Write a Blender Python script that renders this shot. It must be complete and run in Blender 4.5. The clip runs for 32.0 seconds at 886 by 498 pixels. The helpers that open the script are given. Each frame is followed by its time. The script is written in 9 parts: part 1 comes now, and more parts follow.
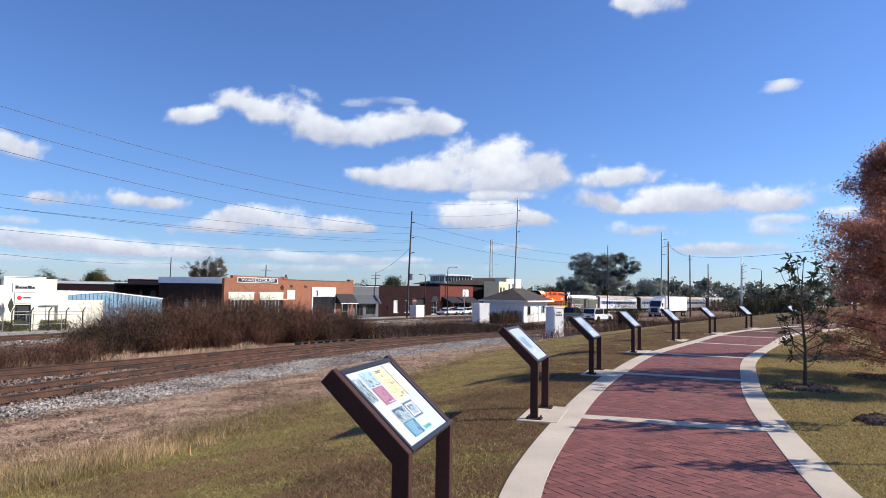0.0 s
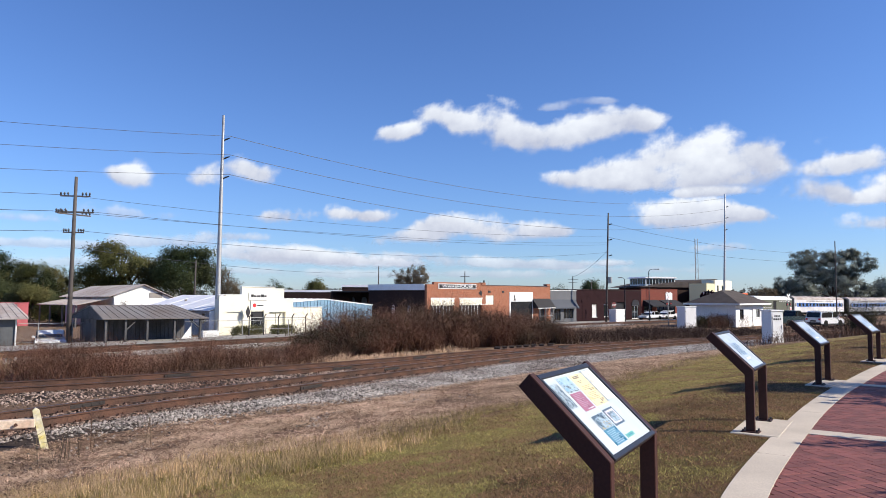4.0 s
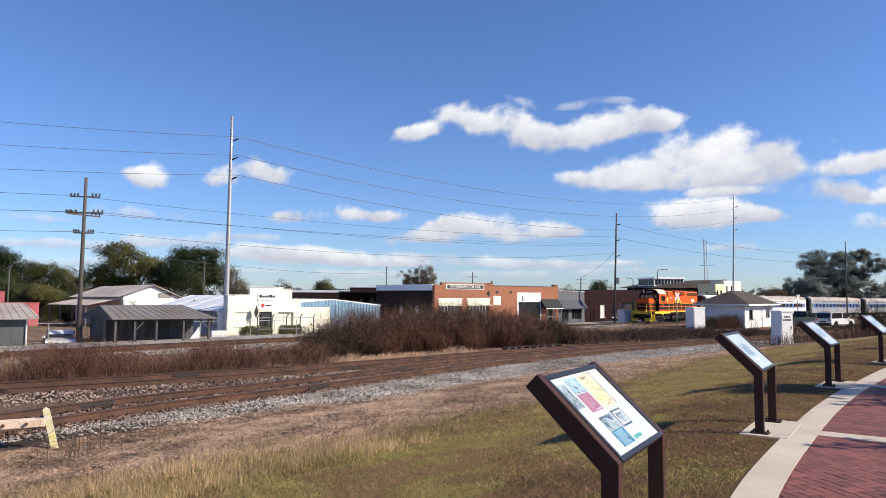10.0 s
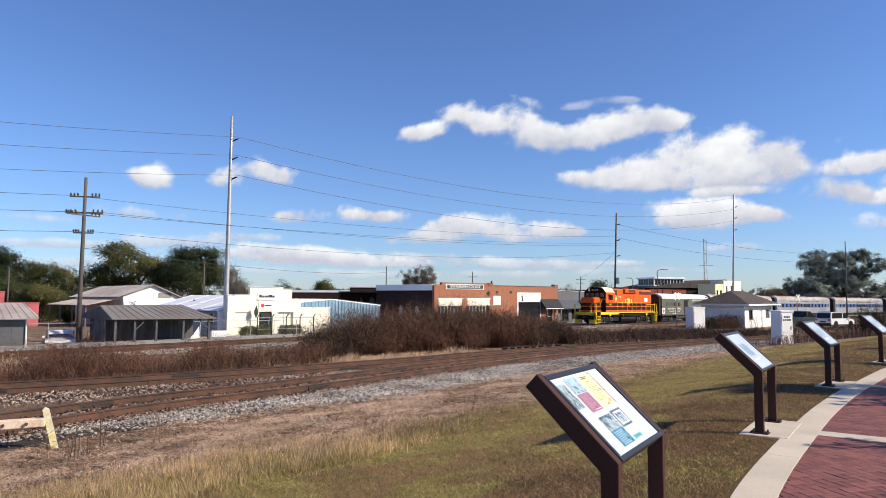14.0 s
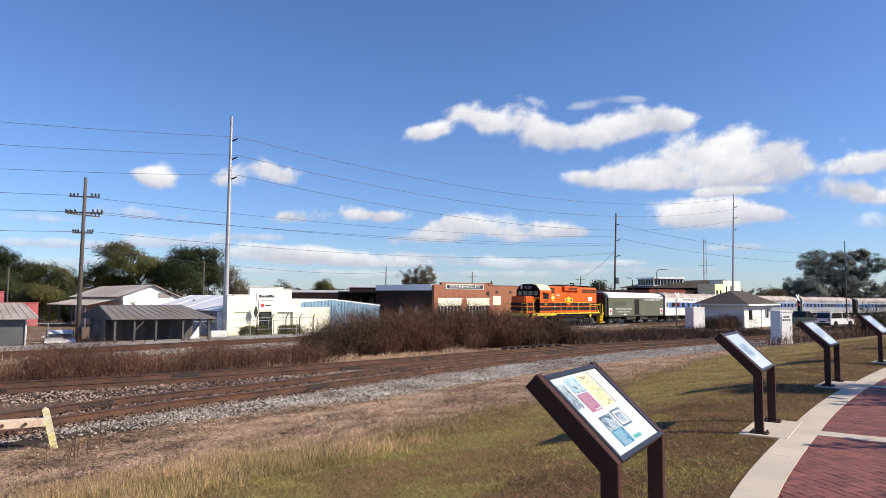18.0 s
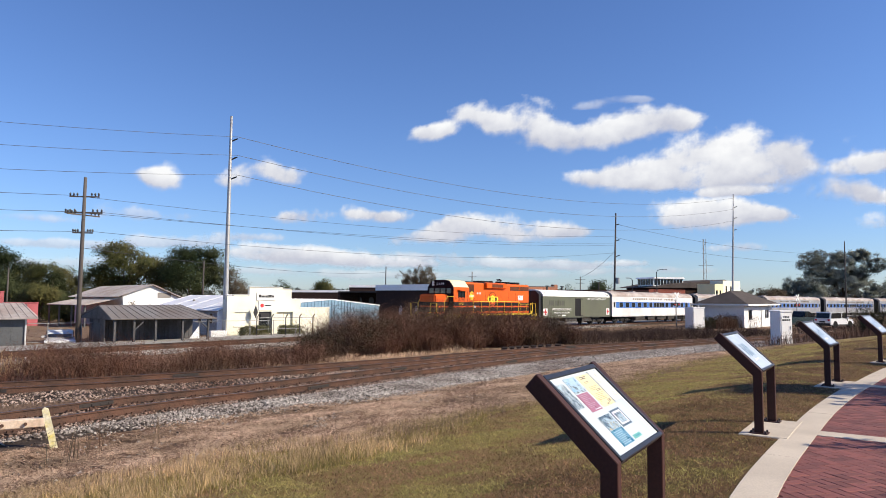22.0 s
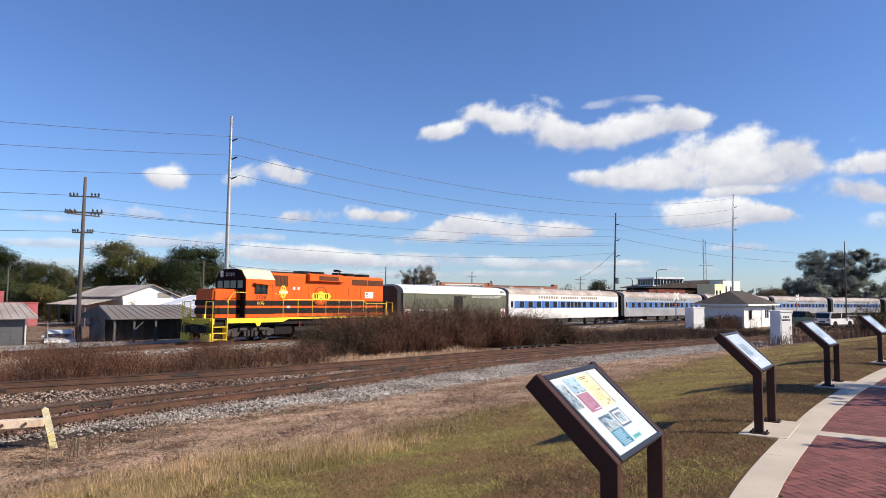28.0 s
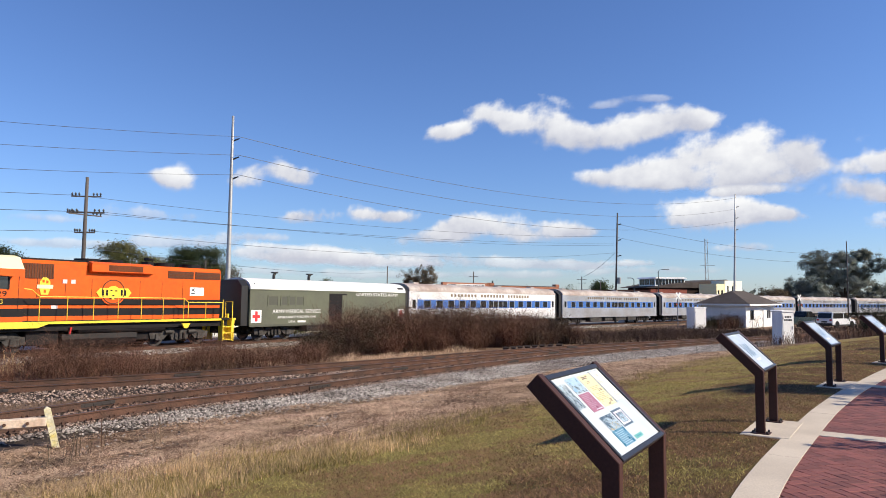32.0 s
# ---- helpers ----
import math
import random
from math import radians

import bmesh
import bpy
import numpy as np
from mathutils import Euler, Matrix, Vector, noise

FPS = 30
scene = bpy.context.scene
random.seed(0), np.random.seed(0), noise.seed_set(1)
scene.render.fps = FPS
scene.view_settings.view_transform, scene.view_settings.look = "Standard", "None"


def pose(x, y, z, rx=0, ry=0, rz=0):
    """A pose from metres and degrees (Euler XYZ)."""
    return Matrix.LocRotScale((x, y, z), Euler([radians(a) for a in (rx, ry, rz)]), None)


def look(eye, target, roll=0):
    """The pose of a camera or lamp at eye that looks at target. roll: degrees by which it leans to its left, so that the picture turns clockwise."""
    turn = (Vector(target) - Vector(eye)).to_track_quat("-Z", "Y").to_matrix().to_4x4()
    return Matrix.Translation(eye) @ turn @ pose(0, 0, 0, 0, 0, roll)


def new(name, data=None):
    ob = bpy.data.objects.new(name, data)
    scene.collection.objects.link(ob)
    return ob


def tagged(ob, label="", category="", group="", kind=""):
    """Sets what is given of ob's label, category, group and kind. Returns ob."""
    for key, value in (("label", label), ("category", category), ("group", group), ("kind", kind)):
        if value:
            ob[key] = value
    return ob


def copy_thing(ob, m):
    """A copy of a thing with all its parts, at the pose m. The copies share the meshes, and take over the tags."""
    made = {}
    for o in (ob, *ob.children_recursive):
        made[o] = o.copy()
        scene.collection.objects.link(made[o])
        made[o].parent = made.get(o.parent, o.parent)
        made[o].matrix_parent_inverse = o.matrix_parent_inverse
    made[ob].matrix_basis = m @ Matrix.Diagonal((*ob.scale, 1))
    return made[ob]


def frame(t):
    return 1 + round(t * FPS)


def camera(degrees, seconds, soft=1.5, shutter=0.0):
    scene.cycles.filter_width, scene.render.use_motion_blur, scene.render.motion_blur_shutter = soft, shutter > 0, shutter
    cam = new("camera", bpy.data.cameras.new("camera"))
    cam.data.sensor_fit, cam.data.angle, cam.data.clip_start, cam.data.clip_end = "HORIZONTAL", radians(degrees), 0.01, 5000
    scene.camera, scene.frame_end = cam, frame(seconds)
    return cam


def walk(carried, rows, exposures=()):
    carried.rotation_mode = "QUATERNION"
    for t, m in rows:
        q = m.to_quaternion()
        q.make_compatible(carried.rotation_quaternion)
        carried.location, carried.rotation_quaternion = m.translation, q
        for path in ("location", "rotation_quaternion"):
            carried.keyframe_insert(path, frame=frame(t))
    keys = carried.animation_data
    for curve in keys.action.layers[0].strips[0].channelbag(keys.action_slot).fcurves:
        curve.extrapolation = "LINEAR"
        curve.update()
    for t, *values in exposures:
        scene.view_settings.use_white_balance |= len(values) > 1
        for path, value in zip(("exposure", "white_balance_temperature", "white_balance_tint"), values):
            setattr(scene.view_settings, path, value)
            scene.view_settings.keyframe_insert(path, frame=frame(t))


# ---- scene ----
# ---- the camera: a phone held beside the path, turning once to follow the train ----
EYE = (0.0, 0.0, 1.6)
cam = camera(65.76, 32.0, 0.6)
CAMERA_TURNS = [
    (0.0, 93.648, -0.94, -17.085), (1.9, 93.66, -1.06, -17.02), (2.5, 93.27, -0.42, -15.6),
    (3.0, 93.255, -0.04, -9.252), (3.5, 93.655, -0.03, -3.84), (4.0, 93.87, -0.21, -0.75),
    (4.6, 93.899, -0.255, 0.06), (5.5, 93.899, -0.255, 0.043), (6.0, 93.9, -0.249, -0.017),
    (7.0, 93.901, -0.247, -0.078), (13.0, 93.897, -0.252, -0.108), (20.0, 93.897, -0.257, -0.145),
    (31.5, 93.887, -0.284, -0.151), (32.0, 93.883, -0.289, -0.031)]
walk(cam, [(t, pose(EYE[0] - 0.017 * max(0.0, 1 - max(t - 1.9, 0) / 2.7), EYE[1], EYE[2], rx, ry, rz)) for t, rx, ry, rz in CAMERA_TURNS], [(0.0, 0.45, 6050, 10), (3.0, 0.45, 6050, 10), (6.0, 0.45, 6100, 10), (13.0, 0.47, 6400, 10), (32.0, 0.45, 6420, 10)])

# ---- world and sun ----
SUN_ELEVATION, SUN_AZIMUTH = 32.0, 101.0          # azimuth from +y towards +x
world = bpy.data.worlds.new("sky")
scene.world = world
world.use_nodes = True
wn, wl = world.node_tree.nodes, world.node_tree.links
wn.clear()
sky = wn.new("ShaderNodeTexSky")
sky.sky_type, sky.sun_disc = "NISHITA", False
sky.sun_elevation, sky.sun_rotation = radians(SUN_ELEVATION), radians(SUN_AZIMUTH)
sky.air_density, sky.dust_density, sky.ozone_density = 1.0, 0.2, 3.0
bg = wn.new("ShaderNodeBackground")
bg.inputs["Strength"].default_value = 0.084
wout = wn.new("ShaderNodeOutputWorld")
blue = wn.new("ShaderNodeMix")
blue.data_type, blue.blend_type = "RGBA", "MULTIPLY"
blue.inputs["Factor"].default_value, blue.inputs["B"].default_value = 1.0, (0.77, 0.92, 1.27, 1)
wl.new(sky.outputs[0], blue.inputs["A"])
wl.new(blue.outputs["Result"], bg.inputs["Color"])
wl.new(bg.outputs[0], wout.inputs["Surface"])
sun = new("sun", bpy.data.lights.new("sun", "SUN"))
sun.data.energy, sun.data.angle, sun.data.color = 5.0, radians(0.53), (1.0, 0.865, 0.675)
sa, se = radians(SUN_AZIMUTH), radians(SUN_ELEVATION)
sun.matrix_world = look((0, 0, 60), (-60 * math.sin(sa) * math.cos(se), -60 * math.cos(sa) * math.cos(se), 60 - 60 * math.sin(se)))


# ---- materials ----
def link(nt, a, b):
    nt.links.new(a, b)


def mat(name, color, rough=0.7, metal=0.0, vary=0.18, big=0.6, fine=18.0, bump=0.15, tint=None, by_piece=0.0, spec=0.5,
        coords="Object", island=0.0, streak=None, clear=0.0, thin=0.0):
    """A surface with broad stains, fine grain and relief. tint: a second colour that the stains mix in."""
    if max(color) < 0.6:
        color = tuple(0.82 * c for c in color)
        tint = tint and tuple(0.82 * c for c in tint)
    if rough >= 0.85:
        spec = min(spec, 0.12)
    m = bpy.data.materials.new(name)
    m.use_nodes = True
    nt = m.node_tree
    n = nt.nodes
    b = n["Principled BSDF"]
    b.inputs["Metallic"].default_value = metal
    b.inputs["Specular IOR Level"].default_value = spec
    if clear:
        b.inputs["Coat Weight"].default_value, b.inputs["Coat Roughness"].default_value = clear, 0.08
    tc = n.new("ShaderNodeTexCoord")
    src = tc.outputs[coords]
    if streak:
        mp = n.new("ShaderNodeMapping")
        mp.inputs["Scale"].default_value = streak
        link(nt, src, mp.inputs["Vector"])
        src = mp.outputs[0]
    n1, n2 = n.new("ShaderNodeTexNoise"), n.new("ShaderNodeTexNoise")
    for node, scale in ((n1, big), (n2, fine)):
        node.inputs["Scale"].default_value, node.inputs["Detail"].default_value = scale, 6.0
        link(nt, src, node.inputs["Vector"])
    mix = n.new("ShaderNodeMix")
    mix.data_type = "RGBA"
    c2 = tint or tuple(c * (1 - vary) for c in color)
    mix.inputs["A"].default_value, mix.inputs["B"].default_value = (*color, 1), (*c2, 1)
    ramp = n.new("ShaderNodeMapRange")
    ramp.inputs["From Min"].default_value, ramp.inputs["From Max"].default_value = 0.35, 0.68
    link(nt, n1.outputs["Fac"], ramp.inputs["Value"])
    link(nt, ramp.outputs[0], mix.inputs["Factor"])
    hsv = n.new("ShaderNodeHueSaturation")
    val = n.new("ShaderNodeMapRange")
    val.inputs["From Min"].default_value, val.inputs["From Max"].default_value = 0.25, 0.75
    val.inputs["To Min"].default_value, val.inputs["To Max"].default_value = 1 - vary, 1 + vary
    link(nt, n2.outputs["Fac"], val.inputs["Value"])
    out = val.outputs[0]
    if by_piece or island:
        if by_piece:
            rnd, amount = n.new("ShaderNodeObjectInfo").outputs["Random"], by_piece
        else:
            rnd, amount = n.new("ShaderNodeNewGeometry").outputs["Random Per Island"], island
        r2 = n.new("ShaderNodeMapRange")
        r2.inputs["To Min"].default_value, r2.inputs["To Max"].default_value = 1 - amount, 1 + amount
        link(nt, rnd, r2.inputs["Value"])
        mul = n.new("ShaderNodeMath")
        mul.operation = "MULTIPLY"
        link(nt, out, mul.inputs[0])
        link(nt, r2.outputs[0], mul.inputs[1])
        out = mul.outputs[0]
    link(nt, out, hsv.inputs["Value"])
    link(nt, mix.outputs["Result"], hsv.inputs["Color"])
    link(nt, hsv.outputs[0], b.inputs["Base Color"])
    rr = n.new("ShaderNodeMapRange")
    rr.inputs["To Min"].default_value, rr.inputs["To Max"].default_value = max(0.03, rough - 0.12), min(1, rough + 0.12)
    link(nt, n2.outputs["Fac"], rr.inputs["Value"])
    link(nt, rr.outputs[0], b.inputs["Roughness"])
    if bump:
        bp = n.new("ShaderNodeBump")
        bp.inputs["Strength"].default_value, bp.inputs["Distance"].default_value = bump, 0.02
        link(nt, n2.outputs["Fac"], bp.inputs["Height"])
        link(nt, bp.outputs[0], b.inputs["Normal"])
    if thin:
        # leaves and stalks let part of the light through
        tl, mx = n.new("ShaderNodeBsdfTranslucent"), n.new("ShaderNodeMixShader")
        mx.inputs["Fac"].default_value = thin
        link(nt, hsv.outputs[0], tl.inputs["Color"])
        link(nt, b.outputs[0], mx.inputs[1])
        link(nt, tl.outputs[0], mx.inputs[2])
        link(nt, mx.outputs[0], n["Material Output"].inputs["Surface"])
    return m


def brick_mat(name, c1, c2, mortar, size=0.22, gap=0.012):
    """Distant brickwork in running bond."""
    m = mat(name, c1, 0.85, vary=0.3, big=0.7, fine=5.0)
    nt = m.node_tree
    n = nt.nodes
    tc = n.new("ShaderNodeTexCoord")
    sep, com = n.new("ShaderNodeSeparateXYZ"), n.new("ShaderNodeCombineXYZ")
    link(nt, tc.outputs["Object"], sep.inputs[0])
    add = n.new("ShaderNodeMath")
    link(nt, sep.outputs["X"], add.inputs[0])
    link(nt, sep.outputs["Y"], add.inputs[1])
    link(nt, add.outputs[0], com.inputs["X"])
    link(nt, sep.outputs["Z"], com.inputs["Y"])
    bt = n.new("ShaderNodeTexBrick")
    bt.inputs["Color1"].default_value, bt.inputs["Color2"].default_value, bt.inputs["Mortar"].default_value = (*c1, 1), (*c2, 1), (*mortar, 1)
    bt.inputs["Scale"].default_value, bt.inputs["Mortar Size"].default_value = 1.0, gap
    bt.inputs["Brick Width"].default_value, bt.inputs["Row Height"].default_value = size, size / 3
    link(nt, com.outputs[0], bt.inputs["Vector"])
    hsv = next(x for x in n if x.bl_idname == "ShaderNodeHueSaturation")
    mixer = next(x for x in n if x.bl_idname == "ShaderNodeMix")
    blend = n.new("ShaderNodeMix")
    blend.data_type, blend.blend_type = "RGBA", "MIX"
    blend.inputs["Factor"].default_value = 0.55
    link(nt, mixer.outputs["Result"], blend.inputs["A"])
    link(nt, bt.outputs["Color"], blend.inputs["B"])
    link(nt, blend.outputs["Result"], hsv.inputs["Color"])
    return m


def glass_mat(name, color=(0.02, 0.025, 0.03), rough=0.06):
    return mat(name, color, rough, vary=0.3, big=0.8, fine=4.0, bump=0.0, spec=0.8)


def ground_mat():
    """Lawn beside the path, dry thatch down the bank, dirt and gravel by the rails, by the distance from the rails."""
    m = bpy.data.materials.new("ground_cover")
    m.use_nodes = True
    nt = m.node_tree
    n = nt.nodes
    b = n["Principled BSDF"]
    b.inputs["Roughness"].default_value, b.inputs["Specular IOR Level"].default_value = 0.95, 0.1
    geo = n.new("ShaderNodeNewGeometry")
    cover = n.new("ShaderNodeAttribute")
    cover.attribute_name = "cover"

    def noise_at(scale, detail=6.0, rough=0.6):
        t = n.new("ShaderNodeTexNoise")
        t.inputs["Scale"].default_value, t.inputs["Detail"].default_value, t.inputs["Roughness"].default_value = scale, detail, rough
        link(nt, geo.outputs["Position"], t.inputs["Vector"])
        return t.outputs["Fac"]

    def ramp(value, lo, hi, a=0.0, z=1.0):
        r = n.new("ShaderNodeMapRange")
        for key, v in (("From Min", lo), ("From Max", hi), ("To Min", a), ("To Max", z)):
            r.inputs[key].default_value = v
        link(nt, value, r.inputs["Value"])
        return r.outputs[0]

    def mixed(f, a, c):
        x = n.new("ShaderNodeMix")
        x.data_type = "RGBA"
        link(nt, f, x.inputs["Factor"])
        for key, v in (("A", a), ("B", c)):
            if isinstance(v, tuple):
                x.inputs[key].default_value = (*v, 1)
            else:
                link(nt, v, x.inputs[key])
        return x.outputs["Result"]

    fine, small, mid, broad = noise_at(75.0, 4.0, 0.7), noise_at(17.0, 5.0, 0.65), noise_at(3.2), noise_at(0.5)
    lawn = mixed(ramp(mid, 0.38, 0.66), (0.23, 0.19, 0.066), (0.27, 0.18, 0.08))
    worn = mixed(ramp(mid, 0.40, 0.62), (0.135, 0.077, 0.043), (0.11, 0.086, 0.032))
    thatch = mixed(ramp(small, 0.38, 0.6), (0.30, 0.195, 0.125), (0.10, 0.06, 0.04))
    thatch = mixed(ramp(broad, 0.45, 0.7), thatch, (0.31, 0.22, 0.145))
    thatch = mixed(ramp(mid, 0.50, 0.62), thatch, (0.085, 0.055, 0.04))
    dirt = mixed(ramp(small, 0.35, 0.65), (0.11, 0.068, 0.046), (0.22, 0.15, 0.10))
    rough_edge = n.new("ShaderNodeMath")
    rough_edge.operation = "MULTIPLY_ADD"
    link(nt, ramp(noise_at(0.9), 0.3, 0.7, -0.35, 0.35), rough_edge.inputs[0])
    rough_edge.inputs[1].default_value = 1.0
    link(nt, cover.outputs["Fac"], rough_edge.inputs[2])
    c = mixed(ramp(rough_edge.outputs[0], 0.9, 1.15), dirt, thatch)
    c = mixed(ramp(rough_edge.outputs[0], 1.9, 2.2), c, lawn)
    c = mixed(ramp(rough_edge.outputs[0], 2.75, 3.1), c, worn)
    hsv = n.new("ShaderNodeHueSaturation")
    link(nt, ramp(fine, 0.3, 0.7, 0.45, 1.5), hsv.inputs["Value"])
    link(nt, c, hsv.inputs["Color"])
    link(nt, hsv.outputs[0], b.inputs["Base Color"])
    bp = n.new("ShaderNodeBump")
    bp.inputs["Strength"].default_value, bp.inputs["Distance"].default_value = 0.6, 0.05
    link(nt, fine, bp.inputs["Height"])
    link(nt, bp.outputs[0], b.inputs["Normal"])
    return m


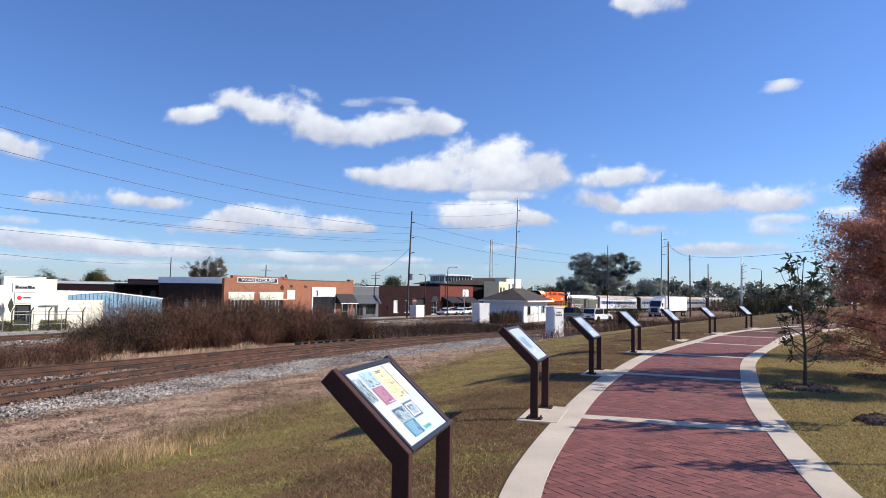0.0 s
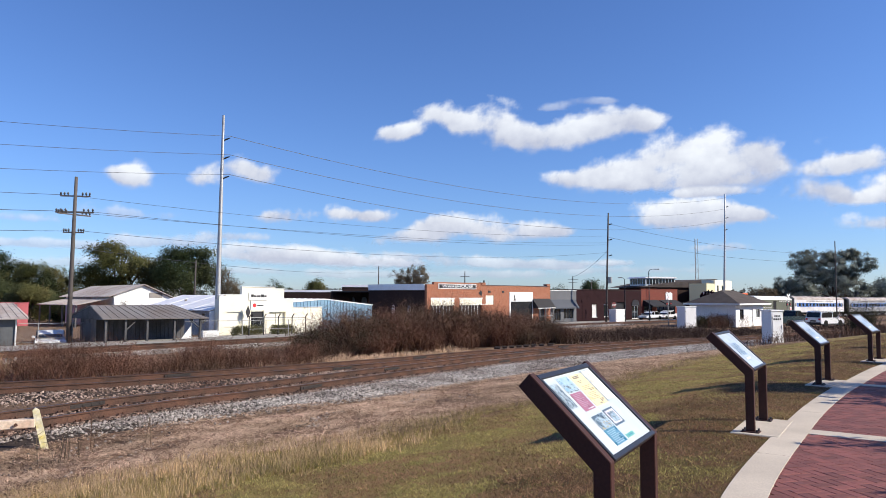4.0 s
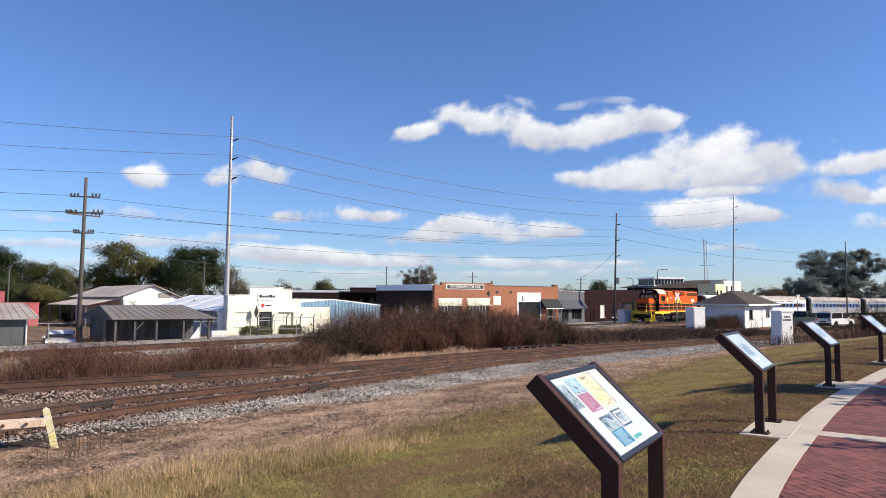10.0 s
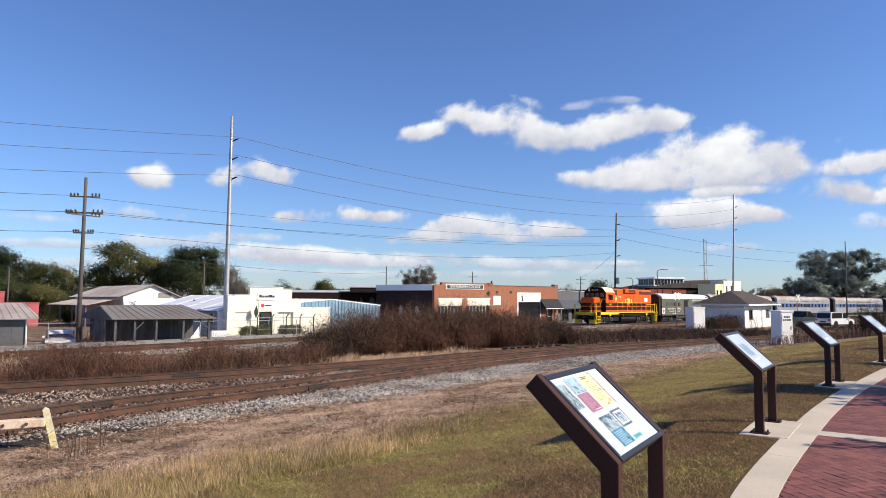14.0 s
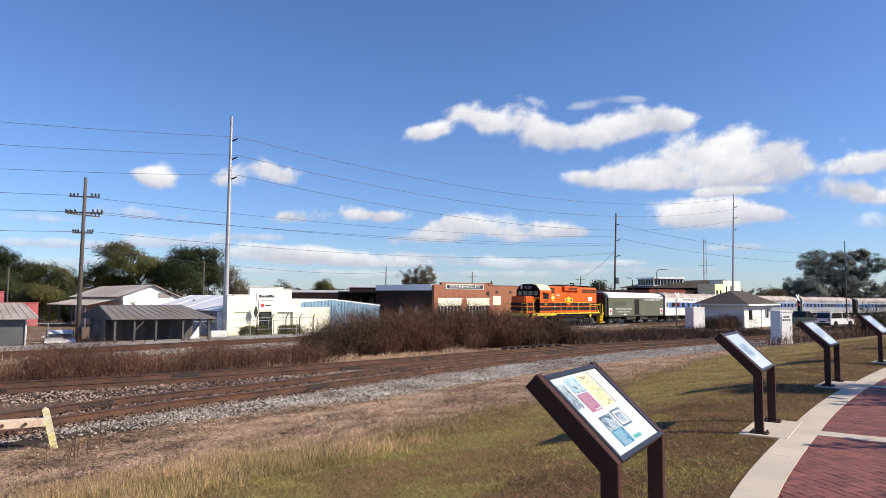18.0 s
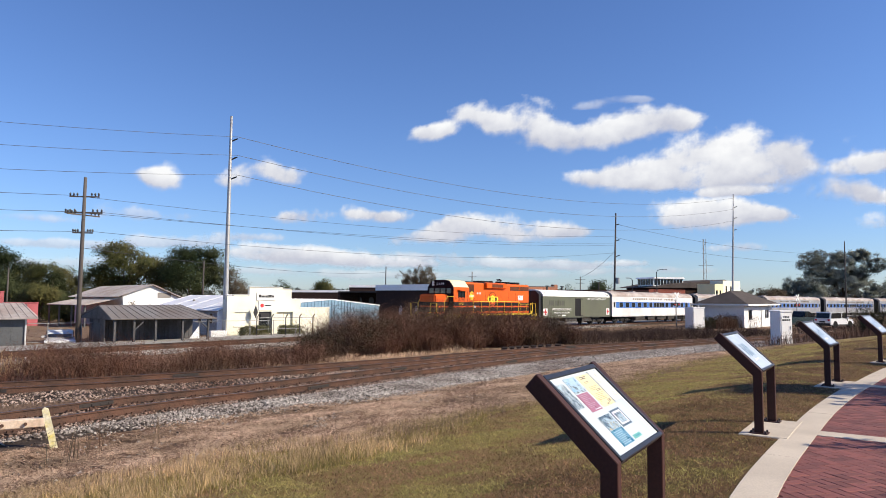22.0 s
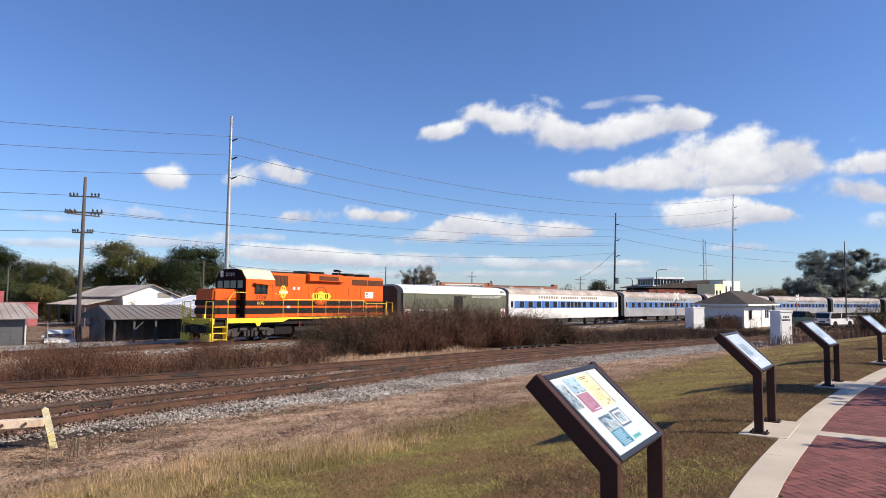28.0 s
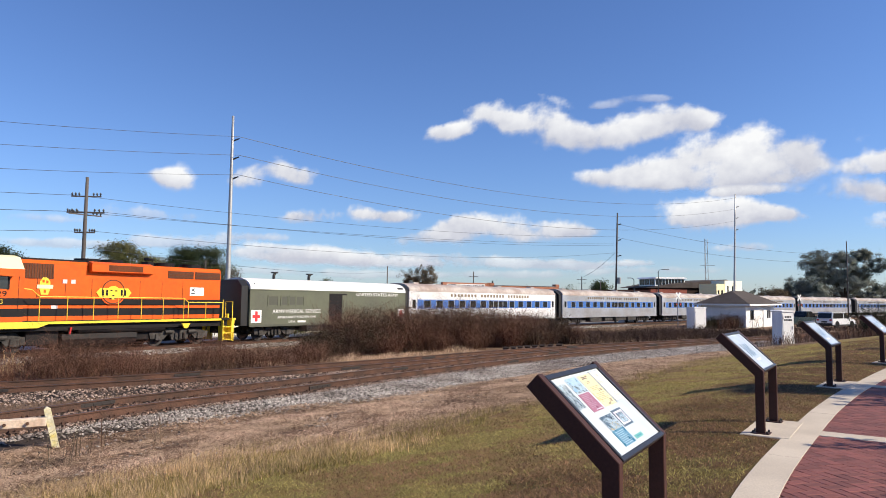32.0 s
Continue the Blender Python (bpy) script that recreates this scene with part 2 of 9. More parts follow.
M = {
    "ground": ground_mat(),
    "ballast": mat("grey_ballast", (0.085, 0.064, 0.052), 0.95, vary=0.5, big=1.2, fine=30.0, bump=1.0, tint=(0.045, 0.034, 0.028)),
    "stone_brown": mat("rust_stained_ballast_stone", (0.36, 0.275, 0.225), 0.9, vary=0.2, big=0.5, fine=30.0, tint=(0.19, 0.12, 0.09), island=0.75),
    "stone": mat("ballast_stone", (0.47, 0.43, 0.385), 0.9, vary=0.2, big=0.5, fine=30.0, tint=(0.24, 0.20, 0.175), island=0.8),
    "rust": mat("rusty_rail_steel", (0.145, 0.078, 0.055), 0.85, 0.0, vary=0.35, big=1.5, fine=30.0, tint=(0.075, 0.05, 0.04)),
    "rust_dark": mat("dark_greasy_steel", (0.035, 0.026, 0.023), 0.7, 0.0, vary=0.35, big=2.0, fine=30.0),
    "railhead": mat("worn_rail_head", (0.13, 0.10, 0.085), 0.5, 0.7, vary=0.25, big=3.0, fine=12.0, bump=0.05),
    "tie": mat("weathered_tie", (0.10, 0.072, 0.055), 0.95, vary=0.35, big=3.0, fine=25.0, by_piece=0.3),
    "concrete": mat("path_concrete", (0.60, 0.525, 0.425), 0.85, vary=0.12, big=1.2, fine=60.0, bump=0.12, tint=(0.49, 0.425, 0.345)),
    "paver": mat("red_clay_paver", (0.25, 0.078, 0.064), 0.8, vary=0.16, big=2.0, fine=40.0, bump=0.2, tint=(0.19, 0.064, 0.054), by_piece=0.25),
    "paver_rest": mat("red_clay_pavers", (0.25, 0.078, 0.064), 0.8, vary=0.16, big=2.0, fine=40.0, bump=0.2, tint=(0.19, 0.064, 0.054), island=0.25),
    "joint": mat("joint_sand", (0.17, 0.085, 0.07), 0.95, fine=80.0),
    "bronze": mat("dark_bronze_paint", (0.066, 0.026, 0.02), 0.55, 0.0, vary=0.2, big=2.0, fine=60.0, bump=0.03, spec=0.22),
    "gasket": mat("black_frame", (0.018, 0.02, 0.025), 0.4, vary=0.1, bump=0.0),
    "asphalt": mat("pale_worn_asphalt", (0.42, 0.40, 0.37), 0.9, vary=0.2, big=0.4, fine=40.0),
    "leaf_oak": mat("oak_leaves", (0.115, 0.125, 0.045), 0.7, vary=0.3, big=0.15, fine=1.2, bump=0.0, tint=(0.16, 0.135, 0.05), island=0.32, spec=0.12, thin=0.35),
    "leaf_dark": mat("dark_oak_leaves", (0.062, 0.085, 0.038), 0.7, vary=0.3, big=0.15, fine=1.2, bump=0.0, tint=(0.095, 0.10, 0.045), island=0.32, spec=0.12, thin=0.35),
    # distance haze is put into the pale grey-green of these leaves
    "leaf_pine": mat("haze_tinted_leaves", (0.20, 0.225, 0.195), 0.8, vary=0.3, big=0.1, fine=1.2, bump=0.0, tint=(0.22, 0.23, 0.185), island=0.32, spec=0.12, thin=0.45),
    "leaf_red": mat("rust_red_needles", (0.58, 0.28, 0.20), 0.75, vary=0.3, big=0.8, fine=6.0, bump=0.0, tint=(0.46, 0.25, 0.17), island=0.32, spec=0.12, thin=0.5),
    "leaf_mag": mat("glossy_dark_leaves", (0.045, 0.062, 0.032), 0.5, vary=0.3, big=1.0, fine=6.0, bump=0.0, tint=(0.085, 0.075, 0.042), island=0.5, thin=0.35),
    "leaf_brown": mat("sparse_brown_leaves", (0.17, 0.135, 0.09), 0.8, vary=0.3, big=0.3, fine=2.0, bump=0.0, island=0.32, spec=0.12, thin=0.35),
    "bark": mat("grey_brown_bark", (0.14, 0.105, 0.08), 0.95, vary=0.3, big=3.0, fine=25.0, bump=0.6),
    "brush": mat("leafless_brush", (0.19, 0.093, 0.062), 0.9, vary=0.25, big=0.3, fine=2.0, bump=0.0, tint=(0.105, 0.08, 0.056), island=0.5),
    "weed": mat("dark_dry_weeds", (0.19, 0.088, 0.06), 0.9, vary=0.3, big=0.4, fine=2.0, bump=0.0, tint=(0.11, 0.07, 0.047), island=0.55),
    "weed_grey": mat("grey_brown_weeds", (0.105, 0.068, 0.053), 0.9, vary=0.3, big=0.4, fine=2.0, bump=0.0, tint=(0.06, 0.044, 0.034), island=0.55),
    "brush_olive": mat("olive_brush", (0.085, 0.082, 0.045), 0.9, vary=0.25, big=0.3, fine=2.0, bump=0.0, island=0.45),
    "straw": mat("dry_straw_grass", (0.68, 0.485, 0.275), 0.9, vary=0.2, big=0.6, fine=4.0, bump=0.0, tint=(0.36, 0.27, 0.15), island=0.4, thin=0.35),
    "litter": mat("pale_straw_litter", (0.66, 0.47, 0.325), 0.9, vary=0.2, big=0.6, fine=4.0, bump=0.0, tint=(0.44, 0.31, 0.20), island=0.35),
    "litter_dark": mat("rotted_brown_litter", (0.27, 0.155, 0.10), 0.9, vary=0.2, big=0.6, fine=4.0, bump=0.0, tint=(0.13, 0.078, 0.05), island=0.6),
    "straw_green": mat("olive_tall_grass", (0.42, 0.325, 0.12), 0.9, vary=0.2, big=0.6, fine=4.0, bump=0.0, tint=(0.24, 0.215, 0.06), island=0.4, thin=0.35),
    "blade_brown": mat("dry_brown_blades", (0.40, 0.235, 0.14), 0.9, vary=0.2, big=0.7, fine=3.0, bump=0.0, tint=(0.25, 0.165, 0.085), island=0.6, thin=0.3),
    "blade": mat("lawn_blades", (0.43, 0.39, 0.13), 0.85, vary=0.25, big=0.7, fine=3.0, bump=0.0, tint=(0.50, 0.40, 0.16), island=0.6, thin=0.35),
    "thicket": mat("dark_olive_thicket", (0.062, 0.055, 0.034), 0.85, vary=0.3, big=0.4, fine=2.0, bump=0.0, tint=(0.085, 0.06, 0.038), island=0.35, thin=0.25, spec=0.1),
    # dark grey board whose tone also paints the shed's dim inside
    "dark_board": mat("dark_shed_board", (0.12, 0.12, 0.125), 0.9, vary=0.25, big=1.0, fine=12.0, by_piece=0.2),
    "car_glass": mat("tinted_car_glass", (0.012, 0.014, 0.016), 0.12, vary=0.2, bump=0.0, spec=0.35),
    # far oak leaves, paled in colour to stand for haze
    "leaf_far": mat("haze_paled_leaves", (0.27, 0.305, 0.27), 0.8, vary=0.3, big=0.12, fine=1.2, bump=0.0, tint=(0.30, 0.31, 0.25), island=0.3, thin=0.3, spec=0.1),
    "mulch_chip": mat("brown_bark_chips", (0.27, 0.19, 0.145), 0.95, vary=0.3, big=3.0, fine=30.0, island=0.6),
    "mulch": mat("dark_mulch", (0.12, 0.083, 0.066), 0.95, vary=0.35, big=3.0, fine=30.0, bump=0.8),
    "cream": mat("cream_stucco", (0.81, 0.785, 0.66), 0.8, vary=0.05, big=0.5, fine=8.0, tint=(0.76, 0.71, 0.54)),
    "grey_siding": mat("shade_grey_siding", (0.36, 0.355, 0.37), 0.7, vary=0.12, big=0.6, fine=8.0),
    "white": mat("white_paint", (0.80, 0.80, 0.79), 0.6, vary=0.06, big=0.6, fine=8.0, tint=(0.68, 0.68, 0.66)),
    "offwhite": mat("weathered_white_paint", (0.66, 0.66, 0.65), 0.8, vary=0.12, big=0.8, fine=6.0, tint=(0.5, 0.49, 0.47)),
    "metal_roof": mat("weathered_metal_roof", (0.30, 0.28, 0.265), 0.6, 0.3, vary=0.15, big=0.5, fine=5.0, tint=(0.24, 0.20, 0.17)),
    "white_roof": mat("white_metal_roof", (0.84, 0.84, 0.85), 0.55, 0.0, vary=0.06, big=0.4, fine=4.0),
    "rust_roof": mat("rust_streaked_roof", (0.54, 0.50, 0.47), 0.75, 0.1, vary=0.2, big=0.4, fine=3.0, tint=(0.38, 0.31, 0.27)),
    "blue_metal": mat("pale_blue_metal", (0.22, 0.38, 0.52), 0.55, 0.0, vary=0.08, big=0.5, fine=5.0, tint=(0.18, 0.32, 0.45)),
    "grey_wood": mat("grey_weathered_board", (0.20, 0.195, 0.19), 0.9, vary=0.25, big=1.0, fine=12.0, tint=(0.13, 0.125, 0.12), by_piece=0.2),
    "grey_sheet": mat("grey_metal_sheet", (0.13, 0.135, 0.14), 0.6, 0.2, vary=0.15, big=0.8, fine=6.0, by_piece=0.1),
    "pole_wood": mat("weathered_pole_wood", (0.145, 0.128, 0.118), 0.9, vary=0.25, big=1.0, fine=14.0, streak=(4, 4, 0.4)),
    "pole_steel": mat("galvanised_steel_pole", (0.55, 0.55, 0.54), 0.5, 0.5, vary=0.12, big=0.7, fine=8.0),
    "wire": mat("black_cable", (0.03, 0.03, 0.035), 0.6, bump=0.0),
    "brick": brick_mat("orange_brick", (0.36, 0.135, 0.075), (0.30, 0.105, 0.06), (0.34, 0.22, 0.16)),
    # dark brick of the old stores; on the warehouse side it stands for shade
    "brick_dark": brick_mat("dark_brown_brick", (0.045, 0.027, 0.023), (0.034, 0.02, 0.018), (0.05, 0.034, 0.03)),
    "brick_maroon": brick_mat("maroon_brick", (0.026, 0.008, 0.010), (0.019, 0.006, 0.008), (0.025, 0.012, 0.013)),
    "brick_red": brick_mat("red_brick", (0.20, 0.05, 0.035), (0.16, 0.042, 0.03), (0.16, 0.085, 0.065)),
    "pink": mat("faded_red_paint", (0.58, 0.15, 0.17), 0.75, vary=0.12, big=0.6, fine=6.0, tint=(0.40, 0.09, 0.095)),
    "black": mat("black_paint", (0.016, 0.015, 0.016), 0.5, vary=0.2, big=1.5, fine=10.0, bump=0.05),
    "awning": mat("black_awning", (0.014, 0.014, 0.017), 0.8, vary=0.2),
    "awning_blue": mat("slate_blue_awning", (0.042, 0.052, 0.075), 0.7, vary=0.12),
    "shingle": mat("dark_shingles", (0.115, 0.098, 0.09), 0.95, vary=0.25, big=0.8, fine=14.0, bump=0.5),
    "yellow": mat("yellow_stucco", (0.82, 0.73, 0.42), 0.8, vary=0.06),
    "grey_stucco": mat("pale_grey_stucco", (0.17, 0.175, 0.19), 0.85, vary=0.1),
    "glass": glass_mat("dark_window_glass"),
    "orange": mat("orange_locomotive_paint", (0.70, 0.108, 0.006), 0.5, vary=0.1, big=0.5, fine=5.0, bump=0.02, tint=(0.58, 0.085, 0.008), spec=0.25),
    "loco_black": mat("black_stripe_paint", (0.013, 0.011, 0.012), 0.6, spec=0.2, vary=0.2, big=0.8, fine=8.0, bump=0.02),
    "grille": mat("orange_brown_louvre", (0.17, 0.05, 0.018), 0.7, vary=0.25, big=1.0, fine=12.0, spec=0.2),
    "loco_yellow": mat("safety_yellow_paint", (0.82, 0.62, 0.03), 0.5, vary=0.1, big=0.8, fine=6.0, bump=0.02, tint=(0.70, 0.50, 0.035)),
    "loco_cream": mat("cream_roof_paint", (0.80, 0.70, 0.42), 0.6, vary=0.06),
    "loco_grime": mat("grimy_truck_steel", (0.04, 0.037, 0.035), 0.8, 0.0, vary=0.4, big=3.5, fine=15.0, tint=(0.095, 0.088, 0.083), spec=0.15),
    "olive": mat("olive_drab_paint", (0.125, 0.135, 0.085), 0.55, vary=0.1, big=0.5, fine=5.0, bump=0.03, tint=(0.105, 0.11, 0.075)),
    "olive_dark": mat("dark_olive_paint", (0.085, 0.09, 0.065), 0.6, vary=0.12),
    "car_white": mat("white_coach_paint", (0.74, 0.74, 0.75), 0.45, vary=0.08, big=0.4, fine=4.0, bump=0.02, tint=(0.60, 0.58, 0.57)),
    "car_silver": mat("stainless_coach_side", (0.62, 0.63, 0.65), 0.35, 0.7, vary=0.12, big=0.5, fine=4.0, tint=(0.50, 0.48, 0.46)),
    "car_roof": mat("stained_coach_roof", (0.55, 0.50, 0.465), 0.7, 0.0, vary=0.28, big=0.5, fine=4.0, tint=(0.34, 0.255, 0.21)),
    "car_blue": mat("bright_blue_stripe", (0.055, 0.18, 0.56), 0.45, vary=0.08, bump=0.02),
    "red": mat("red_paint", (0.60, 0.025, 0.03), 0.5, vary=0.08),
    "panel_white": mat("printed_panel_face", (0.61, 0.66, 0.65), 0.22, vary=0.03, big=1.5, fine=10.0, bump=0.0, spec=0.6, clear=0.6),
    # red darkened in colour for the shade on the stop sign's face
    "stop_red": mat("shade_dark_sign_red", (0.16, 0.03, 0.03), 0.6, vary=0.15),
    "ink_slate": mat("slate_photo_print", (0.06, 0.10, 0.11), 0.3, vary=0.3, big=14.0, fine=45.0, bump=0.0, tint=(0.13, 0.18, 0.19), clear=0.6),
    "ink_cream": mat("cream_print", (0.80, 0.76, 0.60), 0.3, vary=0.05, bump=0.0, clear=0.6),
    "ink_ochre": mat("ochre_print", (0.58, 0.44, 0.16), 0.3, vary=0.15, bump=0.0, clear=0.6),
    "ink_rose": mat("rose_lettering", (0.58, 0.38, 0.40), 0.3, bump=0.0, clear=0.6),
    "ink_mist": mat("pale_blue_lettering", (0.42, 0.55, 0.60), 0.3, bump=0.0, clear=0.6),
    "ink_yellow": mat("yellow_print", (0.84, 0.72, 0.36), 0.3, vary=0.06, bump=0.0, clear=0.6),
    "ink_brown": mat("brown_print", (0.24, 0.18, 0.10), 0.3, vary=0.25, fine=40.0, bump=0.0, clear=0.6),
    "ink_red": mat("crimson_print", (0.44, 0.16, 0.20), 0.3, vary=0.08, bump=0.0, clear=0.6),
    "ink_blue": mat("blue_print", (0.20, 0.42, 0.62), 0.3, vary=0.3, big=9.0, fine=30.0, bump=0.0, tint=(0.42, 0.55, 0.62), clear=0.6),
    "ink_teal": mat("teal_print", (0.07, 0.26, 0.36), 0.3, vary=0.15, bump=0.0, clear=0.6),
    "ink_grey": mat("grey_photo_print", (0.24, 0.30, 0.30), 0.3, vary=0.45, big=14.0, fine=45.0, bump=0.0, tint=(0.44, 0.50, 0.48), clear=0.6),
    "ink_green": mat("green_print", (0.16, 0.48, 0.38), 0.3, vary=0.1, bump=0.0, clear=0.6),
    "ink_pale": mat("pale_lettering", (0.78, 0.72, 0.72), 0.3, bump=0.0, clear=0.6),
    "car_paint_white": mat("white_car_paint", (0.78, 0.79, 0.80), 0.25, vary=0.03, bump=0.0, clear=0.7),
    "car_paint_dark": mat("dark_teal_car_paint", (0.035, 0.06, 0.065), 0.25, vary=0.05, bump=0.0, clear=0.7),
    "car_paint_grey": mat("grey_car_paint", (0.20, 0.19, 0.19), 0.25, vary=0.05, bump=0.0, clear=0.7),
    "tyre": mat("tyre_rubber", (0.02, 0.02, 0.021), 0.9, vary=0.2),
    "rim": mat("wheel_alloy", (0.45, 0.45, 0.46), 0.35, 0.8, vary=0.1),
    "lens": mat("headlight_lens", (0.75, 0.75, 0.72), 0.15, vary=0.05, bump=0.0),
    "fence": mat("galvanised_fence", (0.42, 0.42, 0.41), 0.5, 0.6, vary=0.15),
    "bumper_paint": mat("peeling_cream_paint", (0.76, 0.64, 0.50), 0.8, vary=0.2, big=3.0, fine=20.0, tint=(0.50, 0.36, 0.26)),
    "stake_yellow": mat("faded_yellow_stake", (0.62, 0.53, 0.16), 0.8, vary=0.3, big=6.0, fine=20.0, tint=(0.66, 0.64, 0.58)),
}


# ---- building helpers ----
def part(name, bm, material, parent=None, label="", smooth=False):
    me = bpy.data.meshes.new(name)
    bm.to_mesh(me)
    bm.free()
    mats = material if isinstance(material, (list, tuple)) else [material]
    for k in mats:
        me.materials.append(M[k])
    if smooth:
        me.shade_smooth()
    ob = new(name, me)
    if parent:
        ob.parent = parent
    if label:
        ob["label"] = label
    return ob


def like(name, mesh, parent, m=None, label=""):
    """Another object on a mesh that exists already."""
    ob = new(name, mesh)
    ob.parent = parent
    if m is not None:
        ob.matrix_basis = m
    if label:
        ob["label"] = label
    return ob


def thing(name, m, label, category, group="", kind=""):
    ob = new(name)
    ob.empty_display_size = 0.2
    ob.matrix_basis = m
    return tagged(ob, label, category, group, kind)


def box(x0, x1, y0, y1, z0, z1, bevel=0.0, bm=None):
    bm = bm or bmesh.new()
    v = [bm.verts.new((x, y, z)) for z in (z0, z1) for y in (y0, y1) for x in (x0, x1)]
    fs = [bm.faces.new([v[i] for i in f]) for f in ((0, 2, 3, 1), (4, 5, 7, 6), (0, 1, 5, 4), (1, 3, 7, 5), (3, 2, 6, 7), (2, 0, 4, 6))]
    if bevel:
        es = {e for f in fs for e in f.edges}
        bmesh.ops.bevel(bm, geom=list(es), offset=bevel, segments=1, affect="EDGES", clamp_overlap=True)
    return bm


def tube(points, radius, sides=8, bm=None, cap=True):
    """A round bar along points; radius is one number or one a point."""
    bm = bm or bmesh.new()
    pts = [Vector(p) for p in points]
    rad = radius if isinstance(radius, (list, tuple)) else [radius] * len(pts)
    rings = []
    for i, p in enumerate(pts):
        d = (pts[min(i + 1, len(pts) - 1)] - pts[max(i - 1, 0)]).normalized()
        a = d.orthogonal().normalized() if not rings else (prev - d * prev.dot(d)).normalized()
        prev = a
        b = d.cross(a)
        rings.append([bm.verts.new(p + rad[i] * (math.cos(6.28319 * k / sides) * a + math.sin(6.28319 * k / sides) * b)) for k in range(sides)])
    for r0, r1 in zip(rings, rings[1:]):
        for k in range(sides):
            bm.faces.new((r0[k], r0[(k + 1) % sides], r1[(k + 1) % sides], r1[k]))
    if cap and sides > 2:
        bm.faces.new(rings[0][::-1])
        bm.faces.new(rings[-1])
    return bm


def prism(profile, a, b, axis="y", bm=None):
    """A closed outline (u, z) pushed from a to b along an axis: 'y' takes u as x, 'x' takes u as y, 'z' takes the outline as (x, y)."""
    bm = bm or bmesh.new()

    def at(u, w, s):
        return {"y": (u, s, w), "x": (s, u, w), "z": (u, w, s)}[axis]
    lo = [bm.verts.new(at(u, w, a)) for u, w in profile]
    hi = [bm.verts.new(at(u, w, b)) for u, w in profile]
    k = len(profile)
    bm.faces.new(lo)
    bm.faces.new(hi[::-1])
    for i in range(k):
        bm.faces.new((lo[i], hi[i], hi[(i + 1) % k], lo[(i + 1) % k]))
    bmesh.ops.recalc_face_normals(bm, faces=bm.faces)
    return bm


def wheel_disc(radius, width, sides=20, axis="y", bm=None):
    prof = [(radius * math.cos(6.28319 * k / sides), radius * math.sin(6.28319 * k / sides)) for k in range(sides)]
    return prism(prof, -width / 2, width / 2, axis, bm)


def wall_sheet(x0, x1, z0, z1, y0, y1, holes):
    """A wall from x0 to x1 and y0 to y1 thick, with openings (x0, x1, z0, z1) that go through it."""
    bm = bmesh.new()
    xs = sorted({x0, x1, *[h[0] for h in holes], *[h[1] for h in holes]})
    zs = sorted({z0, z1, *[h[2] for h in holes], *[h[3] for h in holes]})
    for a, b in zip(xs, xs[1:]):
        run = None
        for c, d in zip(zs, zs[1:]):
            solid = not any(h[0] <= (a + b) / 2 <= h[1] and h[2] <= (c + d) / 2 <= h[3] for h in holes)
            if solid:
                run = (run[0], d) if run else (c, d)
            if run and (not solid or d == zs[-1]):
                box(a, b, y0, y1, run[0], run[1], bm=bm)
                run = None
    bmesh.ops.remove_doubles(bm, verts=bm.verts, dist=0.001)
    return bm


def lettering(name, words, size, m, material, parent, width=None, label=""):
    """Words in the built-in font as a flat mesh, centred; m puts its x along the line and its y up."""
    cu = bpy.data.curves.new(name, "FONT")
    cu.body, cu.size, cu.align_x, cu.align_y, cu.extrude = words, size, "CENTER", "CENTER", 0.004
    tmp = new(name, cu)
    me = bpy.data.meshes.new_from_object(tmp)
    bpy.data.objects.remove(tmp)
    if width:
        now = max(v.co.x for v in me.vertices) - min(v.co.x for v in me.vertices)
        me.transform(Matrix.Diagonal((width / now, 1, 1, 1)))
    me.materials.clear()
    me.materials.append(M[material])
    ob = new(name, me)
    ob.parent, ob.matrix_basis = parent, m
    if label:
        ob["label"] = label
    return ob


def smooth(a, b, x):
    t = min(1.0, max(0.0, (x - a) / (b - a)))
    return t * t * (3 - 2 * t)


def spline(points, step=0.5):
    """A smooth line through points in the plan, in even steps."""
    p = [Vector((*q, 0)) for q in points]
    p = [2 * p[0] - p[1], *p, 2 * p[-1] - p[-2]]
    out = []
    for i in range(1, len(p) - 2):
        count = max(1, round((p[i + 1] - p[i]).length / step))
        for k in range(count):
            t = k / count
            out.append(0.5 * (2 * p[i] + (p[i + 1] - p[i - 1]) * t + (2 * p[i - 1] - 5 * p[i] + 4 * p[i + 1] - p[i + 2]) * t * t
                              + (3 * p[i] - p[i - 1] - 3 * p[i + 1] + p[i + 2]) * t ** 3))
    return [(q.x, q.y) for q in out] + [tuple(points[-1])]


def leaf_mass(name, centres, per, spread, size, material, parent, seed, outward=None, long=1.6):
    """Many small leaves in clumps round the given centres."""
    rng = np.random.default_rng(seed)
    n = len(centres) * per
    c = np.repeat(np.array(centres), per, axis=0) + rng.normal(0, 1, (n, 3)) * np.array((spread, spread, spread * 0.75))
    if outward is None:
        a = rng.normal(0, 1, (n, 3))
    else:
        d = c - np.array(outward)
        d /= np.linalg.norm(d, axis=1)[:, None] + 1e-6
        a = np.cross(d + rng.normal(0, 0.45, (n, 3)), rng.normal(0, 1, (n, 3)))
    a /= np.linalg.norm(a, axis=1)[:, None]
    b = np.cross(a, rng.normal(0, 1, (n, 3)) if outward is None else d)
    b /= np.linalg.norm(b, axis=1)[:, None]
    s = size * rng.uniform(0.6, 1.35, n)[:, None]
    v = np.stack([c - a * s * long / 2, c + b * s / 2, c + a * s * long / 2, c - b * s / 2], 1).reshape(-1, 3)
    me = bpy.data.meshes.new(name)
    me.from_pydata(v.tolist(), [], [(4 * i, 4 * i + 1, 4 * i + 2, 4 * i + 3) for i in range(n)])
    me.materials.append(M[material])
    ob = new(name, me)
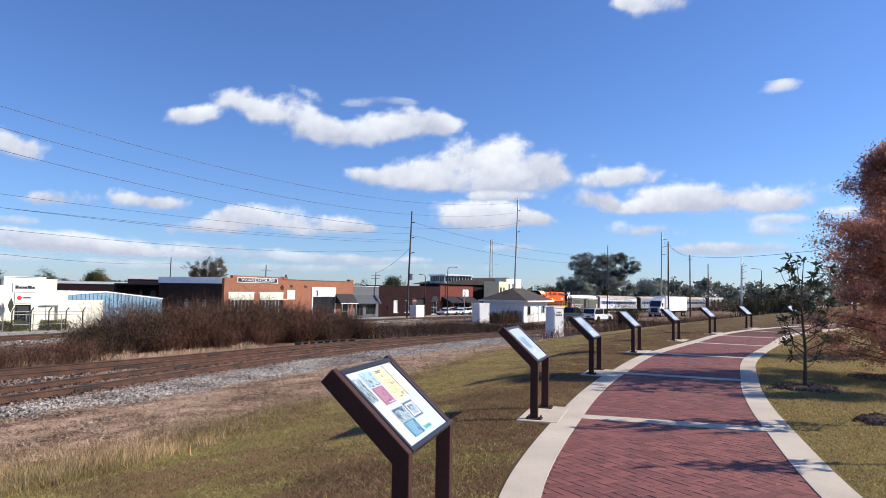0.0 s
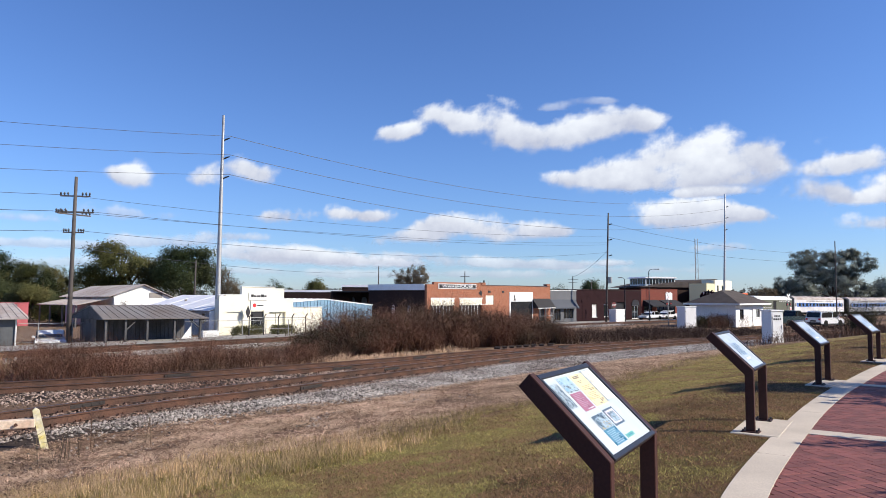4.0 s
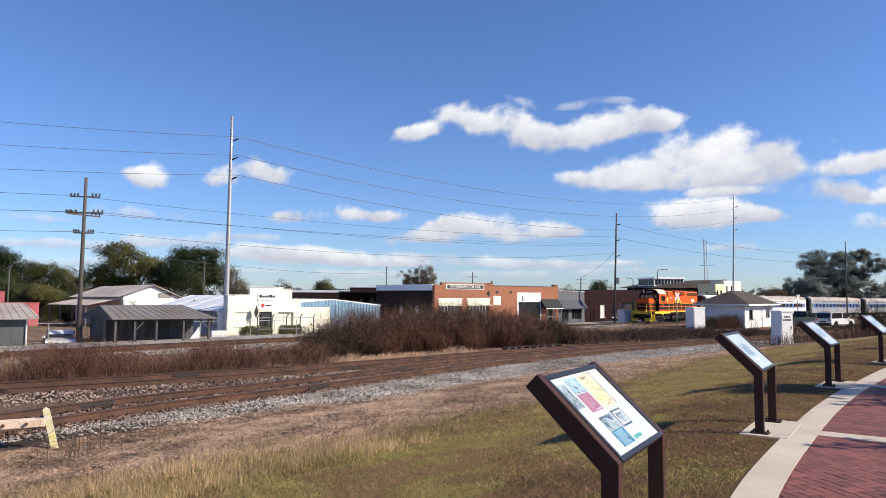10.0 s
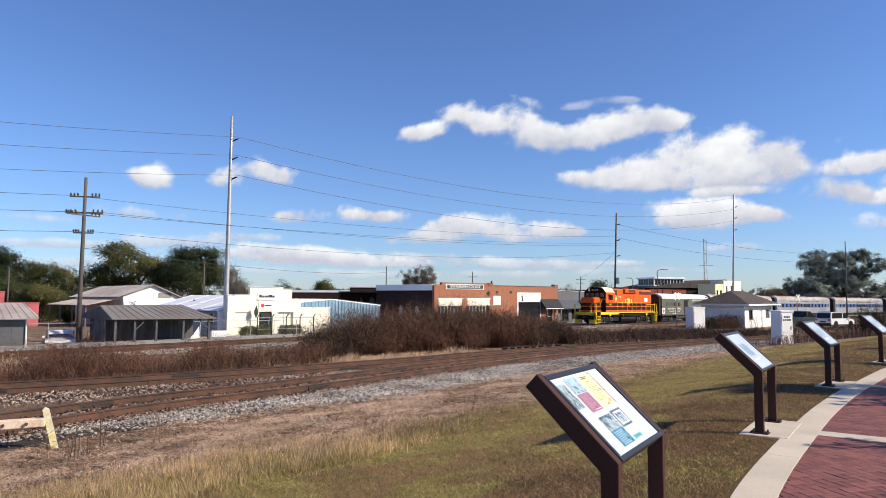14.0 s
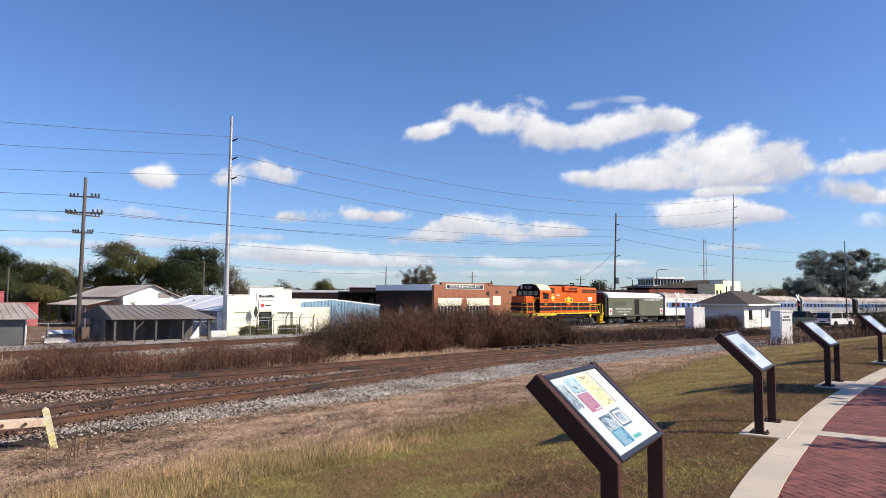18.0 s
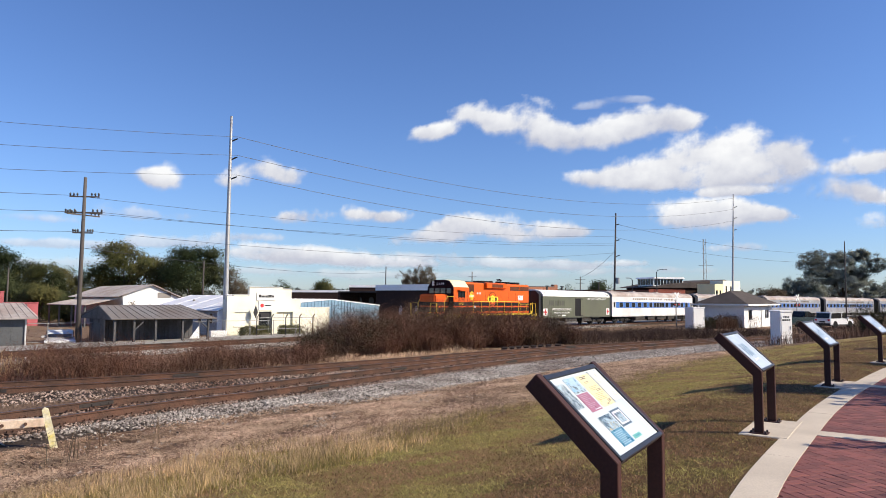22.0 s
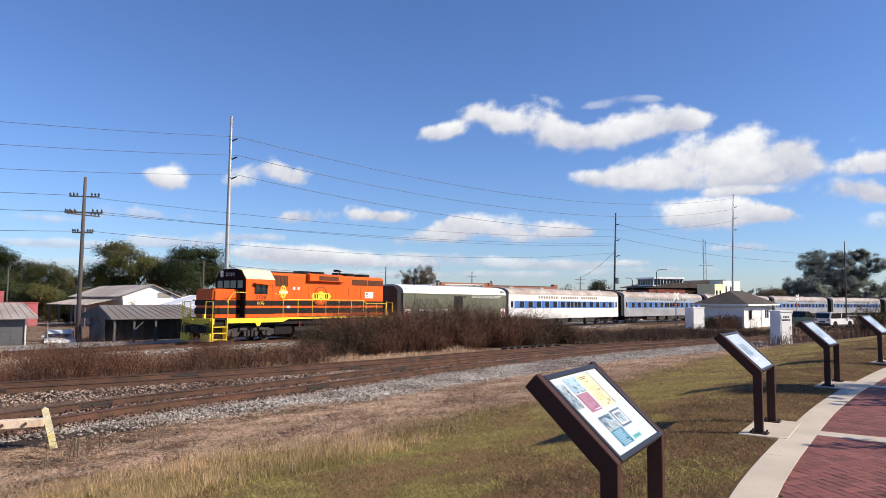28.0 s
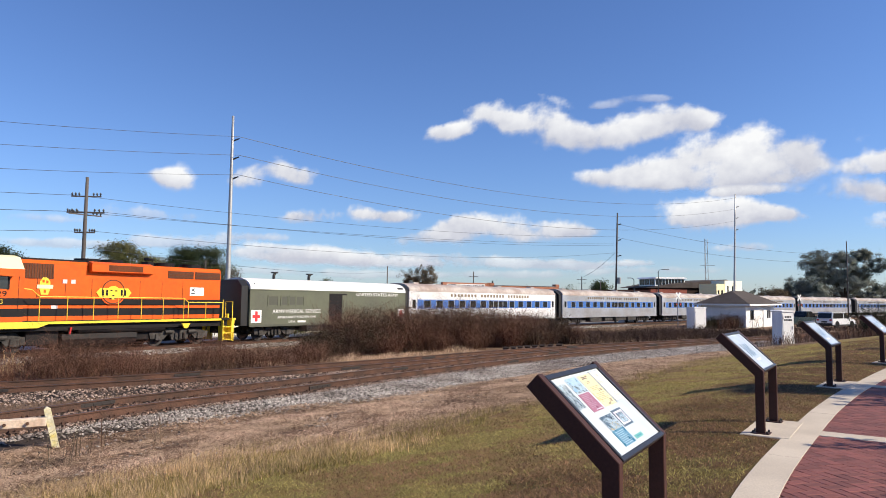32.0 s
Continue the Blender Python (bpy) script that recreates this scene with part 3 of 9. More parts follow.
    ob.parent = parent
    return ob


# ---- the plan ----
# Metres; the eye is over the origin, +y is the way it looks for most of the clip, +x to its right.
STREET = 46.3                                  # the way of the street, the buildings and the rails, from +x
NEAR_TRACK = spline([(-16, 3), (-11.2, 11.2), (-8.5, 16.0), (-7.4, 17.8), (-4.8, 21.05), (-0.67, 27.0), (5.67, 34.9), (14.3, 43.6), (24, 52.3)], 0.6)
MAIN_TRACK = spline([(-30, 9), (-18, 17), (-13.0, 20.5), (-9.8, 22.7), (-5.95, 26.0), (-1.3, 30.7), (2.6, 35.1), (7.9, 40.2), (17, 47.3), (24, 52.5),
                     (40, 65.6), (66, 87), (120, 132), (200, 198)], 0.6)
PATH = spline([(0.6, -14), (0.9, -6), (1.5, 0), (2.4, 2.58), (3.45, 4.75), (5.38, 7.61), (6.84, 9.6), (8.48, 11.62), (11.73, 15.32), (16.22, 19.47), (22.26, 24.83),
               (28.78, 29.06), (37, 33.2), (50, 38), (75, 44)], 0.25)
BRICK_HALF, BAND = 1.074, 0.317


def train_line(s):
    """The line of the train's rails, s metres along it from where it leaves the picture, and its heading in degrees."""
    k, x0, y0, th = 1.11368e-3, -17.832 - 1.5 * 0.8378, 34.465 + 1.5 * 0.546, radians(56.9076)
    q = min(s, 190.0)
    off, slope = k * q * q, 2 * k * q
    off += slope * (s - q)
    ux, uy = math.cos(th), math.sin(th)
    return x0 + ux * s + uy * off, y0 + uy * s - ux * off, math.degrees(th - math.atan(slope))


def rail_level(y):
    return -0.85 - 0.0115 * min(max(y, 0.0), 160.0)


class Line:
    """Distances in the plan to a line of points: how far beside it (positive to the right of its run) and how far along."""
    def __init__(self, pts):
        self.p = np.array(pts)
        d = np.diff(self.p, axis=0)
        self.long = np.hypot(d[:, 0], d[:, 1])
        self.u = d / self.long[:, None]
        self.s = np.concatenate([[0], np.cumsum(self.long)])

    def side(self, x, y):
        q = np.array((x, y)) - self.p[:-1]
        t = np.clip((q * self.u).sum(1), 0, self.long)
        e = q - self.u * t[:, None]
        i = int(np.argmin((e * e).sum(1)))
        cross = self.u[i][1] * q[i][0] - self.u[i][0] * q[i][1]
        return math.copysign(math.hypot(*e[i]), cross), self.s[i] + t[i]


    def many(self, xy, along=False):
        """Signed distances of many points at once, and how far along the line if asked."""
        out, run = np.empty(len(xy)), np.empty(len(xy))
        for i in range(0, len(xy), 4000):
            q = xy[i:i + 4000, None, :] - self.p[None, :-1, :]
            t = np.clip((q * self.u).sum(2), 0, self.long)
            e = q - self.u * t[..., None]
            d2 = (e * e).sum(2)
            k = d2.argmin(1)
            r = np.arange(len(k))
            cross = self.u[k, 1] * q[r, k, 0] - self.u[k, 0] * q[r, k, 1]
            out[i:i + 4000] = np.copysign(np.sqrt(d2[r, k]), cross)
            run[i:i + 4000] = self.s[k] + t[r, k]
        return (out, run) if along else out


class Chart:
    """Values on a grid of the near ground, for quick looking up between its points."""
    X0, Y0, STEP, NX, NY = -28.0, -16.0, 0.25, 300, 236

    def __init__(self, values):
        self.v = np.array(values).reshape(self.NY, self.NX)

    @classmethod
    def points(cls):
        gx, gy = np.meshgrid(cls.X0 + cls.STEP * np.arange(cls.NX), cls.Y0 + cls.STEP * np.arange(cls.NY))
        return np.stack([gx.ravel(), gy.ravel()], 1)

    def at(self, xy):
        u = np.clip((xy[:, 0] - self.X0) / self.STEP, 0, self.NX - 1.001)
        v = np.clip((xy[:, 1] - self.Y0) / self.STEP, 0, self.NY - 1.001)
        i, j = u.astype(int), v.astype(int)
        u, v = u - i, v - j
        g = self.v
        return (g[j, i] * (1 - u) + g[j, i + 1] * u) * (1 - v) + (g[j + 1, i] * (1 - u) + g[j + 1, i + 1] * u) * v


near_line, main_line, path_line = Line(NEAR_TRACK), Line(MAIN_TRACK), Line(PATH)
near_chart, main_chart, path_chart = (Chart(line.many(Chart.points())) for line in (near_line, main_line, path_line))
TRAIN_POINTS = [train_line(s)[:2] for s in np.arange(-60, 330, 2.0)]
train_track_line = Line(TRAIN_POINTS)


def beside_rails(x, y):
    a, b = near_line.side(x, y)[0], main_line.side(x, y)[0]
    return a if abs(a) < abs(b) else b


def rail_side(x, y):
    """How far from the nearer of the two near tracks: positive on the path's side, negative towards the town, zero between them."""
    a, b = near_line.side(x, y)[0], main_line.side(x, y)[0]
    if b > 0 and a > 0:
        return min(a, b)
    if b < 0:
        return b
    return 0.0


def ground_level(x, y):
    """The lie of the land: level beside the path, a bank down to the rails, then the flat of the town."""
    low = rail_level(y) - 0.26
    k = rail_side(x, y)
    t = (k - 3.6) / 10.6
    rise = max(0.0, t) if t < 0.9 else 1 - 2.5 * max(0.0, 1.1 - t) ** 2
    z = low * (1 - rise) if k > 0 else low
    f = smooth(1.75, 4.2, abs(path_line.side(x, y)[0]))
    return z * f + 0.026 * (1 - f) if z > -0.7 else z


def lie_of_land(xy):
    """Distances from the rails and heights of the ground for many points."""
    a, b = near_chart.at(xy), main_chart.at(xy)
    k = np.where((a > 0) & (b > 0), np.minimum(a, b), np.where(b < 0, b, 0.0))
    low = -0.85 - 0.0115 * np.clip(xy[:, 1], 0, 160) - 0.26
    t = (k - 3.6) / 10.6
    rise = np.where(t < 0.9, np.maximum(0, t), 1 - 2.5 * np.maximum(0, 1.1 - t) ** 2)
    z = np.where(k > 0, low * (1 - rise), low)
    f = np.clip((np.abs(path_chart.at(xy)) - 1.75) / 2.45, 0, 1)
    f = f * f * (3 - 2 * f)
    return k, np.where(z > -0.7, z * f + 0.026 * (1 - f), z)


ROAD_EDGE = (4.5, 9.5)                          # the road beyond the train's rails, from their centre line


# ---- ground ----
LAWN = 10.6                                     # the lawn begins this far from the rails


def lawn_edge(x):
    """How far from the rails the lawn begins: nearer to them past the camera's left."""
    return LAWN - 0.4 - 2.3 * np.clip((0.5 - x) / 5.0, 0, 1)


def bumps(x, y):
    """Small unevenness of the turf."""
    return noise.noise((x * 0.7, y * 0.7, 0)) * 0.035


def build_ground():
    radii = [0.0]
    r = 0.6
    while r < 3500:
        radii.append(r)
        r *= 1.045 if r < 160 else 1.16
    count = 220
    verts, faces, cover = [], [], []
    for i, r in enumerate(radii):
        for k in range(count):
            a = 6.283185 * k / count
            x, y = r * math.sin(a), r * math.cos(a)
            z = ground_level(x, y) if r < 300 else rail_level(y) - 0.26 - 0.002 * min(r - 300, 500) * (y < 0)
            rough = bumps(x, y) if r < 120 else 0
            b = abs(path_line.side(x, y)[0]) if r < 120 else 9
            on_path = smooth(1.6, 2.6, b)
            k2 = rail_side(x, y) if r < 300 else -99
            near_rails = smooth(1.5, 4.0, abs(k2))
            verts.append((x, y, z + rough * on_path * near_rails - (0.05 if b < 1.25 else 0)))
            e = lawn_edge(x)
            c = 1.45 + 1.1 * smooth(e - 1.0, e + 0.9, k2) + 0.6 * smooth(e + 1.4, e + 3.6, k2) if k2 > 2.3 else 0.75
            if k2 < -1.8:
                c = 1.3
            if r < 120 and path_line.side(x, y)[0] > 0:
                c = min(c, 2.5)
            cover.append(c)
    for i in range(len(radii) - 1):
        for k in range(count):
            a, b = i * count + k, i * count + (k + 1) % count
            faces.append((a, b, b + count, a + count))
    me = bpy.data.meshes.new("ground")
    me.from_pydata(verts, [], faces)
    at = me.attributes.new("cover", "FLOAT", "POINT")
    at.data.foreach_set("value", cover)
    me.materials.append(M["ground"])
    me.shade_smooth()
    ob = new("ground", me)
    tagged(ob, "mown lawn, dry thatch and bare dirt running down to the rails", "ground", kind="structure")


build_ground()


def ribbon(line, a, b, z_of, thick, step=1, start=0, stop=None):
    """A strip along a line, from a to b metres beside it."""
    pts = line.p[start:stop:step]
    bm = bmesh.new()
    rows = []
    for i, (x, y) in enumerate(pts):
        d = pts[min(i + 1, len(pts) - 1)] - pts[max(i - 1, 0)]
        d = d / np.hypot(*d)
        row = []
        for off in (a, b):
            px, py = x + d[1] * off, y - d[0] * off
            row.append((px, py, z_of(px, py)))
        rows.append(row)
    vs = [[bm.verts.new((x, y, z + h)) for (x, y, z) in row for h in (0, -thick)] for row in rows]
    for p, q in zip(vs, vs[1:]):
        bm.faces.new((p[0], q[0], q[2], p[2]))
        bm.faces.new((p[0], p[1], q[1], q[0]))
        bm.faces.new((p[2], q[2], q[3], p[3]))
    return bm


# ---- the path: concrete bands and cross strips, herringbone pavers between them ----
def build_path():
    path = thing("brick_path", pose(0, 0, 0), "curving red brick path edged with pale concrete bands", "path", kind="structure")
    level = lambda x, y: 0.036
    part("joint_bed", ribbon(path_line, -BRICK_HALF, BRICK_HALF, lambda x, y: 0.022, 0.05), "joint", path)
    total = path_line.s[-1]
    # each band is cast in lengths of 1.5 m with a joint between them
    for side in (-1, 1):
        a, b = (BRICK_HALF, BRICK_HALF + BAND) if side > 0 else (-BRICK_HALF - BAND, -BRICK_HALF)
        i, n = 0, len(path_line.p)
        while i < n - 1 and path_line.s[i] < 75:
            j = min(n - 1, i + 12)
            bm = ribbon(path_line, a, b, level, 0.12, 1, i, j + 1)
            part("concrete_band", bm, "concrete", path)
            i = j
    def across(s):
        i = int(np.searchsorted(path_line.s, s))
        return path_line.p[i], path_line.u[min(i, len(path_line.u) - 1)]
    strips = []
    i0 = path_line.side(5.2, 7.33)[1]
    for k in range(-4, 13):
        s = i0 + k * 5.35
        if s < 1 or s > total - 2:
            continue
        p, u = across(s)
        nrm = np.array((u[1], -u[0]))
        strips.append(s)
        c = [p + u * du + nrm * dn for du, dn in ((-0.15, -BRICK_HALF), (0.15, -BRICK_HALF), (0.15, BRICK_HALF), (-0.15, BRICK_HALF))]
        bm = prism([tuple(q) for q in c], -0.05, 0.035, "z")
        part("concrete_strip", bm, "concrete", path)
    # pavers 0.2 by 0.1 m in a herringbone laid across the path's first stretch
    a = radians(STREET + 12 + 45)
    ex, ey = np.array((math.cos(a), math.sin(a))), np.array((-math.sin(a), math.cos(a)))
    L, W, g = 0.2, 0.1, 0.0022
    # a staircase of long and cross pavers
    i, j, cross = (q.ravel() for q in np.meshgrid(np.arange(-560, 720), np.arange(-75, 76), np.arange(2), indexing="ij"))
    cx = i * W + j * 2 * L + np.where(cross == 1, L + W / 2, L / 2)
    cy = i * W + np.where(cross == 1, W - L / 2, W / 2)
    spots = np.array((5.4, 7.6)) + cx[:, None] * ex + cy[:, None] * ey
    ok = (spots[:, 1] > -14) & (spots[:, 1] < 40) & (spots[:, 0] > 0) & (spots[:, 0] < 45)
    spots, cross = spots[ok], cross[ok]
    ok = np.abs(path_chart.at(spots)) < BRICK_HALF + 0.2
    spots, cross = spots[ok], cross[ok]
    d, s = path_line.many(spots, True)
    ok = (np.abs(d) <= BRICK_HALF + 0.07) & (np.abs(s[:, None] - np.array(strips)[None]).min(1) >= 0.07)
    near, rest = [], []
    for p, c in zip(spots[ok], cross[ok]):
        (near if 6.4 > p[1] > 4.7 and len(near) < 300 else rest).append((p, int(c)))
    me = bpy.data.meshes.new("paver")
    bm = box(-L / 2 + g, L / 2 - g, -W / 2 + g, W / 2 - g, -0.03, 0.03, 0.004)
    bm.to_mesh(me)
    bm.free()
    me.materials.append(M["paver"])
    rng = random.Random(4)
    for p, cross in near:
        like("paver", me, path, pose(p[0], p[1], rng.uniform(-0.0015, 0.001), rng.uniform(-0.35, 0.35), rng.uniform(-0.35, 0.35), math.degrees(a) + 90 * cross))
    verts, faces = [], []
    for p, cross in rest:
        ax, ay = (ex, ey) if not cross else (ey, -ex)
        k = len(verts)
        z = 0.03 + rng.uniform(-0.0015, 0.001)
        for sx, sy in ((-1, -1), (1, -1), (1, 1), (-1, 1)):
            q = p + ax * sx * (L / 2 - g) + ay * sy * (W / 2 - g)
            verts.append((q[0], q[1], z + rng.uniform(-0.001, 0.001)))
        for sx, sy in ((-1, -1), (1, -1), (1, 1), (-1, 1)):
            q = p + ax * sx * (L / 2 - g) + ay * sy * (W / 2 - g)
            verts.append((q[0], q[1], 0.0))
        faces += [(k, k + 1, k + 2, k + 3)] + [(k + i, k + 4 + i, k + 4 + (i + 1) % 4, k + (i + 1) % 4) for i in range(4)]
    me = bpy.data.meshes.new("pavers")
    me.from_pydata(verts, [], faces)
    me.materials.append(M["paver_rest"])
    ob = new("pavers", me)
    ob.parent = path
    ob["kind"] = "stuff"
    print("pavers", len(near), len(rest))


build_path()


# ---- rails ----
RAIL = [(-0.069, 0.0), (0.069, 0.0), (0.069, 0.012), (0.012, 0.03), (0.009, 0.135), (0.036, 0.145), (0.036, 0.178), (-0.036, 0.178), (-0.036, 0.145), (-0.009, 0.135), (-0.012, 0.03), (-0.069, 0.012)]


def rail_run(line, off, start, stop, top):
    bm = bmesh.new()
    pts = line.p[start:stop]
    rows = []
    for i, (x, y) in enumerate(pts):
        d = pts[min(i + 1, len(pts) - 1)] - pts[max(i - 1, 0)]
        d = d / np.hypot(*d)
        rows.append([bm.verts.new((x + d[1] * (off + u), y - d[0] * (off + u), top(y) - 0.178 + w)) for u, w in RAIL])
    n = len(RAIL)
    for r0, r1 in zip(rows, rows[1:]):
        for k in range(n):
            f = bm.faces.new((r0[k], r1[k], r1[(k + 1) % n], r0[(k + 1) % n]))
            f.material_index = 1 if k == 6 else 0
    bm.faces.new(rows[0])
    bm.faces.new(rows[-1][::-1])
    bmesh.ops.recalc_face_normals(bm, faces=bm.faces)
    return bm


TIE_MESH = None


def track(name, line, label, last=None, ties_to=70.0, ballast=True, tie_start=0.0, plates_to=0.0):
    global TIE_MESH
    tr = thing(name, pose(0, 0, 0), label, "railway track", kind="structure")
    n = last or len(line.p)
    gauge = 0.755
    for side in (-1, 1):
        i = 0
        while i < n - 1:
            j = min(n - 1, i + 20)
            part("rail", rail_run(line, side * gauge, i, j + 1, rail_level), ["rust", "railhead"], tr, "rust-brown steel rail")
            i = j
    if TIE_MESH is None:
        TIE_MESH = bpy.data.meshes.new("tie")
        bm = box(-0.11, 0.11, -1.3, 1.3, -0.17, 0.0, 0.012)
        bm.to_mesh(TIE_MESH)
        bm.free()
        TIE_MESH.materials.append(M["tie"])
    rng = random.Random(8)
    s = tie_start
    made = 0
    while s < min(line.s[n - 1], ties_to) and made < 150:
        i = int(np.searchsorted(line.s, s))
        i = min(i, len(line.u) - 1)
        p = line.p[i] + line.u[i] * (s - line.s[i])
        ang = math.degrees(math.atan2(line.u[i][1], line.u[i][0]))
        like("tie", TIE_MESH, tr, pose(p[0], p[1], rail_level(p[1]) - 0.205 + rng.uniform(-0.02, 0.012), 0, 0, ang + rng.uniform(-1.5, 1.5)))
        s += 0.55
        made += 1
    if plates_to:
        fit = bmesh.new()
        s = tie_start
        while s < min(line.s[n - 1], plates_to):
            i = min(int(np.searchsorted(line.s, s)), len(line.u) - 1)
            u = line.u[i]
            p = line.p[i] + u * (s - line.s[i])
            turn = Matrix.Translation((p[0], p[1], rail_level(p[1]) - 0.2)) @ Matrix.Rotation(math.atan2(u[1], u[0]), 4, "Z")
            for side in (-1, 1):
                start = len(fit.verts)
                y = -side * gauge
                box(-0.1, 0.1, y - 0.19, y + 0.19, 0.0, 0.03, bm=fit)
                for dx, dy in ((-0.06, -0.11), (0.06, 0.11), (0.06, -0.11)):
                    box(dx - 0.018, dx + 0.018, y + dy - 0.018, y + dy + 0.018, 0.03, 0.075, bm=fit)
                fit.verts.ensure_lookup_table()
                for v in fit.verts[start:]:
                    v.co = turn @ v.co
            s += 0.55
        plates = part("tie_plates", fit, "rust", tr, "rusty tie plates with spike heads")
        plates["kind"] = "stuff"
        for k, s in enumerate(np.arange(tie_start + 4.3, min(plates_to, line.s[n - 1] - 1), 5.9)):
            i = min(int(np.searchsorted(line.s, s)), len(line.u) - 1)
            u = line.u[i]
            p = line.p[i] + u * (s - line.s[i])
            side = 1 if k % 2 else -1
            for face in (-0.03, 0.03):
                bm = box(-0.45, 0.45, face - 0.014, face + 0.014, 0.03, 0.125, 0.006)
                for j in range(4):
                    x = -0.33 + 0.22 * j
                    out = 0.03 if face > 0 else -0.03
                    box(x - 0.025, x + 0.025, min(face, face + out), max(face, face + out), 0.055, 0.105, bm=bm)
                bar = part("joint_bar", bm, "rust_dark", tr, "dark bolted joint bar")
                bar.matrix_basis = Matrix.Translation((p[0] + u[1] * side * gauge, p[1] - u[0] * side * gauge, rail_level(p[1]) - 0.178)) @ Matrix.Rotation(math.atan2(u[1], u[0]), 4, "Z")
    if ballast:
        bm = bmesh.new()
        rows = []
        prof = ((-2.9, -0.42), (-1.75, -0.215), (-0.9, -0.205), (0, -0.215), (0.9, -0.205), (1.7, -0.2), (2.2, -0.225), (2.7, -0.34))
        pts = line.p[:n]
        for i, (x, y) in enumerate(pts):
            d = pts[min(i + 1, n - 1)] - pts[max(i - 1, 0)]
            d = d / np.hypot(*d)
            rows.append([bm.verts.new((x + d[1] * u, y - d[0] * u, rail_level(y) + w + 0.02 * noise.noise((x * 3 + u, y * 3, 0)))) for u, w in prof])
        for r0, r1 in zip(rows, rows[1:]):
            for k in range(len(prof) - 1):
                bm.faces.new((r0[k], r1[k], r1[k + 1], r0[k + 1]))
        bmesh.ops.recalc_face_normals(bm, faces=bm.faces)
        part("ballast_bed", bm, "ballast", tr, "grey crushed-stone ballast", smooth=True)
    return tr


track("near_track", near_line, "rusty siding rails on weathered ties in grey ballast", tie_start=0.0, ties_to=80, plates_to=58)
track("main_track", main_line, "rusty main-line rails on dark ties in grey ballast", tie_start=10.0, ties_to=95, plates_to=75)
track("train_track", train_track_line, "rails that carry the train past the brush", tie_start=38.0, ties_to=125)


def ballast_stones():
    """Loose crushed stone over and beside the nearer rails."""
    rng = np.random.default_rng(3)
    shape = np.array([(1, 0, 0.1), (0.2, 0.9, 0), (-0.9, 0.3, 0.1), (-0.3, -0.9, 0), (0.1, 0.1, 0.75), (-0.1, 0, -0.5)])
    tri = np.array(((0, 1, 4), (1, 2, 4), (2, 3, 4), (3, 0, 4), (1, 0, 5), (2, 1, 5), (3, 2, 5), (0, 3, 5)))
    for line, s0, s1, count, lo, hi, material, words in (
            (near_line, 4, 62, 72000, 1.3, 4.2, "stone", "loose grey crushed stones beside the rusty siding"),
            (near_line, 4, 62, 38000, -3.0, 1.3, "stone_brown", "rust-stained stones between the siding rails"),
            (near_line, 4, 50, 16000, 4.3, 8.6, "stone", "grey stones strewn through the dry thatch"),
            (train_track_line, 46, 130, 15000, 1.1, 3.4, "stone", "pale crushed stones beside the train's rails"),
            (main_line, 9, 80, 42000, -2.6, 3.6, "stone_brown", "rust-stained stones between the main-line rails")):
        s = s0 + (s1 - s0) * rng.random(count) ** 1.6
        i = np.minimum(np.searchsorted(line.s, s), len(line.u) - 1)
        u = line.u[i]
        p = line.p[i] + u * (s - line.s[i])[:, None]
        off = rng.uniform(lo, hi, count)
        keep = np.abs(np.abs(off) - 0.755) > 0.09
        other = (main_chart if line is near_line else near_chart).at(np.stack([p[:, 0] + u[:, 1] * off, p[:, 1] - u[:, 0] * off], 1))
        keep &= np.abs(np.abs(other) - 0.755) > 0.09
        if lo < 4:
            keep &= rng.random(count) > np.clip((off - 1.55 + 0.55 * np.clip((15.5 - s) / 2.5, 0, 1) - 1.5 * np.clip((s - 13) / 13, 0, 1)) / 1.0, 0, 0.985)
        else:
            keep &= np.array([noise.noise((q[0] * 0.55, q[1] * 0.55 + w * 0.9, 3)) for q, w in zip(p, off)]) > rng.uniform(0.16, 0.6, count) + 0.06 * (off - 4.3)
        u, p, off = u[keep], p[keep], off[keep]
        x, y = p[:, 0] + u[:, 1] * off, p[:, 1] - u[:, 0] * off
        top = -0.85 - 0.0115 * np.clip(y, 0, 160)
        top -= np.where(off > 1.7, np.minimum(0.2 + 0.06 * (off - 1.7), 0.25), np.where(off < -1.75, 0.215 + 0.18 * (-off - 1.75), 0.2))
        if lo > 4:
            top = lie_of_land(np.stack([x, y], 1))[1] + 0.01
        n = len(off)
        size = rng.uniform(0.014, 0.038, n) * (0.55 + np.hypot(x, y) / 28)
        a, t = rng.uniform(0, 6.283, n), rng.normal(0, 0.5, n)
        v = shape[None] * size[:, None, None] * rng.uniform(0.65, 1.35, (n, 1, 3))
        v = np.stack([v[..., 0] * np.cos(t)[:, None] - v[..., 2] * np.sin(t)[:, None], v[..., 1], v[..., 0] * np.sin(t)[:, None] + v[..., 2] * np.cos(t)[:, None]], 2)
        v = np.stack([v[..., 0] * np.cos(a)[:, None] - v[..., 1] * np.sin(a)[:, None], v[..., 0] * np.sin(a)[:, None] + v[..., 1] * np.cos(a)[:, None], v[..., 2]], 2)
        v += np.stack([x, y, top + 0.012], 1)[:, None, :]
        f = (tri[None] + 6 * np.arange(n)[:, None, None]).reshape(-1, 3)
        me = bpy.data.meshes.new("ballast_stones")
        me.from_pydata(v.reshape(-1, 3).tolist(), [], f.tolist())
        me.materials.append(M[material])
        tagged(new("ballast_stones", me), words, "ballast", kind="stuff")


ballast_stones()


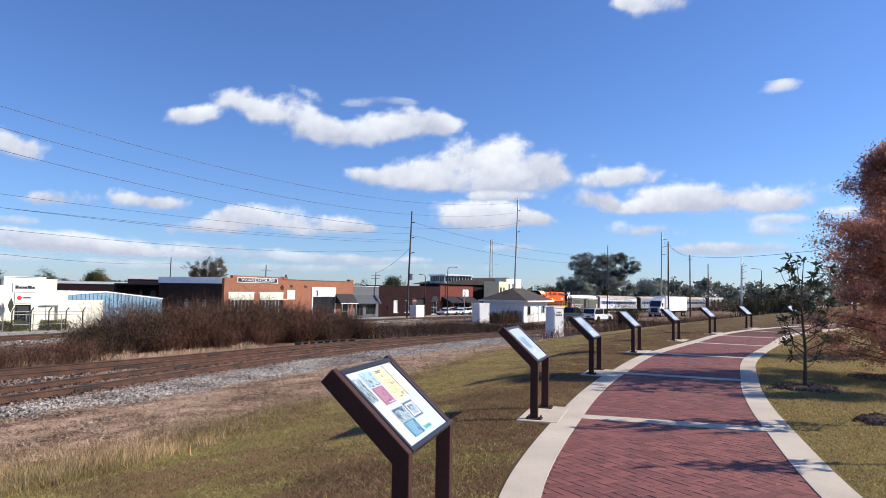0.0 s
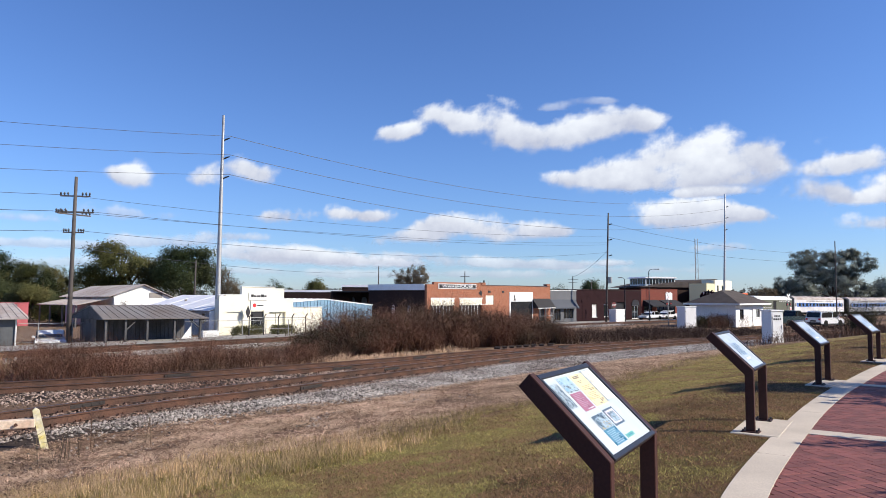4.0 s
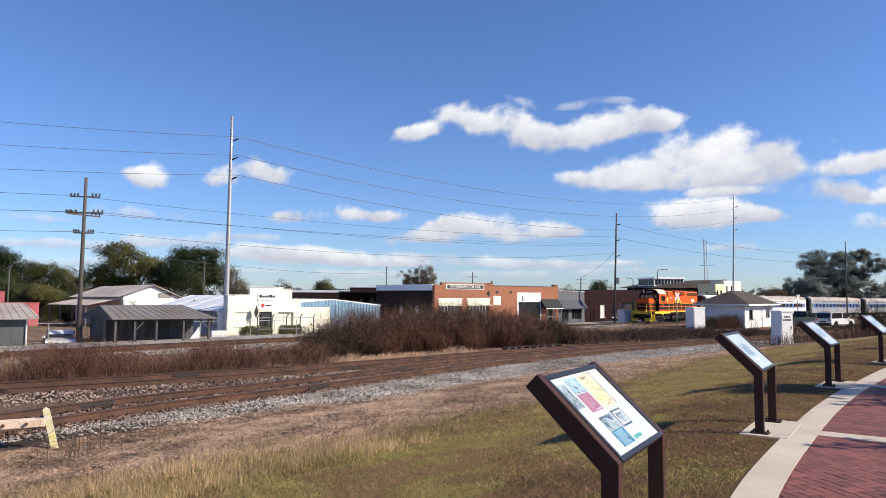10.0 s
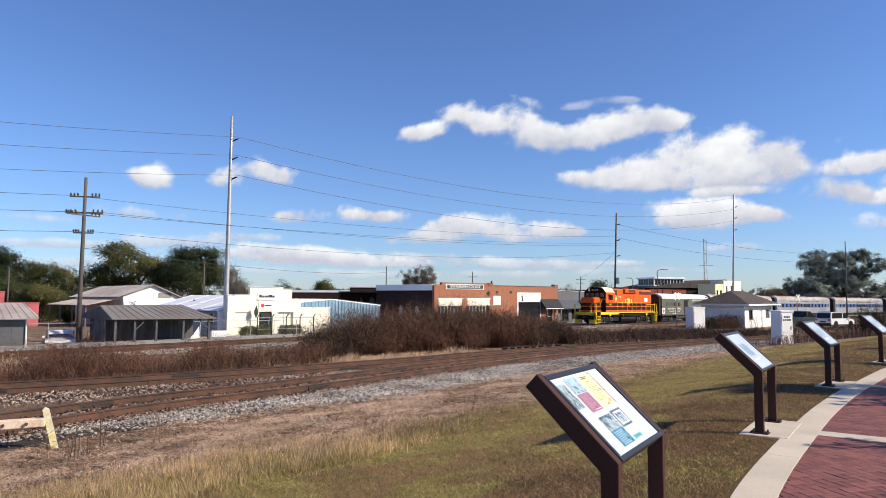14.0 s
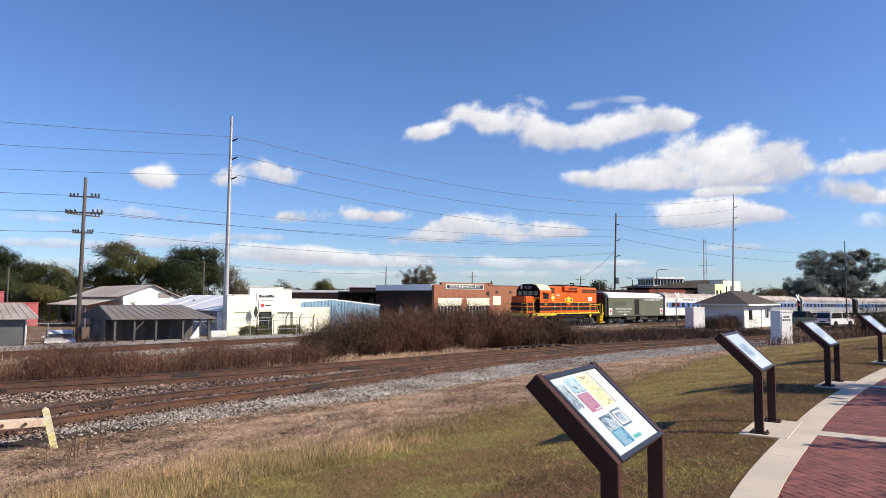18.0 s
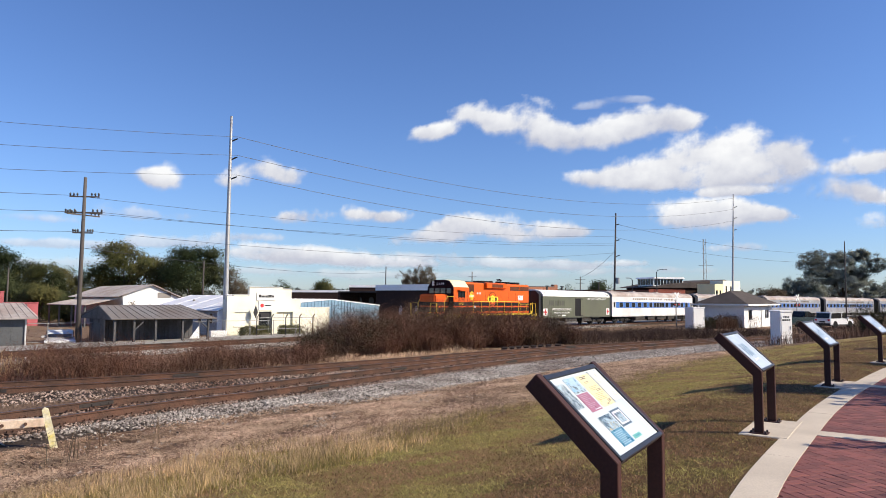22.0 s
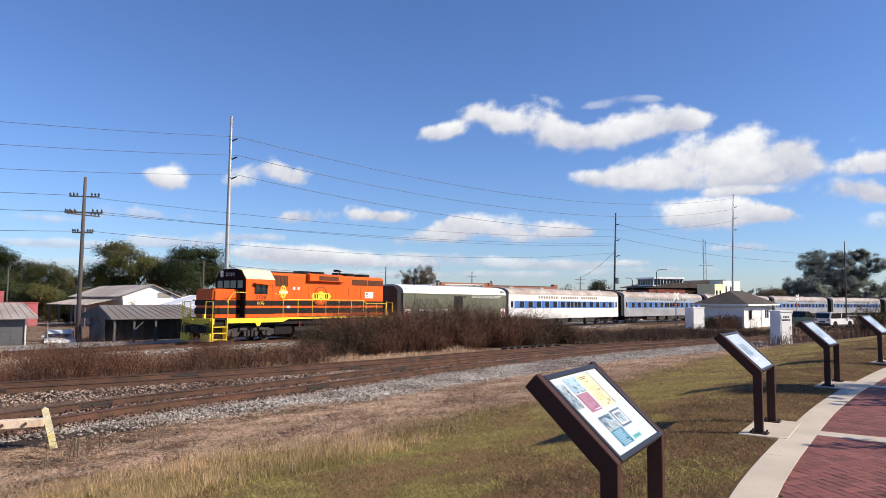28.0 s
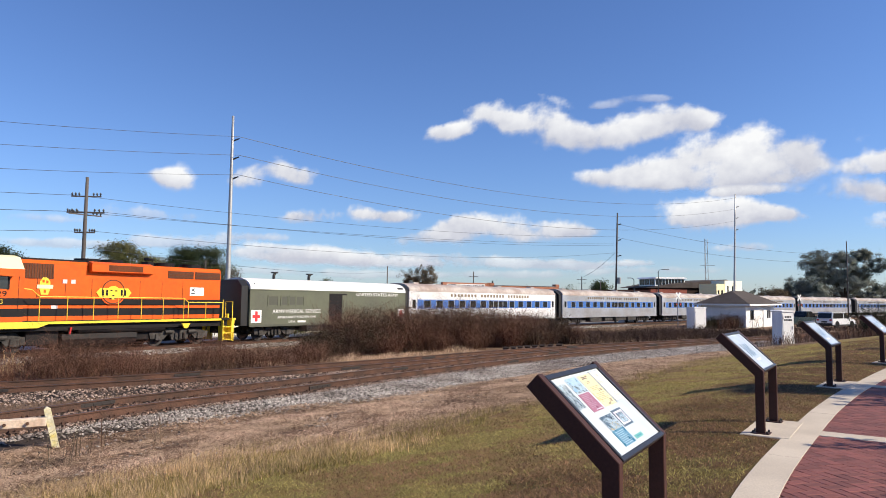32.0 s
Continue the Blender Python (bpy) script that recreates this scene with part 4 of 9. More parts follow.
# ---- the road along the far side of the rails ----
def build_road():
    bm = bmesh.new()
    rows = []
    for s in np.arange(-60, 330, 3.0):
        x, y, h = train_line(s)
        h = radians(h)
        row = []
        for off in (ROAD_EDGE[0], ROAD_EDGE[0] + 2.5, ROAD_EDGE[1]):
            px, py = x - math.sin(h) * off, y + math.cos(h) * off
            row.append(bm.verts.new((px, py, rail_level(py) - 0.2 + 0.035 * (off == ROAD_EDGE[0] + 2.5))))
        rows.append(row)
    for r0, r1 in zip(rows, rows[1:]):
        for k in range(2):
            bm.faces.new((r0[k], r1[k], r1[k + 1], r0[k + 1]))
    bmesh.ops.recalc_face_normals(bm, faces=bm.faces)
    tagged(part("road", bm, "asphalt", smooth=True), "pale worn asphalt road beyond the rails", "road", kind="structure")


build_road()


# ---- interpretive panels beside the path ----
def panel_post(x, name="post"):
    """One bent flat post: a leg that turns into the sloping side rail of the panel. Local x along the panel, y away from the path."""
    t = radians(42.7)
    up, out = math.sin(t), math.cos(t)
    prof = [(-0.048, 0.0), (0.048, 0.0), (0.048, 0.69), (0.048 + 0.575 * out, 0.69 + 0.575 * up + 0.02), (0.048 + 0.575 * out - 0.1 * up, 0.69 + 0.575 * up + 0.1 * out + 0.02), (-0.048, 0.748)]
    bm = prism(prof, x - 0.03, x + 0.03, "x")
    bmesh.ops.bevel(bm, geom=list(bm.edges), offset=0.004, segments=1, affect="EDGES", clamp_overlap=True)
    return bm


def info_panel(m, full):
    label = "dark bronze interpretive panel with a white printed face beside the path" if full else "dark bronze interpretive panel with a pale sunlit face beside the path"
    p = thing("interpretive_panel", m, label, "information panel", "panels along the path")
    t = 42.7
    w, h = 0.954, 0.605
    for x in (0.03, w - 0.03):
        part("post", panel_post(x), "bronze", p, "dark bronze square post")
        bm = box(x - 0.085, x + 0.085, -0.1, 0.1, 0.035, 0.05, 0.004)
        part("base_plate", bm, "bronze", p)
        for dx in (-0.06, 0.06):
            for dy in (-0.075, 0.075):
                part("bolt", tube([(x + dx, dy, 0.045), (x + dx, dy, 0.075)], 0.011, 6), "gasket", p)
    face = Matrix.Translation((0, -0.048, 0.742)) @ pose(0, 0, 0, t)

    def flat(name, bm, k, label=""):
        o = part(name, bm, k, p, label)
        o.matrix_basis = face
        return o
    tray = flat("tray", box(0.062, w - 0.062, 0.0, h, -0.05, -0.008, 0.004), "bronze")
    for nm, b in (("low_rail", (0.062, w - 0.062, 0.0, 0.03)), ("high_rail", (0.062, w - 0.062, h - 0.035, h))):
        flat("frame_rail", box(*b, -0.03, 0.012, 0.004), "gasket")
    for x in (0.062, w - 0.092):
        flat("frame_stile", box(x, x + 0.03, 0.03, h - 0.035, -0.03, 0.012, 0.004), "gasket")
    sheet = flat("printed_sheet", box(0.092, w - 0.092, 0.03, h - 0.035, -0.008, 0.003), "panel_white", "glossy white printed sheet")
    u0, u1, v0, v1 = 0.10, w - 0.10, 0.04, h - 0.045

    def ink(name, a, b, c, d, k, lift=0.0042):
        """A printed block: a, b across from the left, c, d down from the top, as shares of the sheet."""
        o = part(name, box(u0 + a * (u1 - u0), u0 + b * (u1 - u0), v1 - d * (v1 - v0), v1 - c * (v1 - v0), 0.0, lift), k, p)
        o.matrix_basis = face
        return o
    def picture(a, b, c, d, tones, seed, nx=30, ny=24):
        """A printed photograph: a mosaic of small tones that run from sky to ground."""
        bm = bmesh.new()
        for q in range(ny):
            for r in range(nx):
                f = 0.5 + 0.55 * noise.noise((3.5 * r / nx, 4.5 * q / ny, seed)) + 0.35 * noise.noise((11 * r / nx, 14 * q / ny, seed + 4)) + 0.45 * (q / ny - 0.5)
                k = min(len(tones) - 1, max(0, int(f * len(tones))))
                x0, x1 = a + (b - a) * r / nx, a + (b - a) * (r + 1) / nx
                y0, y1 = c + (d - c) * q / ny, c + (d - c) * (q + 1) / ny
                vs = [bm.verts.new((u0 + e * (u1 - u0), v1 - g * (v1 - v0), 0.0046)) for e, g in ((x0, y1), (x1, y1), (x1, y0), (x0, y0))]
                bm.faces.new(vs).material_index = k
        o = part("photo", bm, tones, p)
        o.matrix_basis = face
        return o

    def lines(a, b, c, step, count, k, ragged=0.05, thick=0.011):
        for q in range(count):
            ink("text_line", a, b - ragged * ((q * 7) % 3) / 2, c + q * step, c + q * step + thick, k, 0.0050)
    if full:
        ink("title_block", 0.48, 0.76, 0.02, 0.49, "ink_yellow")
        ink("title_block", 0.79, 0.99, 0.01, 0.46, "ink_cream")
        ink("title_bar", 0.76, 0.79, 0.0, 0.49, "ink_grey", 0.0046)
        lines(0.53, 0.66, 0.045, 0.022, 2, "ink_brown", 0.04, 0.014)
        lines(0.55, 0.64, 0.12, 0.02, 2, "ink_brown", 0.04, 0.006)
        lines(0.54, 0.71, 0.20, 0.022, 3, "ink_ochre", 0.06, 0.007)
        lines(0.64, 0.74, 0.25, 0.018, 2, "ink_brown", 0.03, 0.008)
        lines(0.54, 0.72, 0.30, 0.022, 5, "ink_ochre", 0.06, 0.007)
        lines(0.66, 0.745, 0.41, 0.016, 3, "ink_brown", 0.03, 0.009)
        ink("title_stroke", 0.60, 0.645, 0.455, 0.472, "ink_brown", 0.0050)
        picture(0.21, 0.44, 0.02, 0.23, ["ink_blue", "ink_blue", "ink_blue", "ink_mist", "ink_grey", "ink_slate"], 3)
        picture(0.02, 0.16, 0.07, 0.41, ["ink_mist", "ink_grey", "ink_grey", "ink_slate", "ink_grey"], 8, 20, 34)
        ink("text_block", 0.21, 0.44, 0.245, 0.495, "ink_red")
        lines(0.24, 0.40, 0.265, 0.021, 9, "ink_rose", 0.05, 0.007)
        ink("text_line", 0.30, 0.42, 0.467, 0.479, "ink_pale", 0.0050)
        picture(0.20, 0.46, 0.57, 0.755, ["ink_slate", "ink_slate", "ink_grey", "ink_mist", "ink_grey", "ink_ochre"], 14)
        ink("text_block", 0.20, 0.46, 0.76, 0.965, "ink_teal")
        lines(0.23, 0.43, 0.785, 0.022, 8, "ink_mist", 0.05, 0.008)
        ink("photo_frame", 0.49, 0.72, 0.55, 0.78, "ink_slate")
        ink("photo_border", 0.51, 0.70, 0.575, 0.755, "ink_pale", 0.0044)
        picture(0.53, 0.68, 0.60, 0.735, ["ink_slate", "ink_grey", "ink_mist", "ink_grey"], 21, 18, 18)
        ink("text_block", 0.50, 0.68, 0.905, 0.955, "ink_green")
        lines(0.54, 0.65, 0.925, 0.02, 1, "ink_teal", 0.0, 0.01)
    else:
        ink("photo", 0.22, 0.62, 0.28, 0.66, "ink_grey")
        ink("text_block", 0.25, 0.58, 0.74, 0.80, "ink_pale")
    return p


PANELS = [(0.864, 3.582, 58.3), (3.654, 7.984, 55.7), (6.82, 12.2, 50.5), (10.63, 16.69, 46.0), (14.99, 20.96, 42.0), (19.82, 25.13, 38.0), (25.3, 29.23, 34.0), (32.4, 33.5, 28.0)]
first = info_panel(pose(*PANELS[0][:2], 0, 0, 0, PANELS[0][2]), True)
second = info_panel(pose(*PANELS[1][:2], 0, 0, 0, PANELS[1][2]), False)
for x, y, a in PANELS[2:]:
    copy_thing(second, pose(x, y, 0, 0, 0, a))
for x, y, a in PANELS:
    c = radians(a)
    ob = part("footing", box(-0.14, 1.09, -0.32, 0.2, -0.12, 0.04, 0.01), "concrete")
    ob.matrix_basis = pose(x, y, 0, 0, 0, a)
    tagged(ob, "pale concrete footing slab under an interpretive panel", "slab", "footings under the panels")


# ---- houses and stores ----
def block(name, x, y, length, depth, high, wall, label, category="building", parapet=0.0, roof="shingle", holes=(), turn=STREET, base=None):
    """A flat-roofed building: four walls, a roof, a coping. Local x along its front, y back from it, z=0 at its ground."""
    z = rail_level(y) - 0.28 if base is None else base
    b = thing(name, pose(x, y, z, 0, 0, turn), label, category)
    part("front_wall", wall_sheet(0, length, 0, high, 0, 0.3, list(holes)), wall, b)
    part("side_wall", box(0, 0.3, 0.3, depth, 0, high), wall, b)
    part("side_wall", box(length - 0.3, length, 0.3, depth, 0, high), wall, b)
    part("back_wall", box(0.3, length - 0.3, depth - 0.3, depth, 0, high), wall, b)
    part("roof", box(0.3, length - 0.3, 0.3, depth - 0.3, high - 0.5 - parapet, high - 0.35 - parapet), roof, b)
    return b


def window(b, x0, x1, z0, z1, frame="white", glass="glass", y=0.0, bars=(1, 1), recess=0.08, name="window"):
    w = part(name, box(x0, x1, y + recess + 0.04, y + recess + 0.07, z0, z1), glass, b)
    f = 0.06
    bits = [(x0, x1, z0, z0 + f), (x0, x1, z1 - f, z1), (x0, x0 + f, z0 + f, z1 - f), (x1 - f, x1, z0 + f, z1 - f)]
    for k in range(1, bars[0]):
        c = x0 + (x1 - x0) * k / bars[0]
        bits.append((c - 0.025, c + 0.025, z0 + f, z1 - f))
    for k in range(1, bars[1]):
        c = z0 + (z1 - z0) * k / bars[1]
        bits.append((x0 + f, x1 - f, c - 0.025, c + 0.025))
    for a, c, d, e in bits:
        part("frame", box(a, c, y + recess - 0.02, y + recess + 0.035, d, e), frame, w)
    part("sill", box(x0 - 0.06, x1 + 0.06, y - 0.06, y + recess, z0 - 0.07, z0 - 0.004), frame, w)
    return w


def coping(b, x0, x1, z, mat_name, deep=0.42, high=0.1, y=-0.06):
    part("coping", box(x0 - 0.05, x1 + 0.05, y, y + deep, z, z + high, 0.01), mat_name, b)


def seam_roof(b, pts, material, rib=0.45, thick=0.05, name="roof"):
    """A sloping sheet roof through four corners (eave left, eave right, ridge right, ridge left) with standing ribs."""
    a, c, d, e = (Vector(p) for p in pts)
    nrm = (c - a).cross(e - a).normalized()
    if nrm.z < 0:
        nrm = -nrm
    bm = bmesh.new()
    top = [bm.verts.new(p + nrm * thick) for p in (a, c, d, e)]
    low = [bm.verts.new(p) for p in (a, c, d, e)]
    bm.faces.new(top)
    bm.faces.new(low[::-1])
    for i in range(4):
        bm.faces.new((low[i], low[(i + 1) % 4], top[(i + 1) % 4], top[i]))
    bmesh.ops.recalc_face_normals(bm, faces=bm.faces)
    r = part(name, bm, material, b)
    count = max(2, int((c - a).length / rib))
    for k in range(count + 1):
        p, q = a.lerp(c, k / count), e.lerp(d, k / count)
        part("roof_seam", tube([p + nrm * (thick + 0.01), q + nrm * (thick + 0.01)], 0.022, 4), material, r)
    return r


# cream store with a stepped parapet
def cream_store():
    x, y = -17.42, 56.0
    z = rail_level(y) - 0.28
    b = thing("cream_store", pose(x, y, z, 0, 0, STREET), "low cream stucco store with a stepped parapet and two sign boards", "store building")
    g = -z
    holes = [(0.68, 2.16, 0.8, 0.17 + g), (2.93, 4.18, 0.1, 0.18 + g), (4.70, 6.35, 0.4, 0.12 + g)]
    part("front_wall", wall_sheet(0, 7.12, 0, 1.23 + g, 0, 0.3, holes), "cream", b)
    part("front_wall", box(7.12, 10.31, 0, 0.3, 0, 0.47 + g), "cream", b)
    part("parapet", box(0.0, 0.6, 0, 0.3, 1.23 + g, 1.5 + g), "cream", b)
    part("parapet", box(0.6, 2.03, 0, 0.3, 1.23 + g, 1.57 + g), "cream", b)
    part("parapet", box(2.03, 5.22, 0, 0.3, 1.23 + g, 2.24 + g), "cream", b)
    part("parapet", box(5.22, 6.16, 0, 0.3, 1.23 + g, 2.10 + g), "cream", b)
    for a, c, h in ((0, 2.03, 1.57), (2.03, 5.22, 2.24), (5.22, 6.16, 2.10), (6.16, 7.12, 1.23), (7.12, 10.31, 0.47)):
        coping(b, a, c, h + g, "white", 0.4, 0.05)
    part("side_wall", box(0, 0.3, 0.3, 0.7, 0, 1.2 + g), "cream", b)
    part("side_wall", box(10.01, 10.31, 0.3, 2.6, 0, 0.47 + g), "cream", b)
    part("back_wall", box(0.3, 10.0, 2.3, 2.6, 0, 0.4 + g), "cream", b)
    part("roof", box(0.3, 10.0, 0.3, 2.3, 0.1 + g, 0.22 + g), "white_roof", b)
    window(b, 0.68, 2.16, 0.8, 0.17 + g, "cream", "cream", bars=(1, 1), recess=0.1)
    window(b, 4.70, 6.35, 0.4, 0.12 + g, "cream", "cream", bars=(2, 1), recess=0.2)
    d = part("door", box(2.93, 4.18, 0.14, 0.2, 0.1, 0.18 + g), "black", b, "dark glazed entrance door")
    part("pane", box(3.30, 3.85, 0.125, 0.142, 0.7, 1.4), "glass", d)
    part("pane", box(3.05, 3.22, 0.125, 0.142, 0.3, 1.75), "glass", d)
    part("door_handle", box(3.9, 3.94, 0.06, 0.12, 0.85, 1.15), "rim", d)
    s = part("sign_board", box(2.68, 4.51, -0.07, -0.004, 1.13 + g, 1.80 + g, 0.01), "white", b, "white sign board with a dark name")
    for k, (u0, u1) in enumerate(((2.86, 3.1), (3.14, 3.34), (3.38, 3.5), (3.54, 3.74), (3.78, 4.1), (4.14, 4.34))):
        part("name_bar", box(u0, u1, -0.085, -0.072, 1.38 + g, (1.62 if k in (0, 4) else 1.55) + g), "black", s)
    s = part("sign_board", box(2.86, 4.25, -0.07, -0.004, 0.31 + g, 1.09 + g, 0.01), "white", b, "white sign board with a red round mark")
    ring = wheel_disc(0.17, 0.02, 18, "y")
    o = part("logo_mark", ring, "red", s)
    o.location = (3.2, -0.085, 0.70 + g)
    part("name_bar", box(3.45, 4.05, -0.085, -0.072, 0.65 + g, 0.75 + g), "black", s)
    # black diamond on a post beside the door
    part("diamond_sign", prism([(2.5, 0.25), (2.72, 0.75), (2.5, 1.35), (2.28, 0.75)], -0.5, -0.46, "y"), "black", b).location = (-0.15, 0, g - 0.62)
    return b


cream_store()


def blue_shed():
    x, y = -13.86, 64.0
    z = rail_level(y) - 0.28
    g = -z
    b = thing("blue_metal_shed", pose(x, y, z, 0, 0, STREET), "pale blue ribbed metal shed with a low gable", "shed")
    prof = [(0, 0), (10.7, 0), (10.7, 0.55 + g), (4.5, 1.17 + g), (0, 0.85 + g)]
    part("gable_wall", prism(prof, 0, 0.15, "y"), "blue_metal", b)
    for k in range(27):
        u = 0.2 + k * 0.4
        if u > 10.6:
            break
        top = 0.85 + 0.32 * u / 4.5 if u < 4.5 else 1.17 - 0.62 * (u - 4.5) / 6.2
        part("wall_rib", prism([(u - 0.07, -0.045), (u + 0.07, -0.045), (u + 0.1, 0.0), (u - 0.1, 0.0)], 0.1, top + g, "z"), "blue_metal", b)
    part("trim", tube([(0, -0.05, 0.87 + g), (4.5, -0.05, 1.19 + g), (10.75, -0.05, 0.57 + g)], 0.06, 4), "white_roof", b)
    part("side_wall", box(10.55, 10.7, 0.15, 12, 0, 0.54 + g), "blue_metal", b)
    seam_roof(b, [(10.8, 0, 0.55 + g), (10.8, 12, 0.55 + g), (4.5, 12, 1.17 + g), (4.5, 0, 1.17 + g)], "white_roof", 1.0)
    seam_roof(b, [(0, 12, 0.85 + g), (0, 0, 0.85 + g), (4.5, 0, 1.17 + g), (4.5, 12, 1.17 + g)], "white_roof", 1.0)


blue_shed()


def warehouse():
    x, y = -0.81, 78.0
    z = rail_level(y) - 0.28
    g = -z
    b = thing("brick_warehouse", pose(x, y, z, 0, 0, STREET), "long orange-brick warehouse with a shade-darkened side and lettered sign", "warehouse")
    L, H = 24.7, 2.86 + g
    holes = [(0.64, 4.6, 0.3, 1.26 + g), (5.6, 9.71, 0.1, 1.26 + g), (10.5, 12.1, 0.47 + g, 1.62 + g), (15.5, 20.3, 0.5, 2.0 + g)]
    part("front_wall", wall_sheet(0, L, 0, H, 0, 0.35, holes), "brick", b)
    part("parapet", box(1.2, 9.9, 0, 0.35, H, H + 0.28), "brick", b)
    for u in (9.93, 24.1):
        part("pier_cap", box(u - 0.35, u + 0.5, -0.08, 0.5, H, H + 0.35, 0.03), "brick", b)
    part("pier", box(-0.12, 0.5, -0.1, 0.0, 0, H), "brick", b)
    coping(b, 9.9, L, H, "grey_stucco", 0.45, 0.08)
    # this side's shade is painted: dark brick in place of the orange
    side = part("side_wall", box(0, 0.3, 0.35, 10, 0, 2.2 + g), "brick_dark", b, "brick side wall with its shade in the dark colour")
    part("metal_coping", box(-0.12, 0.35, 0.35, 10, 2.2 + g, 2.9 + g), "white_roof", b, "white metal coping")
    for v in (2.85, 5.55):
        w = part("arched_window", prism([(v - 0.28, 0.2), (v + 0.28, 0.2), (v + 0.28, 1.0), (v + 0.15, 1.28), (v - 0.15, 1.28), (v - 0.28, 1.0)], -0.03, -0.003, "x"), "offwhite", b)
        w.location = (0, 0, g - 0.9)
        part("pane", box(-0.05, -0.034, v - 0.18, v + 0.18, 0.1 + g, 0.33 + g), "glass", w).location = (0, 0, 0.9 - g)
    part("side_wall", box(L - 0.3, L, 0.35, 18, 0, H), "brick", b)
    part("roof", box(0.3, L - 0.3, 0.35, 18, H - 0.9, H - 0.75), "shingle", b)
    part("back_wall", box(0.3, L - 0.3, 17.7, 18, 0, H - 0.9), "brick_dark", b)
    # sign
    s = part("sign_board", box(1.85, 8.62, -0.07, -0.004, 2.36 + g, 2.97 + g, 0.01), "white", b, "white-framed black sign that reads WAREHOUSE")
    part("sign_field", box(1.98, 8.49, -0.085, -0.072, 2.44 + g, 2.89 + g), "black", s)
    lettering("sign_letters", "WAREHOUSE", 0.5, pose(5.23, -0.092, 2.665 + g, 90), "white", s, 5.6)
    # cream fascia panels over the loading doors
    for u0, u1 in ((0.64, 4.6), (5.6, 9.71)):
        part("door_fascia", box(u0, u1, -0.05, 0.12, 0.42 + g, 1.22 + g), "cream", b, "cream boarded panel above the loading door")
        part("fascia_trim", box(u0 - 0.15, u1 + 0.15, -0.08, -0.003, 1.22 + g, 1.32 + g), "white", b)
        part("loading_door", box(u0, u1, 0.2, 0.28, 0.1, 0.42 + g), "black", b)
        for k in range(1, 7):
            c = u0 + (u1 - u0) * k / 7
            part("door_mullion", box(c - 0.05, c + 0.05, 0.14, 0.2, 0.1, 0.42 + g), "offwhite", b)
    part("boarded_window", box(10.5, 12.1, 0.05, 0.15, 0.47 + g, 1.62 + g), "cream", b, "cream boarded window")
    part("ledge", box(9.3, 10.5, -0.1, 0.0, 0.44 + g, 0.5 + g), "white", b)
    for u in (11.2, 14.0):
        part("vent", box(u - 0.22, u + 0.22, -0.05, -0.004, 1.95 + g, 2.2 + g), "black", b)
    part("wall_ornament", prism([(8.5, 1.9), (8.9, 2.25), (9.15, 1.95), (9.05, 1.6), (8.75, 1.75)], -0.08, -0.004, "y"), "black", b).location = (0.6, 0, g)
    # white shop panel over a dark window
    f = part("shop_front", box(15.3, 20.5, -0.06, 0.0, 0.45, 2.06 + g), "white", b)
    part("shop_sign", box(15.55, 20.25, -0.08, -0.062, 0.86 + g, 1.93 + g), "white", f)
    part("sign_figure", prism([(16.1, 0.95), (16.6, 0.95), (16.5, 1.25), (16.4, 1.6), (16.2, 1.75), (16.15, 1.5), (16.3, 1.2)], -0.095, -0.082, "y"), "black", f).location = (0, 0, g)
    part("shop_window", box(15.55, 20.25, -0.08, -0.062, 0.55, 0.82 + g), "glass", f)
    # black awning and porch
    aw = part("awning", prism([(0.0, 1.2 + g), (-0.95, 0.05 + g), (-0.95, -0.12 + g), (0, 0.0 + g)], 20.4, 24.6, "x"), "awning", b, "black sloping awning")
    part("awning_edge", box(20.4, 24.6, -0.99, -0.955, -0.12 + g, -0.03 + g), "white", aw)
    for u in (21.0, 22.4, 24.3):
        part("porch_post", box(u - 0.06, u + 0.06, -0.85, -0.73, 0, 0.0 + g), "fence", b)
    part("porch_rail", box(21.0, 24.3, -0.82, -0.76, 0.85, 0.93), "fence", b)
    part("shop_door", box(22.0, 23.2, -0.04, -0.004, 0.1, 2.1), "glass", b)
    # rooftop vent pipe
    part("vent_pipe", tube([(15.0, 4, H - 0.8), (15.0, 4, H + 0.75)], 0.1, 8), "black", b)


warehouse()


